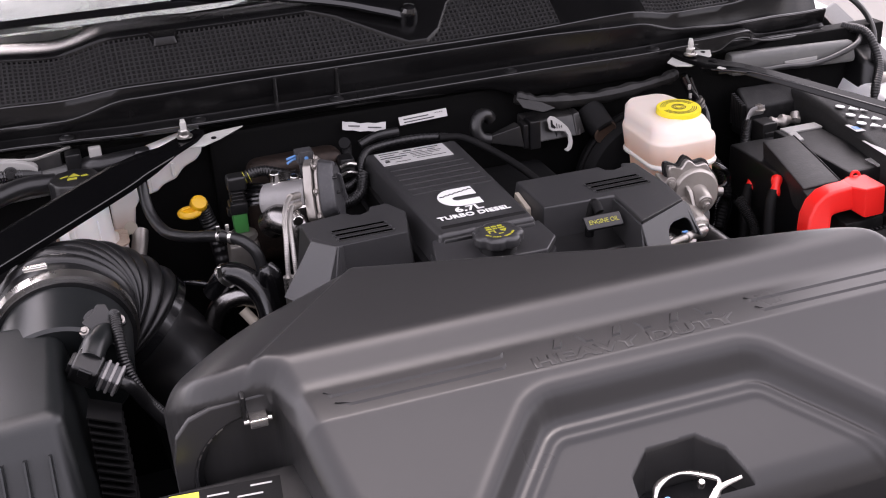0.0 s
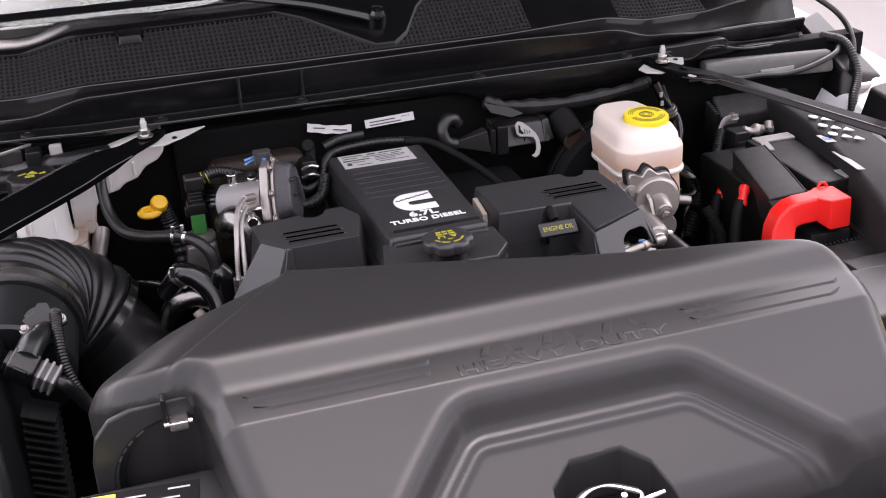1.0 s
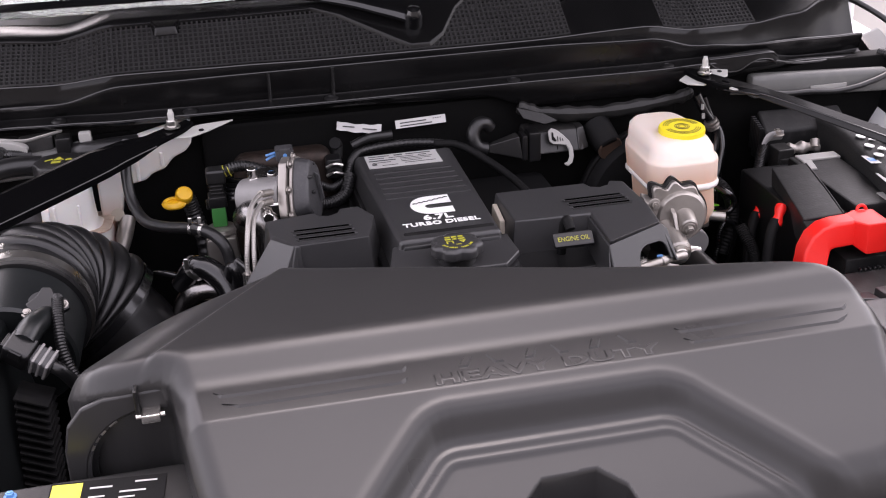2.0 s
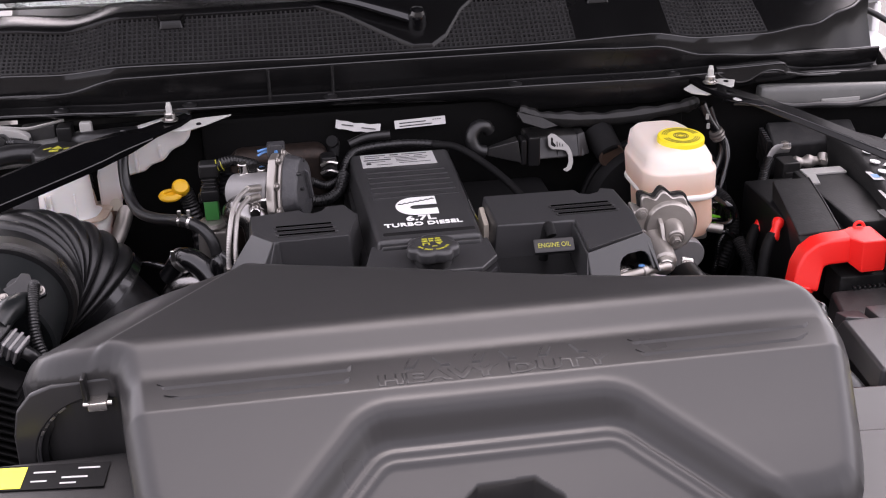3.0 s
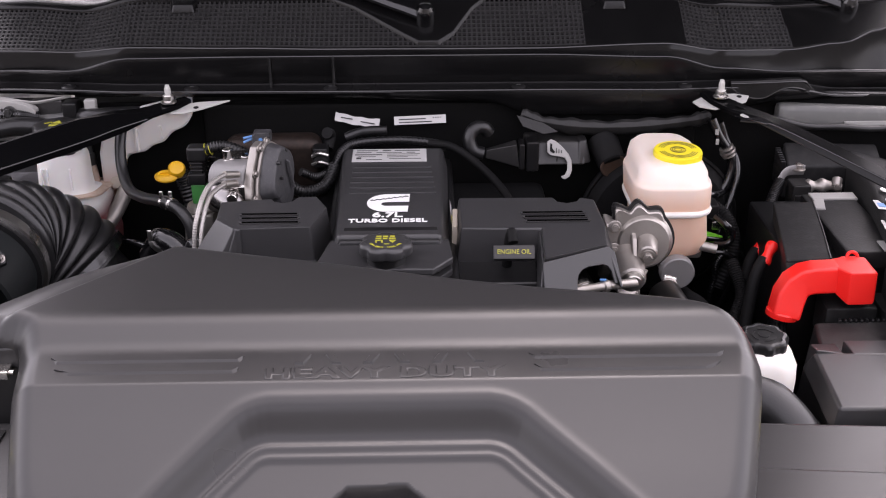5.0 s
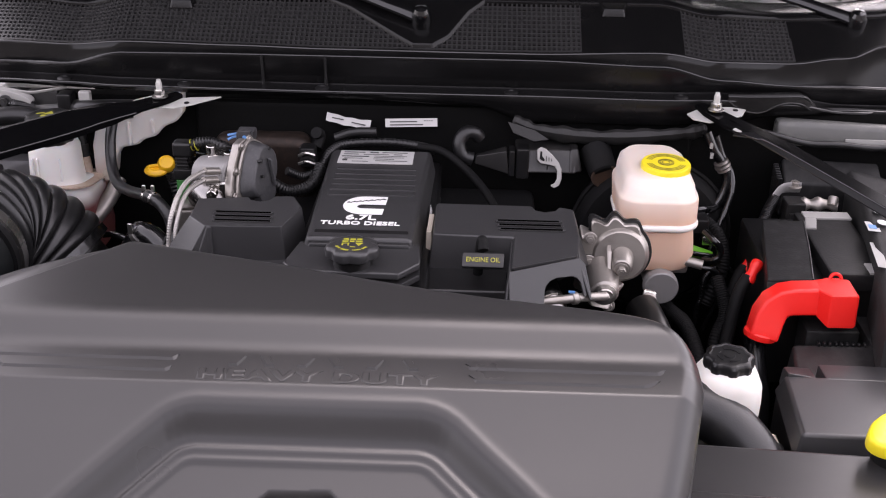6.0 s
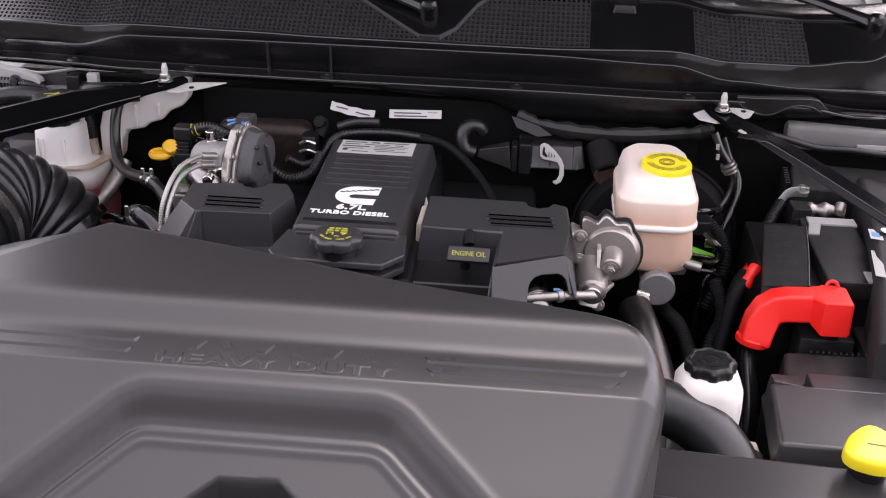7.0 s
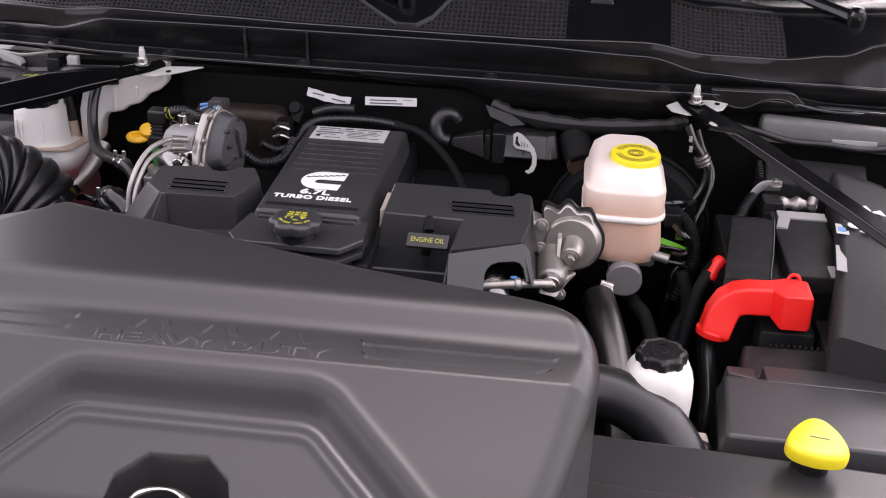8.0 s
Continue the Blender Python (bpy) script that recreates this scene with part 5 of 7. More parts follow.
for r in (0.031, 0.0275, 0.024, 0.0125, 0.010, 0.0065):
    bm = B()
    for a0 in ((0, 180) if r > 0.02 else (0,)):
        sweep = 150 if r > 0.02 else 350
        arc = [(r * math.cos(radians(a0 + 10 + k)), r * math.sin(radians(a0 + 10 + k))) for k in range(0, sweep + 1, 10)]
        prism(bm, arc + [(x * (1 - 0.0012 / r), y * (1 - 0.0012 / r)) for x, y in arc[::-1]], 0.0004, cm @ Matrix.Translation((0, 0, 0.015)))
    part("ring_print", bm, INK, yellow_cap, "thin black printed ring")

cylinder = thing("master_cylinder", "grey cast brake master cylinder under the bottle", "brake cylinder", (0.364, -0.15, 1.04))
bm = B()
cyl(bm, (0.364, -0.02, 1.064), (0.364, -0.203, 1.061), 0.026, 0.024, 32, 0.003)
part("barrel", bm, CAST, cylinder)
bm = B()
cyl(bm, (0.364, -0.19, 1.061), (0.364, -0.208, 1.0605), 0.0275, seg=36, edge=0.002)
part("end_plug", bm, PLUGMETAL, cylinder, "dull grey end plug")
bm = B()
box(bm, (0.335, -0.17, 1.068), (0.41, -0.06, 1.088), 0.006)
cyl(bm, (0.395, -0.17, 1.095), (0.43, -0.18, 1.09), 0.008, seg=14)
part("flange", bm, CAST, cylinder)
booster = thing("brake_booster", "black round brake servo on the firewall", "brake servo", (0.39, 0.02, 1.05))
bm = B()
lathe(bm, [(0.05, -0.03), (0.12, -0.02), (0.135, 0.0), (0.135, 0.02), (0.12, 0.04)], frame_to((0.37, 0.0, 1.06), (0, 1, 0)), 48)
part("shell", bm, DARK, booster)
bm = B()
tube(bm, [(0.37 + 0.136 * math.cos(2 * math.pi * k / 32), 0.0, 1.06 + 0.136 * math.sin(2 * math.pi * k / 32)) for k in range(33)], 0.004, 8, 96)
part("crimped_rim", bm, DARK, booster)
green = thing("lime_tag", "bright lime green plastic tag on the brake line", "tag", (0.435, -0.087, 1.063))
bm = B()
hull(bm, [(0.408, -0.095, 1.078), (0.43, -0.10, 1.070), (0.462, -0.095, 1.058), (0.458, -0.085, 1.050), (0.43, -0.09, 1.058)],
     [(0.406, -0.085, 1.090), (0.43, -0.09, 1.083), (0.466, -0.085, 1.070), (0.462, -0.075, 1.060), (0.43, -0.08, 1.066)], 0.002)
part("tag", bm, LIME, green)
bm = B()
tube(bm, [(0.405, -0.11, 1.083), (0.43, -0.112, 1.078), (0.47, -0.105, 1.066), (0.51, -0.11, 1.03)], 0.004, 10, 24)
part("brake_line", bm, GLOSS, green)


def cable(points, r, label="black wiring loom in a ribbed sleeve", mat=None, ripple=True, category="cable"):
    t = thing("wiring_loom" if category == "cable" else category, label, category, points[0])
    bm = B()
    length = sum((Vector(a) - Vector(b)).length for a, b in zip(points, points[1:]))
    tube(bm, points, r, 10, ripple=(r * 0.06, max(4, int(length / 0.005))) if ripple else None)
    part("sleeve", bm, mat or RUBBER, t)
    return t


loom = cable([(0.452, 0.010, 1.245), (0.461, 0.008, 1.226), (0.469, 0.007, 1.211), (0.480, 0.007, 1.196), (0.490, 0.006, 1.178), (0.493, 0.004, 1.162), (0.489, 0.0, 1.144), (0.480, -0.006, 1.126), (0.466, -0.012, 1.112), (0.440, -0.03, 1.096), (0.41, -0.05, 1.085)], 0.0085, "glossy black hose with a chrome fitting", GLOSS, False)
for p, d, r in (((0.481, 0.007, 1.193), (0.5, 0.0, -0.85), 0.0125), ((0.484, 0.007, 1.187), (0.5, 0, -0.85), 0.0138), ((0.487, 0.007, 1.181), (0.45, 0, -0.88), 0.0120)):
    bm = B()
    lathe(bm, [(0.0085, -0.0022), (r, -0.002), (r, 0.002), (0.0085, 0.0022)], frame_to(p, d), 24)
    part("fitting_ring", bm, CAST, loom, "bare metal ring")
bm = B()
box(bm, (0.4570, -0.004, 1.220), (0.4625, 0.0, 1.230), 0.001)
box(bm, (0.4590, -0.005, 1.203), (0.4645, -0.001, 1.213), 0.001)
part("tape_tag", bm, PALE, loom, "small pale tape tags")
cable([(0.470, 0.02, 1.235), (0.484, 0.016, 1.20), (0.500, 0.008, 1.172), (0.502, -0.004, 1.145), (0.494, -0.014, 1.118), (0.484, -0.026, 1.095), (0.47, -0.04, 1.05)], 0.0065, "glossy black brake pipe", GLOSS, False)
# These looms carry the shade of the void they lie in as colour.
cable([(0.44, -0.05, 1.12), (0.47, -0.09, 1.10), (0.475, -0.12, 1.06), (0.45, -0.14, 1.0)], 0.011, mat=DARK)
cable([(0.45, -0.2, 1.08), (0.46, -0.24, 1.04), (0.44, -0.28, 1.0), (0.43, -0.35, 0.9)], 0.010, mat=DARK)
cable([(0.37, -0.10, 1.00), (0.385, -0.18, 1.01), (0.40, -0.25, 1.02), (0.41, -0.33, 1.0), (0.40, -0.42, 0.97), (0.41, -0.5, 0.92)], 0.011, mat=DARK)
cable([(0.40, -0.06, 1.13), (0.445, -0.05, 1.13), (0.47, -0.02, 1.12), (0.50, 0.02, 1.12)], 0.007, "glossy black rubber brake hose", GLOSS, False)
cable([(0.425, -0.135, 1.066), (0.440, -0.138, 1.065), (0.453, -0.14, 1.064), (0.470, -0.14, 1.052), (0.473, -0.14, 1.030), (0.467, -0.14, 1.004), (0.45, -0.14, 0.95)], 0.0048, "thin glossy black hose loop below the bottle", GLOSS, False)
cable([(0.460, -0.13, 1.062), (0.449, -0.14, 1.057), (0.443, -0.14, 1.043), (0.442, -0.14, 1.015), (0.438, -0.14, 0.99), (0.437, -0.14, 0.94)], 0.0055, "glossy black vertical hose below the bottle", GLOSS, True)
cable([(0.440, -0.12, 1.122), (0.452, -0.14, 1.115), (0.463, -0.14, 1.104), (0.464, -0.14, 1.089), (0.455, -0.14, 1.080), (0.44, -0.13, 1.076)], 0.0055, "glossy black hose bend beside the bottle", GLOSS, False)
connector = thing("connector_plug", "grey connector plug on the loom", "connector", (0.44, -0.06, 1.11))
bm = B()
box(bm, (0.425, -0.095, 1.105), (0.452, -0.06, 1.13), 0.004)
part("plug", bm, BLACK, connector)
bm = B()
box(bm, (0.447, -0.075, 1.075), (0.465, -0.055, 1.092), 0.003)
part("collar", bm, STEEL, connector)
stay = thing("pipe_stay", "bright metal stay with a bolt beside the pump", "bracket", (0.33, -0.29, 1.05))
bm = B()
hull(bm, [(0.318, -0.295, 1.04), (0.338, -0.295, 1.04), (0.345, -0.28, 1.075), (0.326, -0.28, 1.08)], [(0.318, -0.29, 1.04), (0.338, -0.29, 1.04), (0.345, -0.275, 1.076), (0.326, -0.275, 1.081)], 0.001, 1)
bmesh.ops.translate(bm, verts=bm.verts, vec=(0, 0.0, 0.014))
part("plate", bm, STEEL, stay)
bm = B()
tube(bm, [(0.328, -0.288, 1.05), (0.31, -0.288, 1.0), (0.24, -0.29, 0.96), (0.16, -0.30, 0.95)], 0.009, 10, 16)
part("leg", bm, BLACK, stay)
bolt("stay_bolt", (0.333, -0.29, 1.084), (0, -0.6, 0.8), 0.0075, stay, CAST)
drier = thing("silver_pipe", "polished metal pipe running down beside the cover", "pipe", (0.31, -0.4, 1.03))
bm = B()
tube(bm, [(0.322, -0.30, 1.075), (0.334, -0.354, 1.064), (0.348, -0.41, 1.040), (0.362, -0.48, 1.000), (0.37, -0.54, 0.95)], 0.025, 24, 30)
part("pipe", bm, DARKPIPE, drier)
bm = B()
tube(bm, [(0.16, -0.47, 1.10), (0.24, -0.465, 1.085), (0.29, -0.46, 1.075), (0.305, -0.50, 1.06), (0.30, -0.54, 1.04)], 0.006, 10, 24)
part("thin_hose", bm, RUBBER, drier)

# black module and wiring at the back of the engine
module = thing("control_module", "black control module with a pale clip behind the engine", "module", (0.15, 0.01, 1.15))
bm = B()
hull(bm, [(0.135, -0.012, 1.172), (0.238, -0.012, 1.172), (0.238, 0.05, 1.168), (0.135, 0.05, 1.168)], [(0.135, 0.006, 1.208), (0.238, 0.006, 1.208), (0.238, 0.05, 1.212), (0.135, 0.05, 1.212)], 0.004)
box(bm, (0.188, -0.0095, 1.176), (0.1895, 0.02, 1.2095), 0.0005)
part("case", bm, MODULE, module)
bm = B()
hull(bm, [(0.226, -0.014, 1.173), (0.248, -0.004, 1.173), (0.248, 0.03, 1.170), (0.226, 0.03, 1.170)], [(0.226, 0.003, 1.209), (0.240, 0.006, 1.211), (0.240, 0.03, 1.212), (0.226, 0.03, 1.212)], 0.003)
part("end_cap", bm, MODULE, module)
bm = B()
hull(bm, [(0.066, 0.0, 1.182), (0.125, -0.012, 1.168), (0.125, 0.02, 1.168), (0.066, 0.01, 1.182)], [(0.068, 0.0, 1.196), (0.120, -0.006, 1.208), (0.120, 0.02, 1.208), (0.068, 0.01, 1.196)], 0.002)
part("plug", bm, MODULE, module)
bm = B()
box(bm, (0.124, -0.012, 1.164), (0.134, 0.02, 1.210), 0.003)
box(bm, (0.136, -0.012, 1.160), (0.158, 0.02, 1.214), 0.004)
part("lock_ring", bm, BLACK, module)
bm = B()
outer = [(-0.002, 0.030), (0.006, 0.036), (0.016, 0.032), (0.030, 0.020), (0.044, 0.004), (0.050, -0.010), (0.051, -0.030), (0.046, -0.044), (0.036, -0.050), (0.030, -0.047), (0.028, -0.043), (0.036, -0.040), (0.041, -0.030), (0.041, -0.014), (0.036, -0.004), (0.022, -0.001), (0.006, 0.001), (-0.001, 0.008)]
prism(bm, [(x * 0.8, y * 0.8) for x, y in outer], 0.004, pose(0.172, -0.015, 1.190, 70, 0, 0), 0.001, 1)
part("pale_clip", bm, PALE, module, "pale plastic locking clip")
# Dark shapes laid on the clip paint the shade in its slots.
bm = B()
prism(bm, [(0.003, 0.008), (0.009, 0.004), (0.012, 0.006), (0.007, 0.013), (0.007, 0.020), (0.004, 0.021)], 0.0008, pose(0.172, -0.0188, 1.192, 70, 0, 0))
for k in range(3):
    prism(bm, [(0.0135 + 0.0045 * k, 0.004), (0.0145 + 0.0045 * k, 0.004), (0.0145 + 0.0045 * k, 0.013 - 0.002 * k), (0.0135 + 0.0045 * k, 0.013 - 0.002 * k)], 0.0008, pose(0.172, -0.0188, 1.192, 70, 0, 0))
part("clip_slot_shade", bm, DARK, module)
cable([(0.063, 0.0, 1.190), (0.046, 0.0, 1.196), (0.040, 0.005, 1.216), (0.050, 0.012, 1.232), (0.066, 0.018, 1.230), (0.074, 0.022, 1.220)], 0.0115, "thick black sleeved hose behind the engine", None, False)
cable([(-0.03, 0.0, 1.210), (0.01, -0.005, 1.205), (0.05, -0.03, 1.185), (0.085, -0.08, 1.165), (0.11, -0.14, 1.145)], 0.0068, "dull black loom over the firewall gap", DARK, False)
canister = thing("filter_canister", "grey cylindrical canister with a rust brown end", "canister", (0.277, 0.02, 1.18))
# Grey can drawn near-black, its shade put into the colour.
bm = B()
cyl(bm, (0.270, 0.036, 1.202), (0.285, -0.006, 1.170), 0.027, 0.024, 32, 0.003)
part("can", bm, DARK, canister)
bm = B()
lathe(bm, [(0.0215, 0), (0.023, 0.001), (0.023, 0.004), (0.0205, 0.005), (0.018, 0.0035), (0.004, 0.003)], frame_to((0.2852, -0.0066, 1.1695), (0.011, -0.060, -0.016)), 32)
part("end", bm, material("rusty_steel", (0.10, 0.066, 0.05), 0.55, 0.5, stain=0.4, stain_color=(0.16, 0.08, 0.04)), canister, "rust brown end")

# battery, its cover, terminals, red boot and wrap
battery = thing("battery", "black battery with a folded grey cover on top", "battery", (0.57, -0.23, 0.98))
bm = B()
box(bm, (0.505, -0.315, 0.96), (0.664, -0.075, 1.130), 0.006)
part("case", bm, BLACK, battery)
bm = B()
box(bm, (0.583, -0.320, 1.120), (0.668, -0.095, 1.150), 0.005)
part("lid", bm, DULL, battery)
bm = B()
hull(bm, [(0.500, -0.318, 1.085), (0.556, -0.332, 1.10), (0.582, -0.165, 1.12), (0.522, -0.165, 1.10)], [(0.494, -0.322, 1.138), (0.556, -0.335, 1.147), (0.583, -0.160, 1.163), (0.518, -0.160, 1.163)], 0.003)
hull(bm, [(0.490, -0.345, 1.09), (0.524, -0.352, 1.09), (0.526, -0.320, 1.09), (0.494, -0.315, 1.09)], [(0.491, -0.341, 1.131), (0.523, -0.348, 1.136), (0.525, -0.320, 1.139), (0.495, -0.315, 1.136)], 0.002)
tube(bm, [(0.555, -0.334, 1.1465), (0.570, -0.245, 1.155), (0.581, -0.162, 1.1625)], 0.0016, 8, 12)
part("fuse_cover", bm, SCUFFED, battery, "dull black folded fuse cover")
bm = B()
box(bm, (0.594, -0.126, 1.149), (0.668, -0.100, 1.1535), 0.0015)
hull(bm, [(0.594, -0.126, 1.149), (0.613, -0.126, 1.149), (0.603, -0.165, 1.149), (0.585, -0.165, 1.149)], [(0.594, -0.126, 1.1535), (0.611, -0.126, 1.1535), (0.601, -0.165, 1.1535), (0.585, -0.165, 1.1535)], 0.001, 1)
hold_down = part("hold_down", bm, PALE, battery, "pale grey metal hold-down strap")
bm = B()
box(bm, (0.640, -0.318, 1.148), (0.654, -0.285, 1.152), 0.001)
part("strap_end", bm, PALE, hold_down)
bm = B()
box(bm, (0.580, -0.068, 1.105), (0.612, -0.030, 1.152), 0.004)
box(bm, (0.584, -0.072, 1.110), (0.606, -0.066, 1.135), 0.002)
part("terminal_block", bm, MODULE, battery)
bm = B()
tube(bm, [(0.566, -0.034, 1.148), (0.576, -0.026, 1.158), (0.588, -0.020, 1.161), (0.612, -0.018, 1.161)], 0.010, 10, 16, flat=0.3)
part("lug", bm, PLUGMETAL, battery, "bare metal cable lug")
bolt("terminal_bolt", (0.602, -0.018, 1.162), (0, 0, 1), 0.008, battery, CAST)
bm = B()
tube(bm, [(0.608, -0.048, 1.143), (0.622, -0.050, 1.145), (0.640, -0.052, 1.146), (0.664, -0.052, 1.146)], lambda t: 0.0105 + 0.0025 * math.sin(14 * t), 14, 24, flat=0.8)
cyl(bm, (0.655, -0.060, 1.146), (0.659, -0.050, 1.158), 0.0085, seg=16, edge=0.001)
cyl(bm, (0.656, -0.062, 1.149), (0.653, -0.070, 1.149), 0.005, seg=6)
part("clamp", bm, CAST, battery, "bare metal battery clamp")
cable([(0.568, -0.034, 1.149), (0.552, -0.055, 1.128), (0.535, -0.085, 1.09), (0.52, -0.13, 1.0)], 0.009, "black ribbed battery cable")

boot = thing("terminal_boot", "bright red plastic cover over the battery terminal", "terminal cover", (0.56, -0.32, 1.10))
bm = B()
loops = []
for x, z, tx, tz, half, y in ((0.4825, 1.076, 0.22, 1.0, 0.0205, -0.366), (0.4865, 1.090, 0.22, 1.0, 0.0205, -0.362), (0.490, 1.102, 0.35, 0.94, 0.0210, -0.358), (0.498, 1.116, 0.70, 0.71, 0.0210, -0.354), (0.509, 1.1245, 0.95, 0.31, 0.0200, -0.351),
                              (0.524, 1.127, 1.0, 0.0, 0.0200, -0.349), (0.562, 1.127, 1.0, 0.0, 0.0200, -0.346)):
    k = math.hypot(tx, tz)
    nx, nz = -tz / k * half, tx / k * half
    loops.append([(x - nx, y - 0.025, z - nz), (x + nx, y - 0.020, z + nz), (x + nx, y + 0.013, z + nz), (x - nx, y + 0.018, z - nz)])
soften(bm, loft(bm, loops), 0.006, 3, 40)
part("arm", bm, RED, boot, sharp=60)
bm = B()
loops = [[(x, front - 0.004, low), (x, front, high), (x, back, high), (x, back, low)] for x, front, back, low, high in ((0.555, -0.366, -0.334, 1.1075, 1.1465), (0.568, -0.385, -0.331, 1.098, 1.1475), (0.605, -0.384, -0.331, 1.098, 1.1475), (0.608, -0.381, -0.334, 1.101, 1.1445))]
soften(bm, loft(bm, loops), 0.004, 3, 30)
box(bm, (0.572, -0.336, 1.136), (0.600, -0.322, 1.1455), 0.003)
part("head", bm, RED, boot, sharp=50)
bm = B()
lathe(bm, [(0.0235, 0), (0.0245, 0.003), (0.0245, 0.008), (0.0225, 0.010)], frame_to((0.481, -0.368, 1.070), (0.22, 0.1, 1)) @ Matrix.Diagonal((0.92, 1.0, 1, 1)), 28)
part("spout", bm, RED, boot)
bm = B()
tube(bm, [(0.579, -0.331, 1.144), (0.582, -0.328, 1.151), (0.588, -0.327, 1.1535), (0.594, -0.328, 1.151), (0.597, -0.331, 1.144)], 0.0026, 10, 20)
part("strap_loop", bm, RED, boot)
bm = B()
tube(bm, [(0.482, -0.362, 1.070), (0.479, -0.366, 1.045), (0.486, -0.40, 0.98), (0.478, -0.44, 0.9)], 0.015, 14, 24)
part("cable", bm, GLOSS, boot, "taped black cable")
for a in ((0.491, -0.250, 1.116), (0.511, -0.146, 1.082)):
    t = thing("cable_boot", "red rubber boot on a black cable", "cable end", a, group="cable boots")
    bm = B()
    tube(bm, [(a[0] + 0.009, a[1] + 0.012, a[2] + 0.010), a, (a[0] - 0.008, a[1] - 0.008, a[2] - 0.014)], lambda s: 0.0086 + 0.0012 * math.sin(9 * s), 14, 14)
    part("boot", bm, RED, t)
    bm = B()
    tube(bm, [(a[0] - 0.007, a[1] - 0.004, a[2] - 0.007), (a[0] - 0.024, a[1] - 0.022, a[2] - 0.035), (a[0] - 0.045, a[1] - 0.06, a[2] - 0.13)], 0.0095, 12, 14)
    part("lead", bm, DARK, t)

wrap = thing("battery_wrap", "grey fabric battery wrap with white warning symbols", "battery wrap", (0.70, -0.2, 1.0))
rows = ((0.05, 0.700, 0.80, 1.172), (-0.02, 0.688, 0.80, 1.186), (-0.12, 0.678, 0.795, 1.186), (-0.22, 0.662, 0.785, 1.180), (-0.32, 0.645, 0.775, 1.172), (-0.42, 0.626, 0.765, 1.160), (-0.47, 0.618, 0.76, 1.140))
loops = []
for y, xi, xo, z in rows:
    loops.append([(xi + 0.004, y, 0.98), (xi, y, z - 0.014), (xi + 0.004, y, z - 0.003), (xi + 0.012, y, z), (xo - 0.02, y - 0.03, z - 0.012), (xo, y - 0.03, z - 0.03), (xo + 0.01, y - 0.03, 0.98)])
bm = B()
loft(bm, loops)
part("sleeve", bm, FABRIC, wrap, sharp=60)
for k, (cx, cy) in enumerate(((0.697, -0.132), (0.715, -0.142), (0.735, -0.150), (0.690, -0.172), (0.708, -0.182), (0.727, -0.192), (0.685, -0.210), (0.703, -0.221), (0.721, -0.231))):
    bm = B()
    m = pose(cx, cy, 1.1858 - 0.11 * (cx - 0.69) + 0.07 * (cy + 0.17), -3, 7, -18)
    if k % 3 == 0:
        lathe(bm, [(0.0085, 0), (0.0085, 0.0016)], m, 20)
    else:
        prism(bm, [(-0.0100, -0.008), (0.0100, -0.008), (0.0, 0.0085)], 0.0016, m)
    part("symbol", bm, WHITE_PRINT, wrap, "white printed symbol")
bars("colour_label", [(-0.02, -0.010, 0.02, 0.008)], pose(0.668, -0.215, 1.1795, 2, 3, 82), LABEL, wrap, "small white label")
bars("blue_field", [(-0.010, -0.006, 0.006, 0.005)], pose(0.668, -0.215, 1.1802, 2, 3, 82), BLUE, wrap, "small blue printed field")
bars("white_strip", [(-0.05, -0.008, 0.045, 0.006)], pose(0.652, -0.300, 1.1735, 4, 3, 80), PALE, wrap, "pale label strip")

tray = thing("battery_tray", "black plastic battery tray with a ribbed edge", "battery tray", (0.56, -0.43, 0.95))
bm = B()
hull(bm, [(0.512, -0.462, 0.93), (0.78, -0.462, 0.93), (0.78, -0.385, 0.93), (0.512, -0.385, 0.93)], [(0.512, -0.460, 1.062), (0.78, -0.460, 1.066), (0.78, -0.392, 1.078), (0.522, -0.392, 1.074)], 0.006, 3)
box(bm, (0.546, -0.372, 1.03), (0.622, -0.322, 1.084), 0.004)
box(bm, (0.63, -0.40, 1.03), (0.655, -0.30, 1.079), 0.004)
part("tray", bm, SCUFFED, tray)
for k in range(9):
    bm = B()
    box(bm, (0.556 + 0.008 * k, -0.398, 1.066), (0.560 + 0.008 * k, -0.390, 1.0785), 0.001, None, 1)
    part("rib", bm, BLACK, tray)
module2 = thing("relay_box", "flat black relay box behind the battery", "relay box", (0.62, -0.02, 1.14))
bm = B()
hull(bm, [(0.585, 0.000, 1.10), (0.76, -0.010, 1.10), (0.76, 0.05, 1.10), (0.585, 0.05, 1.10)], [(0.590, 0.004, 1.160), (0.755, -0.004, 1.160), (0.755, 0.045, 1.185), (0.590, 0.045, 1.19)], 0.005)
part("lid", bm, DULL, module2)
for k in range(7):
    bm = B()
    box(bm, (0.578, 0.004 + 0.006 * k, 1.12), (0.587, 0.007 + 0.006 * k, 1.168 + 0.002 * k), 0.001, None, 1)
    part("fin", bm, BLACK, module2)

fuse = thing("fuse_box", "black fuse box with a flat grey lid", "fuse box", (0.58, -0.56, 0.98))
bm = B()
box(bm, (0.478, -0.640, 0.95), (0.78, -0.492, 1.060), 0.006)
part("base", bm, BLACK, fuse)
bm = B()
hull(bm, [(0.466, -0.648, 1.052), (0.79, -0.655, 1.05), (0.79, -0.482, 1.05), (0.478, -0.482, 1.052)], [(0.474, -0.638, 1.089), (0.785, -0.645, 1.086), (0.785, -0.505, 1.086), (0.484, -0.503, 1.089)], 0.005, 3)
fuse_lid = part("lid", bm, ENGINE_COVER, fuse)
bm = B()
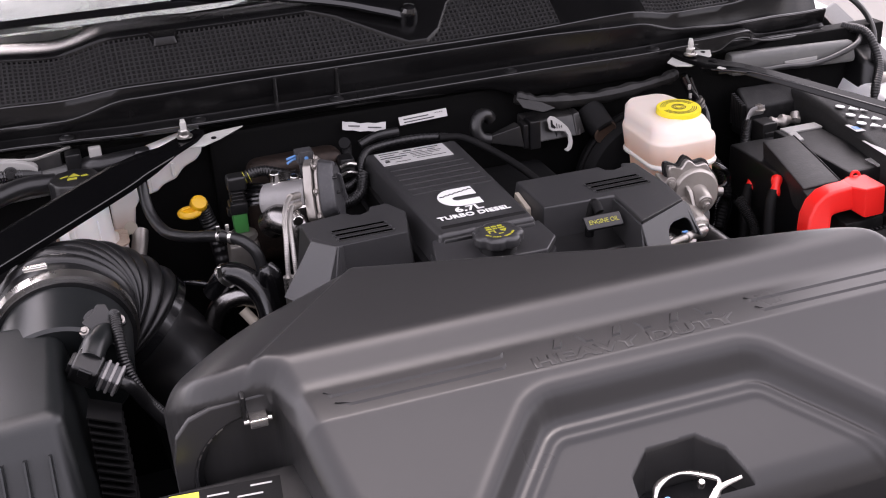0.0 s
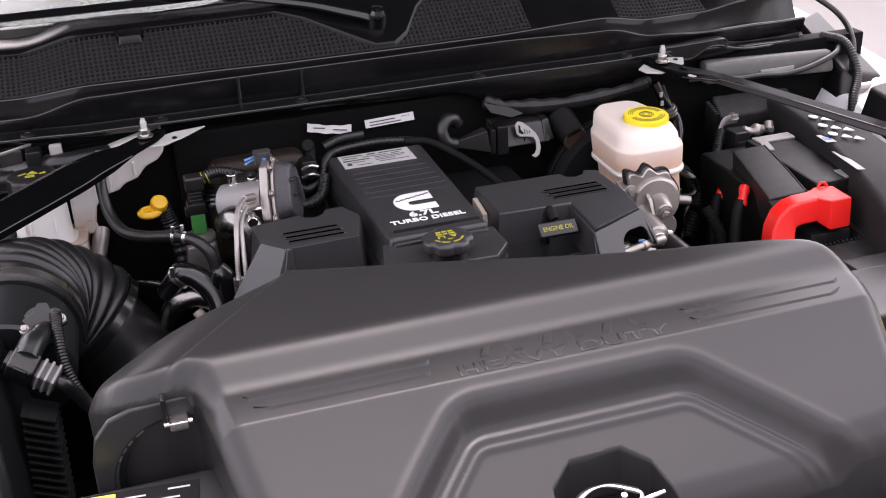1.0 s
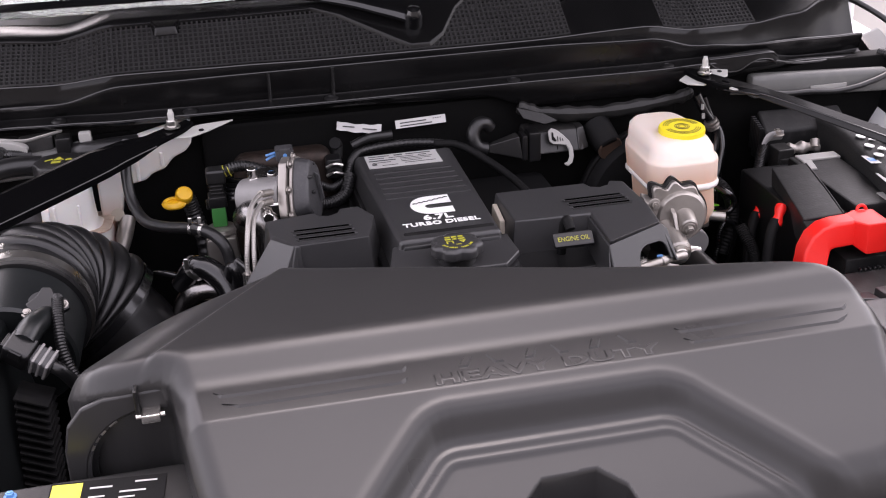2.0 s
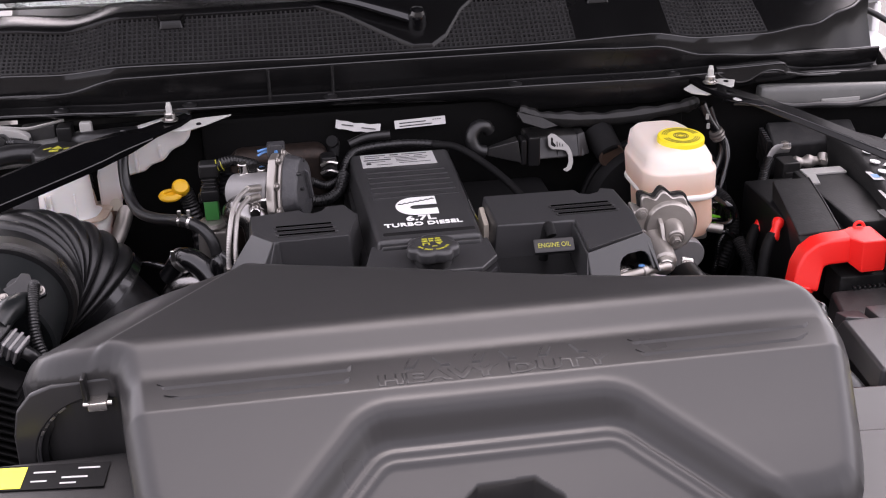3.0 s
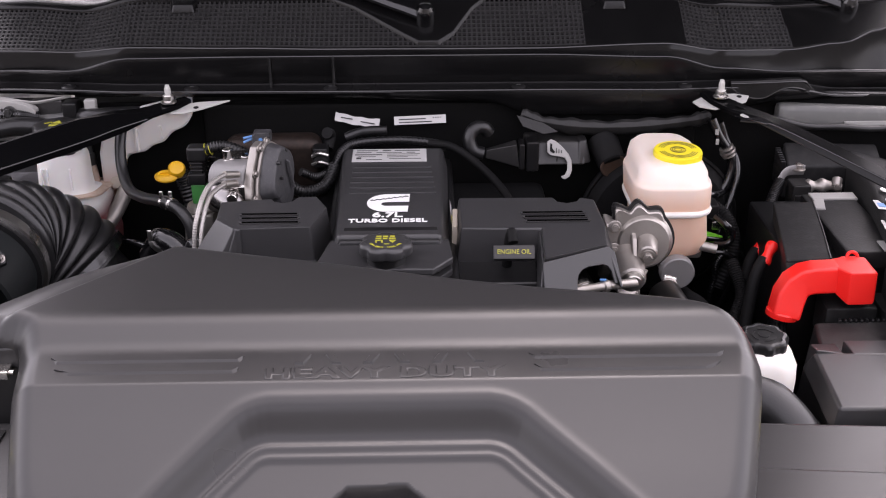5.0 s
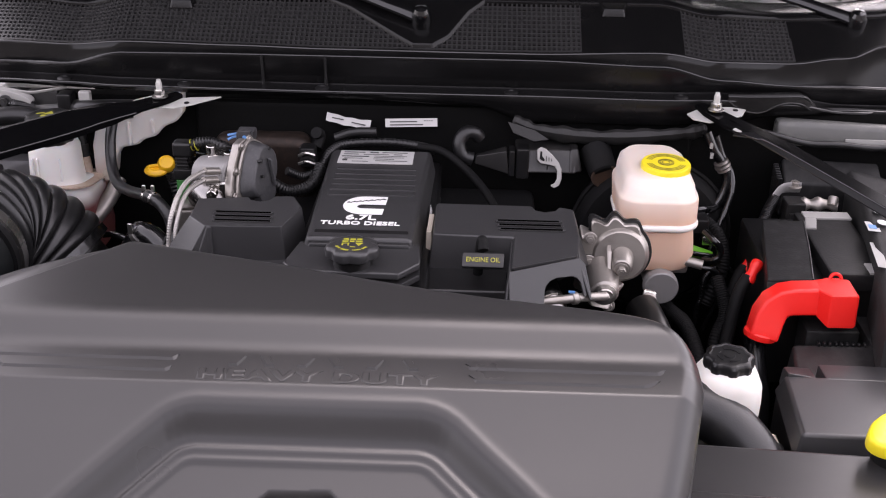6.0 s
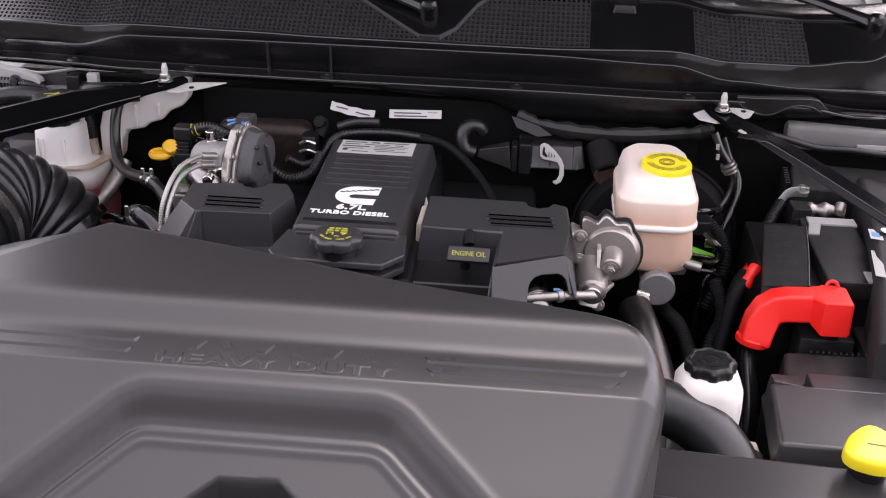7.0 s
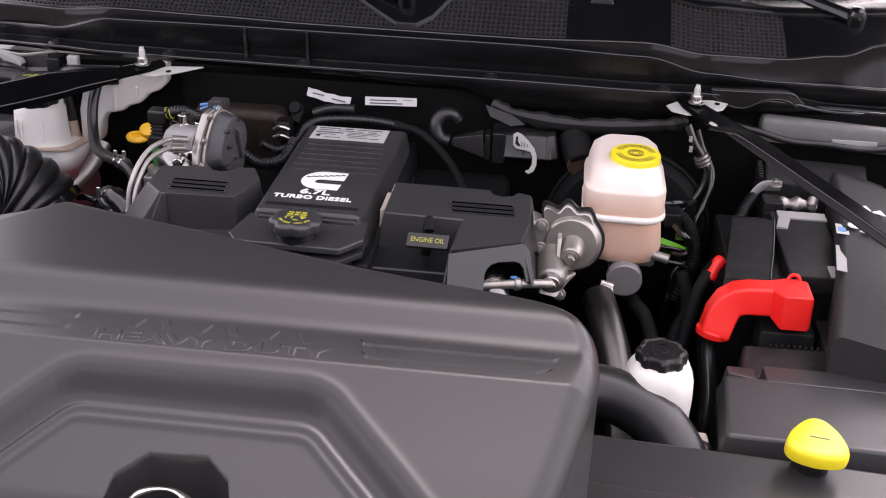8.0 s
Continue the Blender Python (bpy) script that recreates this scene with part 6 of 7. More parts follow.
hull(bm, [(0.482, -0.507, 1.06), (0.528, -0.507, 1.06), (0.528, -0.474, 1.06), (0.486, -0.474, 1.06)], [(0.487, -0.505, 1.094), (0.526, -0.505, 1.087), (0.526, -0.470, 1.083), (0.490, -0.470, 1.083)], 0.003)
hull(bm, [(0.534, -0.512, 1.06), (0.79, -0.512, 1.06), (0.79, -0.470, 1.06), (0.534, -0.470, 1.06)], [(0.536, -0.510, 1.0895), (0.785, -0.512, 1.087), (0.785, -0.468, 1.085), (0.536, -0.468, 1.087)], 0.003)
part("lid_ridge", bm, ENGINE_COVER, fuse_lid)

# power steering bottle, radiator hose and washer cap
ps = thing("steering_fluid_bottle", "white plastic steering fluid bottle with a black cap", "bottle", (0.395, -0.557, 1.0))
bm = B()
loft(bm, [rounded_loop(0.356, 0.434, -0.60, -0.515, 0.03, 1.0), rounded_loop(0.354, 0.437, -0.603, -0.512, 0.032, 1.09), rounded_loop(0.355, 0.436, -0.602, -0.513, 0.032, 1.112), rounded_loop(0.362, 0.430, -0.595, -0.52, 0.03, 1.126), rounded_loop(0.370, 0.42, -0.588, -0.528, 0.024, 1.131)])
bmesh.ops.translate(bm, verts=bm.verts, vec=(0.0, 0, 0.004))
part("body", bm, WHITE_PLASTIC, ps, sharp=70)
bm = B()
cm = pose(0.3945, -0.557, 1.133, 2, 0, 0) @ Matrix.Scale(0.93, 4)
lathe(bm, [(0.029, -0.004), (0.032, 0.0), (0.033, 0.003), (0.033, 0.013), (0.030, 0.017), (0.026, 0.018), (0.025, 0.0165), (0.018, 0.0165)], cm, 80, lambda a: 1 + 0.045 * math.tanh(3 * math.cos(8 * a)))
ps_cap = part("cap", bm, BLACK, ps, "black scalloped screw cap")
bm = B()
for a0 in (20, 140, 260):
    arc = [(0.017 * math.cos(radians(a0 + k)), 0.017 * math.sin(radians(a0 + k))) for k in range(0, 91, 10)]
    prism(bm, arc + [(x * 0.8, y * 0.8) for x, y in arc[::-1]], 0.0012, cm @ Matrix.Translation((0, 0, 0.0165)))
lathe(bm, [(0.008, 0), (0.0075, 0.0015)], cm @ Matrix.Translation((0, 0, 0.0165)), 20)
part("cap_relief", bm, BLACK, ps_cap)
foot = thing("tan_bracket", "tan bracket with a dark rubber bush", "bracket", (0.45, -0.62, 1.04))
bm = B()
hull(bm, [(0.425, -0.655, 1.02), (0.468, -0.655, 1.02), (0.462, -0.575, 1.02), (0.432, -0.575, 1.02)], [(0.428, -0.65, 1.045), (0.465, -0.65, 1.045), (0.46, -0.58, 1.05), (0.434, -0.58, 1.05)], 0.004)
part("plate", bm, TANFOAM, foot)
bm = B()
lathe(bm, [(0.014, 0), (0.014, 0.006), (0.010, 0.009), (0.004, 0.009)], Matrix.Translation((0.448, -0.615, 1.046)), 24)
part("bush", bm, RUBBER, foot)
hose = thing("radiator_hose", "thick black rubber radiator hose", "hose", (0.37, -0.6, 1.05))
bm = B()
tube(bm, [(0.25, -0.60, 1.095), (0.32, -0.58, 1.095), (0.385, -0.60, 1.078), (0.425, -0.645, 1.045), (0.435, -0.70, 1.0), (0.435, -0.75, 0.95)], 0.034, 24, 40)
part("tube", bm, RUBBER, hose)
washer = thing("washer_cap", "yellow three-sided washer filler cap", "cap", (0.563, -0.69, 1.11))
bm = B()
m = pose(0.561, -0.694, 1.117, 8, 2, 0) @ Matrix.Scale(0.86, 4)
lathe(bm, [(0.034, -0.004), (0.0385, 0.0), (0.039, 0.006), (0.0385, 0.014), (0.036, 0.019), (0.032, 0.0215), (0.012, 0.0225)], m, 72, lambda a: 1 + 0.105 * math.cos(3 * (a - radians(84))) + 0.018 * math.cos(6 * (a - radians(84))))
part("cap", bm, YELLOW, washer)
bm = B()
prism(bm, [(-0.012, -0.0012), (0.013, -0.0035), (0.013, -0.001), (-0.012, 0.0015)], 0.0008, m @ Matrix.Translation((0, 0, 0.0222)))
part("slit", bm, INK, washer, "dark printed slit")
bm = B()
lathe(bm, [(0.024, -0.07), (0.024, 0.0)], m, 24)
part("filler_neck", bm, BLACK, washer)

# thin loom along the pale panel on this side, and its clips
cable([(0.50, 0.03, 1.248), (0.56, 0.022, 1.240), (0.62, 0.020, 1.226), (0.68, 0.024, 1.223), (0.74, 0.026, 1.218), (0.80, 0.032, 1.224), (0.86, 0.045, 1.24), (0.90, 0.10, 1.25)], 0.0055, "thin black loom along the scuttle panel", RUBBER, False)
cable([(0.86, 0.10, 1.26), (0.89, 0.06, 1.25), (0.895, 0.02, 1.20), (0.87, -0.01, 1.16), (0.86, -0.03, 1.10)], 0.009)
cable([(0.80, 0.22, 1.36), (0.87, 0.20, 1.33), (0.92, 0.14, 1.29), (0.92, 0.08, 1.25), (0.89, 0.03, 1.2)], 0.006, ripple=False)
fitting = thing("brass_fitting", "pale metal pipe fitting on the wing panel", "fitting", (0.93, 0.02, 1.16))
bm = B()
cyl(bm, (0.895, 0.02, 1.165), (0.925, 0.01, 1.170), 0.013, seg=18, edge=0.002)
cyl(bm, (0.922, 0.011, 1.1695), (0.94, 0.006, 1.172), 0.009, seg=6)
part("fitting", bm, CAST, fitting)


# ---- left of the engine: intake, tanks, hoses ----
airbox = thing("air_filter_box", "black plastic air filter box with ribbed sides", "air filter box", (-0.76, -0.6, 1.0))
bm = B()
hull(bm, [(-0.86, -0.80, 0.95), (-0.66, -0.80, 0.95), (-0.645, -0.40, 0.95), (-0.86, -0.40, 0.95)], [(-0.85, -0.635, 1.205), (-0.690, -0.615, 1.205), (-0.684, -0.395, 1.212), (-0.85, -0.385, 1.212)], 0.018, 4)
part("body", bm, AIRBOX, airbox)
for x in (-0.785, -0.760, -0.735, -0.708):
    bm = B()
    hull(bm, [(x - 0.0022, -0.751, 1.02), (x + 0.0022, -0.751, 1.02), (x + 0.0022, -0.651, 1.175), (x - 0.0022, -0.651, 1.175)],
         [(x - 0.0014, -0.764, 1.026), (x + 0.0014, -0.764, 1.026), (x + 0.0014, -0.664, 1.181), (x - 0.0014, -0.664, 1.181)], 0.0008, 2)
    part("rib", bm, AIRBOX, airbox)
bm = B()
cyl(bm, (-0.69, -0.425, 1.133), (-0.683, -0.335, 1.150), 0.087, seg=48, edge=0.004)
part("outlet", bm, AIRBOX, airbox)
for k in range(17):
    z = 1.000 + 0.0085 * k
    y = -0.620 + 0.004 * k
    bm = B()
    hull(bm, [(-0.668, y, z + 0.014), (-0.630, y, z - 0.004), (-0.626, y + 0.05, z - 0.008), (-0.664, y + 0.05, z + 0.010)], [(-0.668, y, z + 0.0165), (-0.630, y, z - 0.0015), (-0.626, y + 0.05, z - 0.0055), (-0.664, y + 0.05, z + 0.0125)])
    part("side_fin", bm, DARK, airbox)

bellows = thing("intake_bellows", "ribbed black rubber intake bellows with metal clamps", "intake hose", (-0.64, -0.25, 1.05))
bm = B()
axis = [(-0.684, -0.345, 1.146), (-0.684, -0.300, 1.150), (-0.674, -0.255, 1.146), (-0.648, -0.222, 1.128), (-0.614, -0.208, 1.098), (-0.584, -0.208, 1.062)]


def ringed(t):
    if t < 0.22 or t > 0.92:
        return 0.0935
    u = (t - 0.22) / 0.70
    return 0.0905 + 0.0095 * abs(math.sin(math.pi * 8 * u)) ** 0.55


tube(bm, axis, ringed, 64, 240)
part("bellows", bm, RUBBER, bellows, sharp=70)
pts = spline(axis, 100)
for k, w in ((9, 0.009), (95, 0.007)):
    bm = B()
    lathe(bm, [(0.0955, -w), (0.0985, -w), (0.0985, w), (0.0955, w)], frame_to(pts[k], pts[k + 1] - pts[k - 1]), 56)
    part("clamp", bm, STEEL if k < 50 else GLOSS, bellows, "flat metal hose clamp")
bm = B()
box(bm, (-0.012, -0.006, 0), (0.02, 0.006, 0.006), 0.002, frame_to((-0.70, -0.32, 1.249), (0, 0.1, 1)))
part("clamp_screw", bm, STEEL, bellows)
pipe = thing("turbo_inlet_pipe", "dark inlet pipe below the bellows", "pipe", (-0.5, -0.22, 1.0))
bm = B()
tube(bm, [(-0.590, -0.210, 1.068), (-0.555, -0.215, 1.02), (-0.52, -0.24, 0.96), (-0.50, -0.28, 0.86)], 0.08, 32, 20)
part("pipe", bm, BLACK, pipe)

sensor = thing("air_flow_sensor", "grey air flow sensor with plug and ribbed cable", "sensor", (-0.63, -0.42, 1.18))
plate_at = frame_to((-0.636, -0.424, 1.206), (0.05, -0.62, 0.78))
bm = B()
prism(bm, [(-0.028, -0.008), (-0.020, 0.004), (-0.006, 0.012), (0.002, 0.024), (0.014, 0.022), (0.018, 0.008), (0.032, 0.002), (0.034, -0.012), (0.020, -0.018), (0.004, -0.012), (-0.010, -0.022), (-0.024, -0.020)], 0.009, plate_at, 0.003, 2)
lathe(bm, [(0.020, -0.03), (0.020, 0.004)], plate_at, 28)
part("body", bm, BLACK, sensor)
for u, v in ((-0.020, -0.010), (0.026, -0.006)):
    bolt("sensor_screw", plate_at @ Vector((u, v, 0.009)), plate_at.to_3x3() @ Vector((0, 0, 1)), 0.0045, sensor, CAST)
bm = B()
tube(bm, [(-0.630, -0.432, 1.192), (-0.636, -0.455, 1.202), (-0.645, -0.482, 1.205), (-0.654, -0.505, 1.198)], lambda u: 0.0165 + 0.002 * u, 20, 18, flat=0.9)
part("neck", bm, AIRBOX, sensor)
plug_at = pose(-0.654, -0.510, 1.190, 20, 30, -18)
bm = B()
box(bm, (-0.022, -0.017, -0.017), (0.012, 0.017, 0.016), 0.005, plug_at, 3)
box(bm, (-0.027, -0.011, -0.010), (-0.018, 0.011, 0.010), 0.003, plug_at, 2)
box(bm, (-0.012, -0.0195, 0.004), (0.004, -0.015, 0.019), 0.002, plug_at, 2)
part("plug", bm, BLACK, sensor)
bm = B()
box(bm, (0.012, -0.014, -0.013), (0.040, 0.014, 0.013), 0.004, plug_at, 3)
lock = part("lock", bm, GREYMETAL, sensor, "grey locking collar")
for x in (0.016, 0.025, 0.034):
    bm = B()
    box(bm, (x, -0.0155, -0.0145), (x + 0.004, 0.0155, 0.0145), 0.0015, plug_at, 2)
    part("lock_rib", bm, PLUGMETAL, lock)
bm = B()
tube(bm, [(-0.617, -0.424, 1.212), (-0.614, -0.440, 1.220), (-0.614, -0.462, 1.204), (-0.612, -0.486, 1.172), (-0.600, -0.502, 1.136), (-0.582, -0.506, 1.106), (-0.565, -0.50, 1.075)], 0.0072, 12, ripple=(0.0005, 60))
part("cable", bm, RUBBER, sensor)
bm = B()
tube(bm, [plug_at @ Vector((0.036, 0, 0)), plug_at @ Vector((0.052, 0, -0.001)), (-0.598, -0.508, 1.128), (-0.580, -0.508, 1.096), (-0.56, -0.50, 1.06)], 0.0085, 12, 24)
part("tail", bm, RUBBER, sensor)

# coolant bottle and the milky duct behind it
coolant = thing("coolant_bottle", "milky coolant bottle with reddish coolant and a black cap", "bottle", (-0.64, -0.02, 1.03))
bm = B()
loft(bm, [rounded_loop(-0.672, -0.575, -0.055, 0.06, 0.03, 1.02), rounded_loop(-0.686, -0.572, -0.070, 0.066, 0.036, 1.05), rounded_loop(-0.687, -0.580, -0.074, 0.062, 0.036, 1.125, -0.16), rounded_loop(-0.685, -0.584, -0.074, 0.058, 0.036, 1.136, -0.16),
          rounded_loop(-0.682, -0.596, -0.072, 0.016, 0.034, 1.147, -0.10), rounded_loop(-0.681, -0.597, -0.071, 0.013, 0.034, 1.165), rounded_loop(-0.679, -0.598, -0.069, 0.012, 0.034, 1.206), rounded_loop(-0.676, -0.601, -0.066, 0.010, 0.032, 1.212),
          rounded_loop(-0.676, -0.601, -0.066, 0.010, 0.032, 1.216), rounded_loop(-0.668, -0.609, -0.058, 0.004, 0.028, 1.220), rounded_loop(-0.664, -0.612, -0.055, 0.0, 0.025, 1.229)])
part("body", bm, COOLANT, coolant, sharp=70)
bm = B()
loft(bm, [rounded_loop(-0.687, -0.581, -0.077, 0.064, 0.036, 1.1345, -0.16), rounded_loop(-0.691, -0.576, -0.081, 0.070, 0.036, 1.136, -0.16), rounded_loop(-0.691, -0.576, -0.081, 0.070, 0.036, 1.139, -0.16), rounded_loop(-0.687, -0.581, -0.077, 0.064, 0.036, 1.1405, -0.16)])
part("seam_flange", bm, DIRTY_MILKY, coolant, "dirt-browned welded seam flange", sharp=60)
bm = B()
loft(bm, [rounded_loop(-0.82, -0.700, 0.03, 0.08, 0.02, 1.03), rounded_loop(-0.80, -0.690, 0.03, 0.08, 0.02, 1.12), rounded_loop(-0.78, -0.695, 0.04, 0.075, 0.015, 1.150)])
part("side_tank", bm, SIDE_TANK, coolant, "milky plastic side tank", sharp=70)
for x in (-0.664, -0.655, -0.618):
    bm = B()
    box(bm, (x - 0.0014, -0.0718, 1.158), (x + 0.0014, -0.066, 1.197), 0.0010, None, 2)
    part("moulded_rib", bm, MILKY, coolant)
bars("level_mark", [(-0.007, -0.0012, 0.008, 0.0012)], pose(-0.614, -0.0755, 1.134, 90, 6, 12), BLUE, coolant, "thin blue level mark")
bm = B()
cm = pose(-0.639, -0.032, 1.231, 0, 0, 0)
lathe(bm, [(0.028, -0.018), (0.034, -0.014), (0.036, -0.004), (0.040, 0.0), (0.040, 0.026), (0.037, 0.030), (0.03, 0.031)], cm, 72, lambda a: 1 + 0.03 * math.tanh(3 * math.cos(8 * a)))
coolant_cap = part("cap", bm, BLACK, coolant, "black screw cap")
bm = B()
for shape in ([(-0.012, 0.002), (0.010, 0.002), (-0.001, 0.020)], [(-0.026, 0.0), (-0.012, 0.008), (-0.013, 0.012), (-0.028, 0.004)], [(0.013, -0.004), (0.026, -0.002), (0.022, 0.006), (0.012, 0.002)], [(-0.014, -0.014), (0.004, -0.014), (0.004, -0.004), (-0.014, -0.004)]):
    prism(bm, [(x * 0.8, y * 0.8) for x, y in shape], 0.0006, cm @ Matrix.Translation((0, 0, 0.031)))
part("print", bm, DULL_YELLOW, coolant_cap, "yellow warning print")
bm = B()
tube(bm, [(-0.628, 0.056, 1.245), (-0.626, 0.054, 1.225), (-0.622, 0.050, 1.200), (-0.616, 0.045, 1.160)], 0.0105, 14, 20)
overflow = part("overflow_hose", bm, RUBBER, coolant)
bm = B()
lathe(bm, [(0.0108, -0.006), (0.0128, -0.006), (0.0128, 0.006), (0.0108, 0.006)], frame_to((-0.6185, 0.0468, 1.176), (0.14, -0.11, -1)), 20)
part("hose_clamp", bm, BLACK, overflow)
bm = B()
tube(bm, [(-0.616, 0.045, 1.161), (-0.611, 0.040, 1.135), (-0.607, 0.036, 1.115)], 0.008, 14, 12)
part("nipple", bm, DIRTY_MILKY, coolant, "dirt-browned hose nipple")

duct = thing("milky_duct", "milky translucent plastic filler duct", "filler duct", (-0.53, 0.04, 1.15))
bm = B()
shape = [(-0.432, 1.284), (-0.434, 1.245), (-0.445, 1.232), (-0.468, 1.222), (-0.482, 1.205), (-0.505, 1.198), (-0.515, 1.188), (-0.545, 1.182), (-0.556, 1.165), (-0.562, 1.13), (-0.576, 1.118), (-0.578, 1.095), (-0.597, 1.10), (-0.596, 1.185), (-0.583, 1.235), (-0.52, 1.262)]
prism(bm, shape, 0.035, Matrix(((1, 0, 0, 0), (0, 0, 1, 0.030), (0, 1, 0, 0), (0, 0, 0, 1))), 0.006, 3)
part("shell", bm, DUCT, duct)
for x, z0, z1 in ((-0.527, 1.19, 1.232), (-0.486, 1.212, 1.236)):
    bm = B()
    box(bm, (x - 0.003, 0.024, z0), (x + 0.003, 0.034, z1), 0.002)
    part("rib", bm, DUCT, duct)
bm = B()
lathe(bm, [(0.010, 0), (0.011, 0.006), (0.006, 0.007)], frame_to((-0.570, 0.028, 1.135), (0, -1, 0.2)), 20)
part("grommet", bm, TANFOAM, duct)

pole = thing("metal_pipe", "bare aluminium pipe beside the coolant bottle", "pipe", (-0.55, 0.0, 1.05))
bm = B()
tube(bm, [(-0.556, 0.03, 1.125), (-0.560, 0.015, 1.112), (-0.570, -0.015, 1.093), (-0.590, -0.055, 1.070), (-0.62, -0.10, 1.035)], 0.0135, 20, 24)
part("pipe", bm, CAST, pole)
hose2 = thing("heater_hose", "black rubber heater hose with spring clamps", "hose", (-0.5, -0.1, 1.15))
bm = B()
tube(bm, [(-0.534, 0.004, 1.270), (-0.538, -0.008, 1.255), (-0.541, -0.03, 1.225), (-0.537, -0.052, 1.188), (-0.520, -0.085, 1.166), (-0.49, -0.12, 1.166), (-0.455, -0.162, 1.178), (-0.432, -0.19, 1.184), (-0.410, -0.21, 1.178), (-0.396, -0.222, 1.155), (-0.392, -0.228, 1.10)], 0.0090, 16, 70)
part("tube", bm, RUBBER, hose2)
for p, d in (((-0.443, -0.176, 1.181), (0.7, -0.6, 0.2)), ((-0.428, -0.192, 1.183), (0.7, -0.6, 0.1))):
    bm = B()
    lathe(bm, [(0.0091, -0.003), (0.0108, -0.003), (0.0108, 0.003), (0.0091, 0.003)], frame_to(p, d), 20)
    part("clamp", bm, STEEL, hose2)
for dx in (-0.004, 0.010):
    bm = B()
    box(bm, (-0.4455 + dx, -0.182, 1.187), (-0.4395 + dx, -0.178, 1.2015), 0.0012, None, 1)
    part("clamp_ear", bm, STEEL, hose2)
elbow = thing("coolant_elbow", "black metal coolant pipe elbow with a clamp", "pipe", (-0.42, -0.23, 1.1))
bm = B()
tube(bm, [(-0.47, -0.20, 1.10), (-0.445, -0.215, 1.135), (-0.42, -0.228, 1.128), (-0.40, -0.245, 1.10), (-0.395, -0.27, 1.05), (-0.395, -0.29, 0.98)], 0.018, 18, 30)
tube(bm, [(-0.40, -0.235, 1.10), (-0.385, -0.245, 1.14), (-0.38, -0.25, 1.05), (-0.385, -0.28, 0.95)], 0.015, 14, 20)
part("elbow", bm, GLOSS, elbow)
bm = B()
lathe(bm, [(0.0185, -0.004), (0.0205, -0.004), (0.0205, 0.004), (0.0185, 0.004)], frame_to((-0.447, -0.214, 1.133), (0.6, -0.3, 0.6)), 20)
box(bm, (-0.462, -0.232, 1.140), (-0.455, -0.228, 1.158), 0.001, None, 1)
part("clamp", bm, STEEL, elbow)

dip = thing("transmission_dipstick", "orange yellow dipstick pull with a ring", "dipstick", (-0.46, 0.0, 1.1))
bm = B()
lathe(bm, [(0.012, -0.008), (0.0145, -0.004), (0.0145, 0.006), (0.012, 0.010), (0.006, 0.011)], frame_to((-0.457, -0.010, 1.170), (0.15, -0.65, 0.75)), 28)
part("cap", bm, ORANGE, dip)
bm = B()
ring = [(-0.474 + 0.015 * math.cos(a), -0.018 + 0.008 * math.sin(a), 1.163 + 0.0035 * math.sin(a)) for a in [2 * math.pi * k / 20 for k in range(21)]]
tube(bm, ring, 0.0040, 8, 60, flat=1.5)
part("pull_ring", bm, ORANGE, dip)
bm = B()
lathe(bm, [(0.014, -0.0012), (0.014, 0.0012)], pose(-0.474, -0.018, 1.163, 24, 0, 0) @ Matrix.Diagonal((1, 0.6, 1, 1)), 28)
part("pull_tab", bm, ORANGE, dip)
bm = B()
tube(bm, [(-0.452, -0.002, 1.162), (-0.445, -0.002, 1.135), (-0.435, -0.01, 1.09), (-0.43, -0.03, 1.0)], 0.013, 12, ripple=(0.001, 16))
part("tube", bm, RUBBER, dip)

plug = thing("fuel_sensor", "black and green connector standing on a pipe", "connector", (-0.40, -0.10, 1.13))
bm = B()
box(bm, (-0.414, -0.112, 1.150), (-0.391, -0.089, 1.184), 0.003)
part("green_body", bm, GREEN, plug, "green plastic body")
bm = B()
box(bm, (-0.417, -0.115, 1.184), (-0.388, -0.086, 1.203), 0.003)
box(bm, (-0.421, -0.108, 1.180), (-0.414, -0.096, 1.195), 0.002)
box(bm, (-0.412, -0.110, 1.200), (-0.393, -0.091, 1.224), 0.003)
for z in (1.206, 1.212, 1.218):
    box(bm, (-0.4135, -0.1115, z), (-0.3915, -0.0895, z + 0.003), 0.001)
box(bm, (-0.416, -0.114, 1.222), (-0.386, -0.088, 1.247), 0.005, None, 3)
part("boot", bm, BLACK, plug)
bm = B()
tube(bm, [(-0.392, -0.101, 1.237), (-0.375, -0.098, 1.243), (-0.355, -0.095, 1.243), (-0.33, -0.10, 1.236), (-0.305, -0.11, 1.226)], 0.0085, 12, ripple=(0.0007, 18))
part("sleeve", bm, RUBBER, plug)
bm = B()
for x in (-0.386, -0.379):
    lathe(bm, [(0.0096, -0.0005), (0.0099, -0.0005), (0.0099, 0.0005), (0.0096, 0.0005)], frame_to((x, -0.100, 1.240), (1, 0, 0.3)), 20)
part("yellow_ring", bm, DULL_YELLOW, plug, "thin worn yellow ring")
bm = B()
lathe(bm, [(0.022, 0), (0.024, 0.004), (0.022, 0.010), (0.014, 0.013)], Matrix.Translation((-0.402, -0.102, 1.137)), 24)
hull(bm, [(-0.43, -0.13, 1.05), (-0.375, -0.13, 1.05), (-0.375, -0.08, 1.05), (-0.43, -0.08, 1.05)], [(-0.428, -0.126, 1.137), (-0.380, -0.126, 1.137), (-0.380, -0.085, 1.137), (-0.428, -0.085, 1.137)], 0.006)
part("base_ring", bm, CAST, plug)

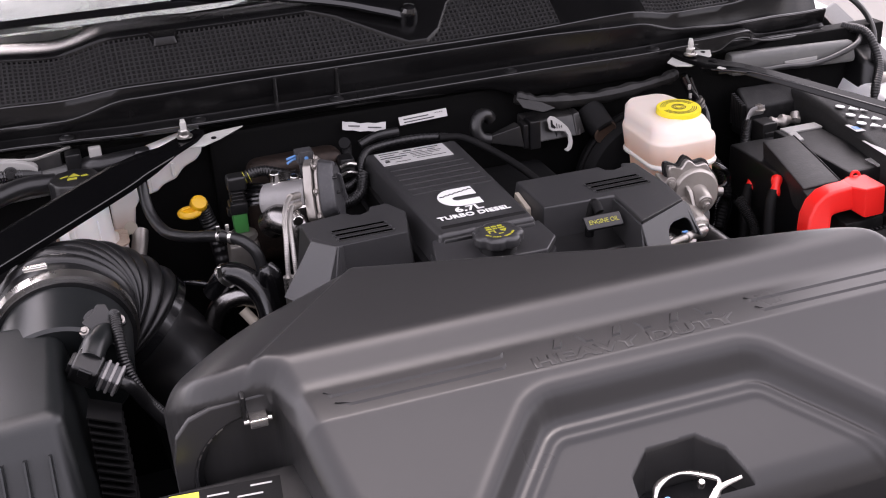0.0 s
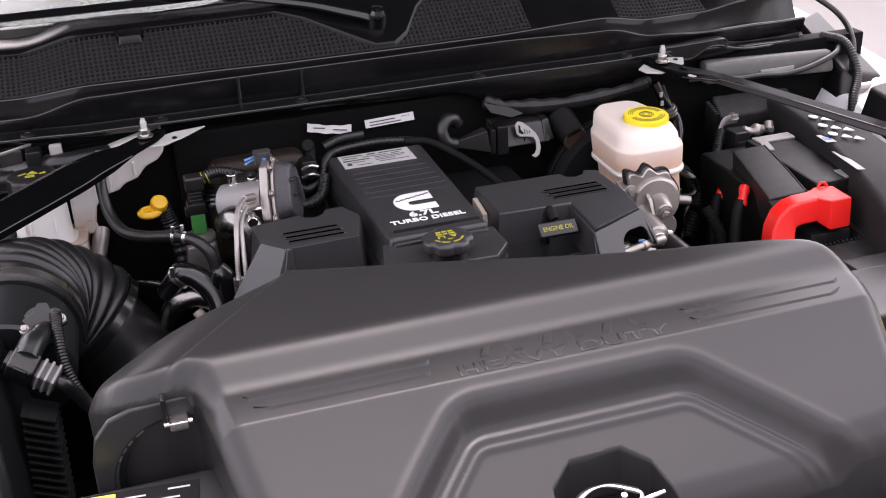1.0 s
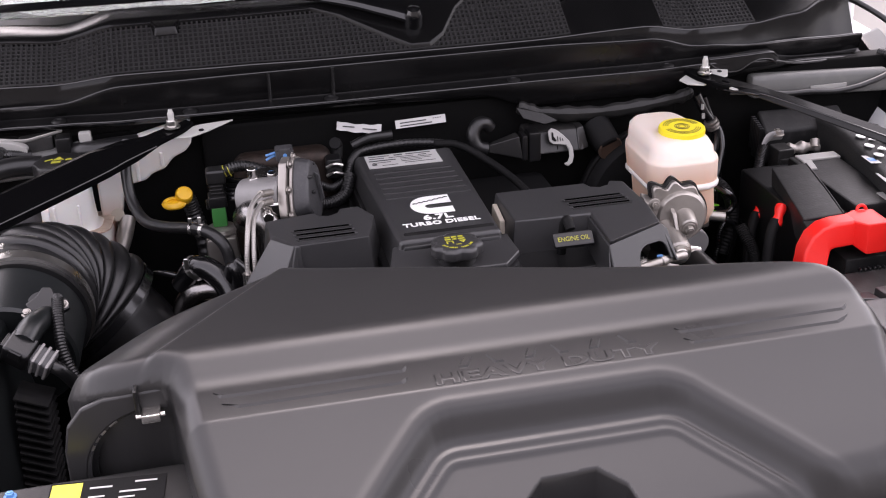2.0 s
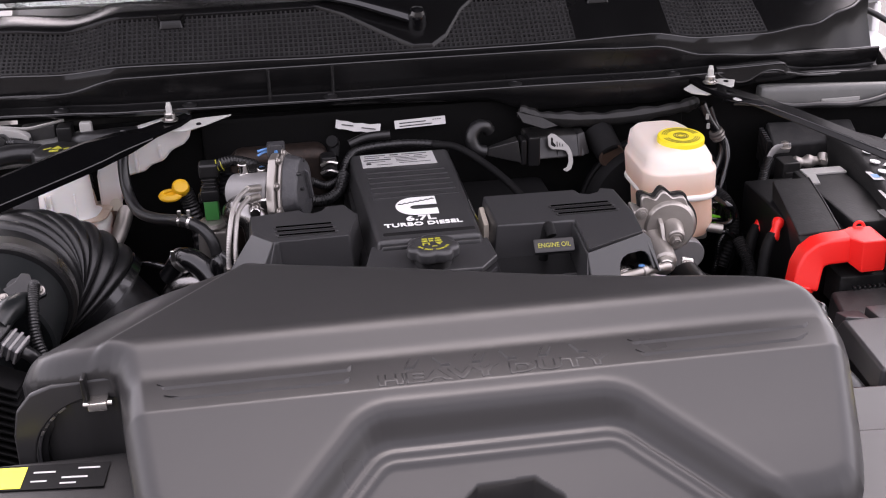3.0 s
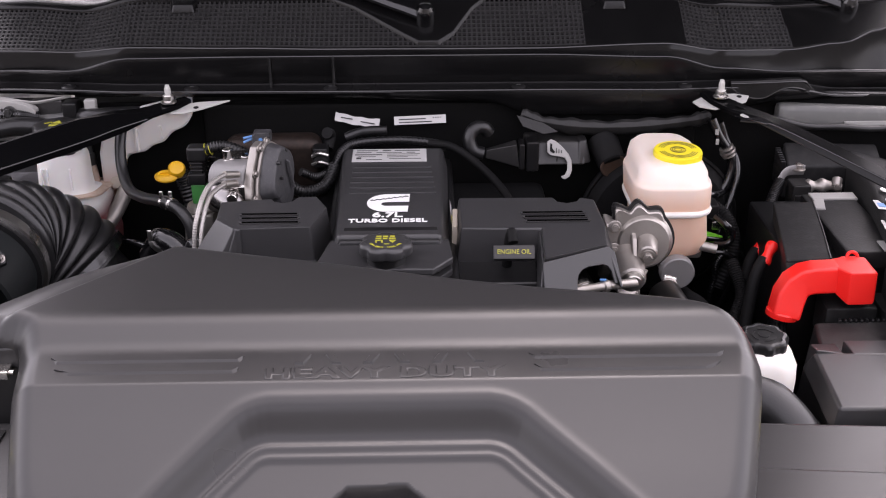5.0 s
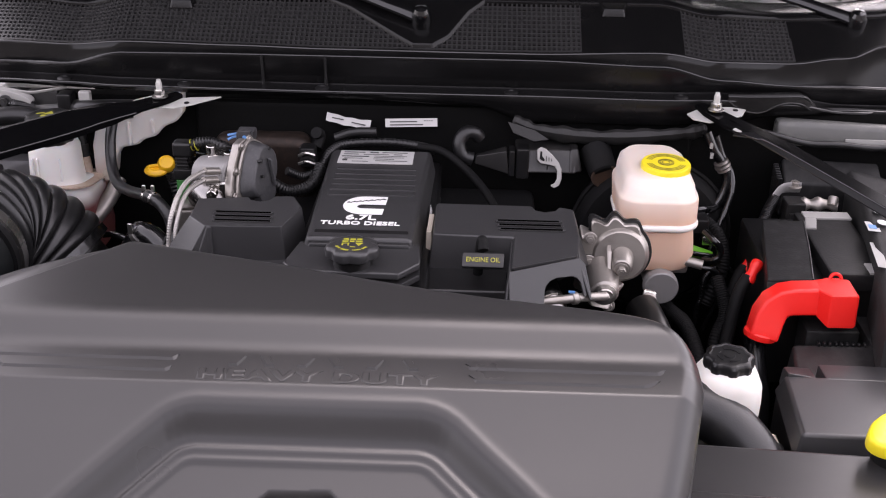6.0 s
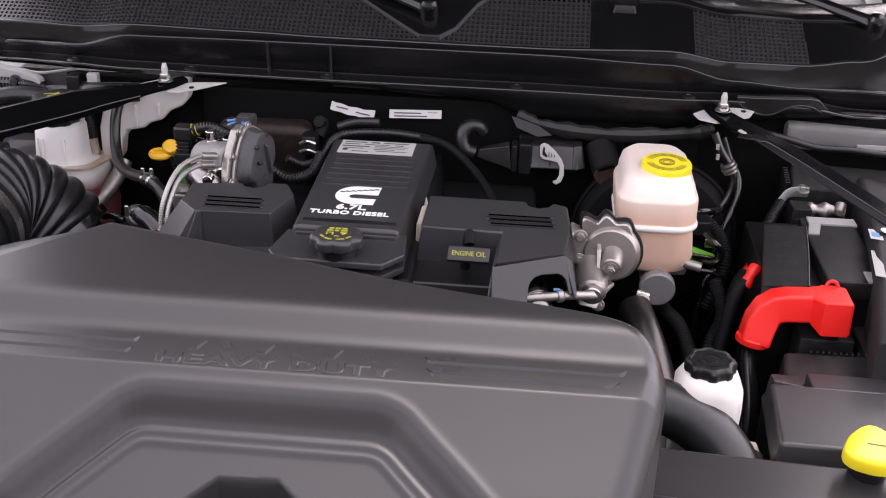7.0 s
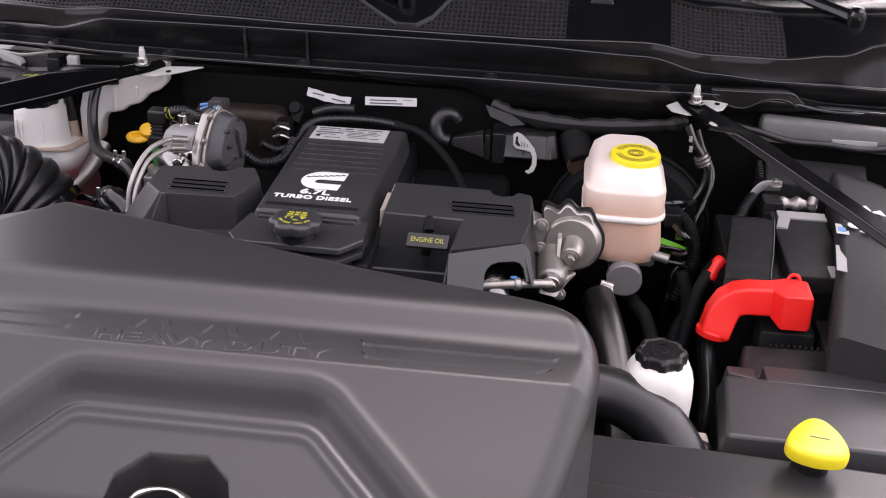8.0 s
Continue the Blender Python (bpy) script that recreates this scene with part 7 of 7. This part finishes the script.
throttle = thing("throttle_body", "cast metal throttle body with a grey motor cover", "throttle body", (-0.29, -0.17, 1.15))
face = frame_to((-0.279, -0.168, 1.230), (0.90, -0.41, 0.14))
small = Matrix.Diagonal((0.88, 0.77, 1, 1))
lid_shape = [(-0.048, -0.039), (-0.041, -0.010), (-0.023, 0.0225), (-0.004, 0.050), (0.0135, 0.056), (0.034, 0.042), (0.049, 0.026), (0.049, -0.012), (0.034, -0.042), (0.010, -0.060), (-0.033, -0.0625)]
bm = B()
prism(bm, [(1.06 * x - 0.010, 1.05 * y + 0.002) for x, y in lid_shape], 0.014, face @ small @ pose(0, 0, -0.018), 0.003)
throttle_flange = part("flange", bm, CAST, throttle)
bm = B()
prism(bm, chaikin(lid_shape, 1), 0.026, face @ small, 0.006, 3, 0.84)
motor_cover = part("motor_cover", bm, GREYMETAL, throttle, "dull grey motor cover")
bm = B()
hull(bm, [face @ small @ Vector(p) for p in ((0.012, -0.045, 0.028), (0.017, -0.045, 0.028), (0.015, 0.02, 0.028), (0.010, 0.02, 0.028))], [face @ small @ Vector(p) for p in ((0.013, -0.04, 0.034), (0.016, -0.04, 0.034), (0.014, 0.014, 0.034), (0.011, 0.014, 0.034))], 0.001, 1)
part("cover_rib", bm, GREYMETAL, motor_cover)
bm = B()
lathe(bm, [(0.024, -0.02), (0.024, 0.020), (0.021, 0.025), (0.008, 0.026)], face @ pose(0.000, -0.036, 0.0), 36)
part("motor_housing", bm, GREYMETAL, throttle, "grey round motor housing")
bm = B()
prism(bm, chaikin([(1.07 * x - 0.002, 1.06 * y) for x, y in lid_shape], 1), 0.005, face @ small @ pose(0, 0, -0.002), 0.0015, 2)
part("cover_rim", bm, CAST, throttle, "bare cast rim")
for u, v, w in ((-0.012, 0.02, 0.034), (-0.012, -0.012, 0.034), (0.022, 0.034, 0.030)):
    bm = B()
    lathe(bm, [(0.0035, -0.006), (0.0035, 0.0012), (0.002, 0.0018)], face @ small @ pose(u, v, w - 0.004), 12)
    part("cover_stud", bm, BLACK, motor_cover)
for p in ((-0.052, -0.040), (-0.040, 0.008), (-0.012, 0.050), (0.012, 0.057)):
    bolt("flange_bolt", face @ small @ Vector((p[0], p[1], -0.002)), face.to_3x3() @ Vector((0, 0, 1)), 0.0042, throttle_flange, CAST)
bm = B()
cyl(bm, (-0.36, -0.135, 1.205), (-0.298, -0.178, 1.220), 0.030, seg=36, edge=0.003)
part("bore", bm, PLUGMETAL, throttle)
bm = B()
box(bm, (-0.352, -0.150, 1.212), (-0.300, -0.105, 1.242), 0.006, None, 3)
box(bm, (-0.345, -0.205, 1.195), (-0.300, -0.150, 1.220), 0.005, None, 3)
cyl(bm, (-0.345, -0.140, 1.235), (-0.345, -0.142, 1.256), 0.008, seg=20, edge=0.001)
cyl(bm, (-0.316, -0.150, 1.235), (-0.316, -0.153, 1.250), 0.007, seg=20, edge=0.001)
cyl(bm, (-0.33, -0.21, 1.205), (-0.33, -0.225, 1.205), 0.008, seg=20, edge=0.001)
part("valve_block", bm, CHROME, throttle, "machined bright metal block")
bm = B()
box(bm, (-0.306, -0.138, 1.259), (-0.278, -0.108, 1.277), 0.003, None)
box(bm, (-0.302, -0.141, 1.262), (-0.282, -0.135, 1.281), 0.002, None)
box(bm, (-0.300, -0.130, 1.236), (-0.284, -0.112, 1.262), 0.003, None)
part("plug", bm, GREYMETAL, throttle, "grey plug")
for dz in (0.0, 0.0045):
    bm = B()
    tube(bm, [(-0.304, -0.124, 1.266 + dz), (-0.312, -0.126, 1.265 + dz), (-0.321, -0.128, 1.261 + 1.6 * dz)], 0.0021, 8, 12)
    part("blue_wire", bm, BLUE, throttle, "light blue wire")
bm = B()
cyl(bm, (-0.292, -0.1405, 1.270), (-0.292, -0.1422, 1.270), 0.0032, seg=14)
part("blue_seal", bm, BLUE, throttle)
bm = B()
tube(bm, [(-0.36, -0.16, 1.18), (-0.35, -0.185, 1.195), (-0.33, -0.20, 1.18), (-0.325, -0.205, 1.12)], 0.024, 22, 24)
part("polished_bend", bm, LATCHSTEEL, throttle, "dark polished pipe bend")
bm = B()
for k in range(5):
    tube(bm, [(-0.39 + 0.002 * k, -0.10 + 0.002 * k, 1.205 + 0.007 * k - 0.012), (-0.36, -0.12, 1.212 + 0.007 * k - 0.012), (-0.345, -0.14, 1.212 + 0.007 * k - 0.012)], 0.0042, 8, 12)
part("pipe_bundle", bm, GLOSS, throttle)
shield = thing("turbo_shield", "brown heat-stained metal shield behind the throttle", "heat shield", (-0.3, -0.05, 1.1))
bm = B()
hull(bm, [(-0.38, -0.045, 1.05), (-0.20, -0.05, 1.05), (-0.20, 0.03, 1.05), (-0.38, 0.03, 1.05)], [(-0.37, -0.030, 1.232), (-0.21, -0.035, 1.234), (-0.21, 0.02, 1.230), (-0.37, 0.02, 1.228)], 0.02, 4)
part("shield", bm, material("stained_steel", (0.022, 0.015, 0.012), 0.5, 0.6, stain=0.6, stain_color=(0.05, 0.032, 0.024), big=25), shield)

for k, off in enumerate((0.0, 0.011)):
    t = thing("braided_hose", "braided steel hose with a crimped fitting", "hose", (-0.35, -0.2, 1.23), group="braided hoses")
    path = [(-0.322 - off * 0.2, -0.200 - off, 1.236 - off * 0.9), (-0.338, -0.222 - off, 1.244 - off), (-0.356 + off * 0.3, -0.270 - off, 1.242 - off), (-0.366 + off * 0.7, -0.315 - off * 0.5, 1.215 - off), (-0.371 + off, -0.330 - off * 0.3, 1.17), (-0.372 + off, -0.335, 1.09)]
    bm = B()
    tube(bm, path, 0.0036, 12, ripple=(0.0002, 60))
    part("braid", bm, BRAID, t)
    bm = B()
    tube(bm, path[:2], 0.0058, 14, 6)
    part("fitting", bm, CAST, t)
    bm = B()
    p = Vector(path[-2])
    tube(bm, [p, Vector(path[-1])], 0.008, 12, 6)
    part("ferrule", bm, STEEL, t)

# wiring behind the valve cover
cable([(-0.24, -0.075, 1.19), (-0.215, -0.06, 1.175), (-0.19, -0.045, 1.185), (-0.175, -0.02, 1.205), (-0.15, 0.0, 1.212), (-0.08, 0.012, 1.212), (-0.02, 0.006, 1.208), (0.0, 0.0, 1.202)], 0.0068)
cable([(-0.17, 0.01, 1.218), (-0.14, 0.012, 1.228), (-0.10, 0.012, 1.230)], 0.008, "black taped loom behind the valve cover", BLACK, False)
t = thing("loom_plug", "black and bare metal loom plug", "connector", (-0.2, -0.04, 1.2))
bm = B()
box(bm, (-0.222, -0.055, 1.188), (-0.196, -0.025, 1.222), 0.004)
part("plug", bm, BLACK, t)
bm = B()
tube(bm, [(-0.222, -0.058, 1.210), (-0.209, -0.062, 1.217), (-0.196, -0.058, 1.212)], 0.003, 8, 12)
tube(bm, [(-0.223, -0.058, 1.196), (-0.209, -0.062, 1.202), (-0.195, -0.058, 1.196)], 0.0025, 8, 12)
part("wire_bail", bm, STEEL, t, "bare metal wire bail")
cable([(-0.20, -0.005, 1.232), (-0.196, 0.008, 1.222), (-0.20, -0.01, 1.205)], 0.010, "black cap of a hose behind the engine", DARK, False)
cable([(-0.27, -0.11, 1.19), (-0.235, -0.10, 1.165), (-0.20, -0.085, 1.17), (-0.185, -0.06, 1.195)], 0.010)
# pale strip between the covers
t = thing("injector_shield", "pale beige insulated strip beside the valve cover", "strip", (0.005, -0.30, 1.18))
bm = B()
hull(bm, [(0.000, -0.325, 1.165), (0.010, -0.325, 1.165), (0.012, -0.265, 1.165), (0.002, -0.265, 1.165)], [(0.001, -0.322, 1.20), (0.009, -0.322, 1.20), (0.011, -0.268, 1.205), (0.003, -0.268, 1.205)], 0.002)
part("strip", bm, TANFOAM, t)
t = thing("side_label", "small white and yellow label on the valve cover flank", "label", (0.008, -0.2, 1.17))
bars("paper", [(-0.03, -0.012, 0.05, 0.012)], pose(0.0035, -0.235, 1.172, 77, 0, 90), LABEL, t)
bars("yellow_field", [(-0.03, -0.010, -0.005, 0.010)], pose(0.0045, -0.235, 1.172, 77, 0, 90), PRINT_YELLOW, t)

# left wing side: loom, relay and bracket
cable([(-0.86, -0.08, 1.24), (-0.78, -0.04, 1.245), (-0.72, -0.01, 1.25), (-0.67, 0.0, 1.245)], 0.016, "thick black hose to the coolant bottle", RUBBER, False)
cable([(-0.90, 0.03, 1.255), (-0.82, 0.02, 1.26), (-0.74, 0.03, 1.258), (-0.69, 0.04, 1.25)], 0.010, "black loom wrapped in shiny tape", GLOSS, True)
cable([(-0.62, 0.05, 1.245), (-0.60, 0.03, 1.25), (-0.56, 0.03, 1.252), (-0.52, 0.04, 1.25)], 0.017, "thick grey hose under the cowl", RUBBER, False)
t = thing("bonnet_catch", "pale bracket beneath the cowl flange", "bracket", (-0.68, 0.03, 1.26))
bm = B()
prism(bm, chaikin([(-0.80, 1.24), (-0.745, 1.232), (-0.70, 1.250), (-0.690, 1.262), (-0.712, 1.276), (-0.745, 1.282), (-0.80, 1.29)], 2), 0.02, Matrix(((1, 0, 0, 0), (0, 0, 1, 0.032), (0, 1, 0, 0), (0, 0, 0, 1))), 0.006, 3)
part("plate", bm, PALE, t)
bolt("catch_bolt", (-0.735, 0.028, 1.262), (0, -1, 0.2), 0.008, t, BLACK)
bm = B()
box(bm, (-0.612, 0.036, 1.258), (-0.592, 0.05, 1.280), 0.003)
part("tab", bm, PALE, t)
bm = B()
box(bm, (-0.650, 0.035, 1.235), (-0.625, 0.065, 1.275), 0.004)
part("block", bm, BLACK, t)
t = thing("body_lip", "pale painted body lip over a black relay", "body lip", (-0.69, 0.05, 1.27))
bm = B()
tube(bm, [(-0.745, 0.044, 1.279), (-0.722, 0.046, 1.276), (-0.697, 0.048, 1.273), (-0.675, 0.054, 1.2745), (-0.652, 0.061, 1.277), (-0.640, 0.066, 1.278)], 0.0022, 10, 30, flat=2.0)
part("lip", bm, PALE, t)
bm = B()
hull(bm, [(-0.715, 0.050, 1.225), (-0.655, 0.052, 1.228), (-0.655, 0.085, 1.228), (-0.715, 0.085, 1.225)], [(-0.712, 0.056, 1.270), (-0.655, 0.060, 1.274), (-0.655, 0.085, 1.274), (-0.712, 0.085, 1.270)], 0.004)
part("relay", bm, MODULE, t)
# pipes in the gap between the bellows and the engine
t = thing("turbo_drain_pipe", "dark brown metal pipe bend beside the bellows", "pipe", (-0.47, -0.22, 1.05))
bm = B()
tube(bm, [(-0.485, -0.20, 0.98), (-0.478, -0.21, 1.045), (-0.462, -0.215, 1.085), (-0.43, -0.22, 1.098), (-0.40, -0.225, 1.085)], 0.017, 18, 30)
part("pipe", bm, LATCHSTEEL, t)
t = thing("ringed_fitting", "beige hose end with bare metal rings", "hose", (-0.41, -0.25, 1.05))
bm = B()
tube(bm, [(-0.432, -0.225, 1.075), (-0.420, -0.235, 1.058), (-0.404, -0.25, 1.036), (-0.39, -0.27, 1.0)], 0.0085, 14, 20)
part("sleeve", bm, TANFOAM, t)
for k in range(4):
    bm = B()
    lathe(bm, [(0.0086, -0.0015), (0.0115, -0.0015), (0.0115, 0.0015), (0.0086, 0.0015)], frame_to((-0.412 + 0.0045 * k, -0.243 - 0.0045 * k, 1.048 - 0.0065 * k), (0.5, -0.5, -0.75)), 20)
    part("ring", bm, CAST, t)
cable([(-0.53, -0.15, 1.10), (-0.50, -0.18, 1.115), (-0.465, -0.20, 1.112), (-0.44, -0.21, 1.10)], 0.005, "thin black hose beside the bellows", GLOSS, False)
t = thing("red_cap", "small red cap on a black filler by the wing", "cap", (-0.78, -0.03, 1.17))
bm = B()
lathe(bm, [(0.009, 0), (0.010, 0.005), (0.007, 0.007)], Matrix.Translation((-0.752, -0.065, 1.184)), 20)
part("cap", bm, RED, t)
bm = B()
box(bm, (-0.80, -0.12, 1.10), (-0.715, -0.06, 1.186), 0.006)
part("filler", bm, BLACK, t)
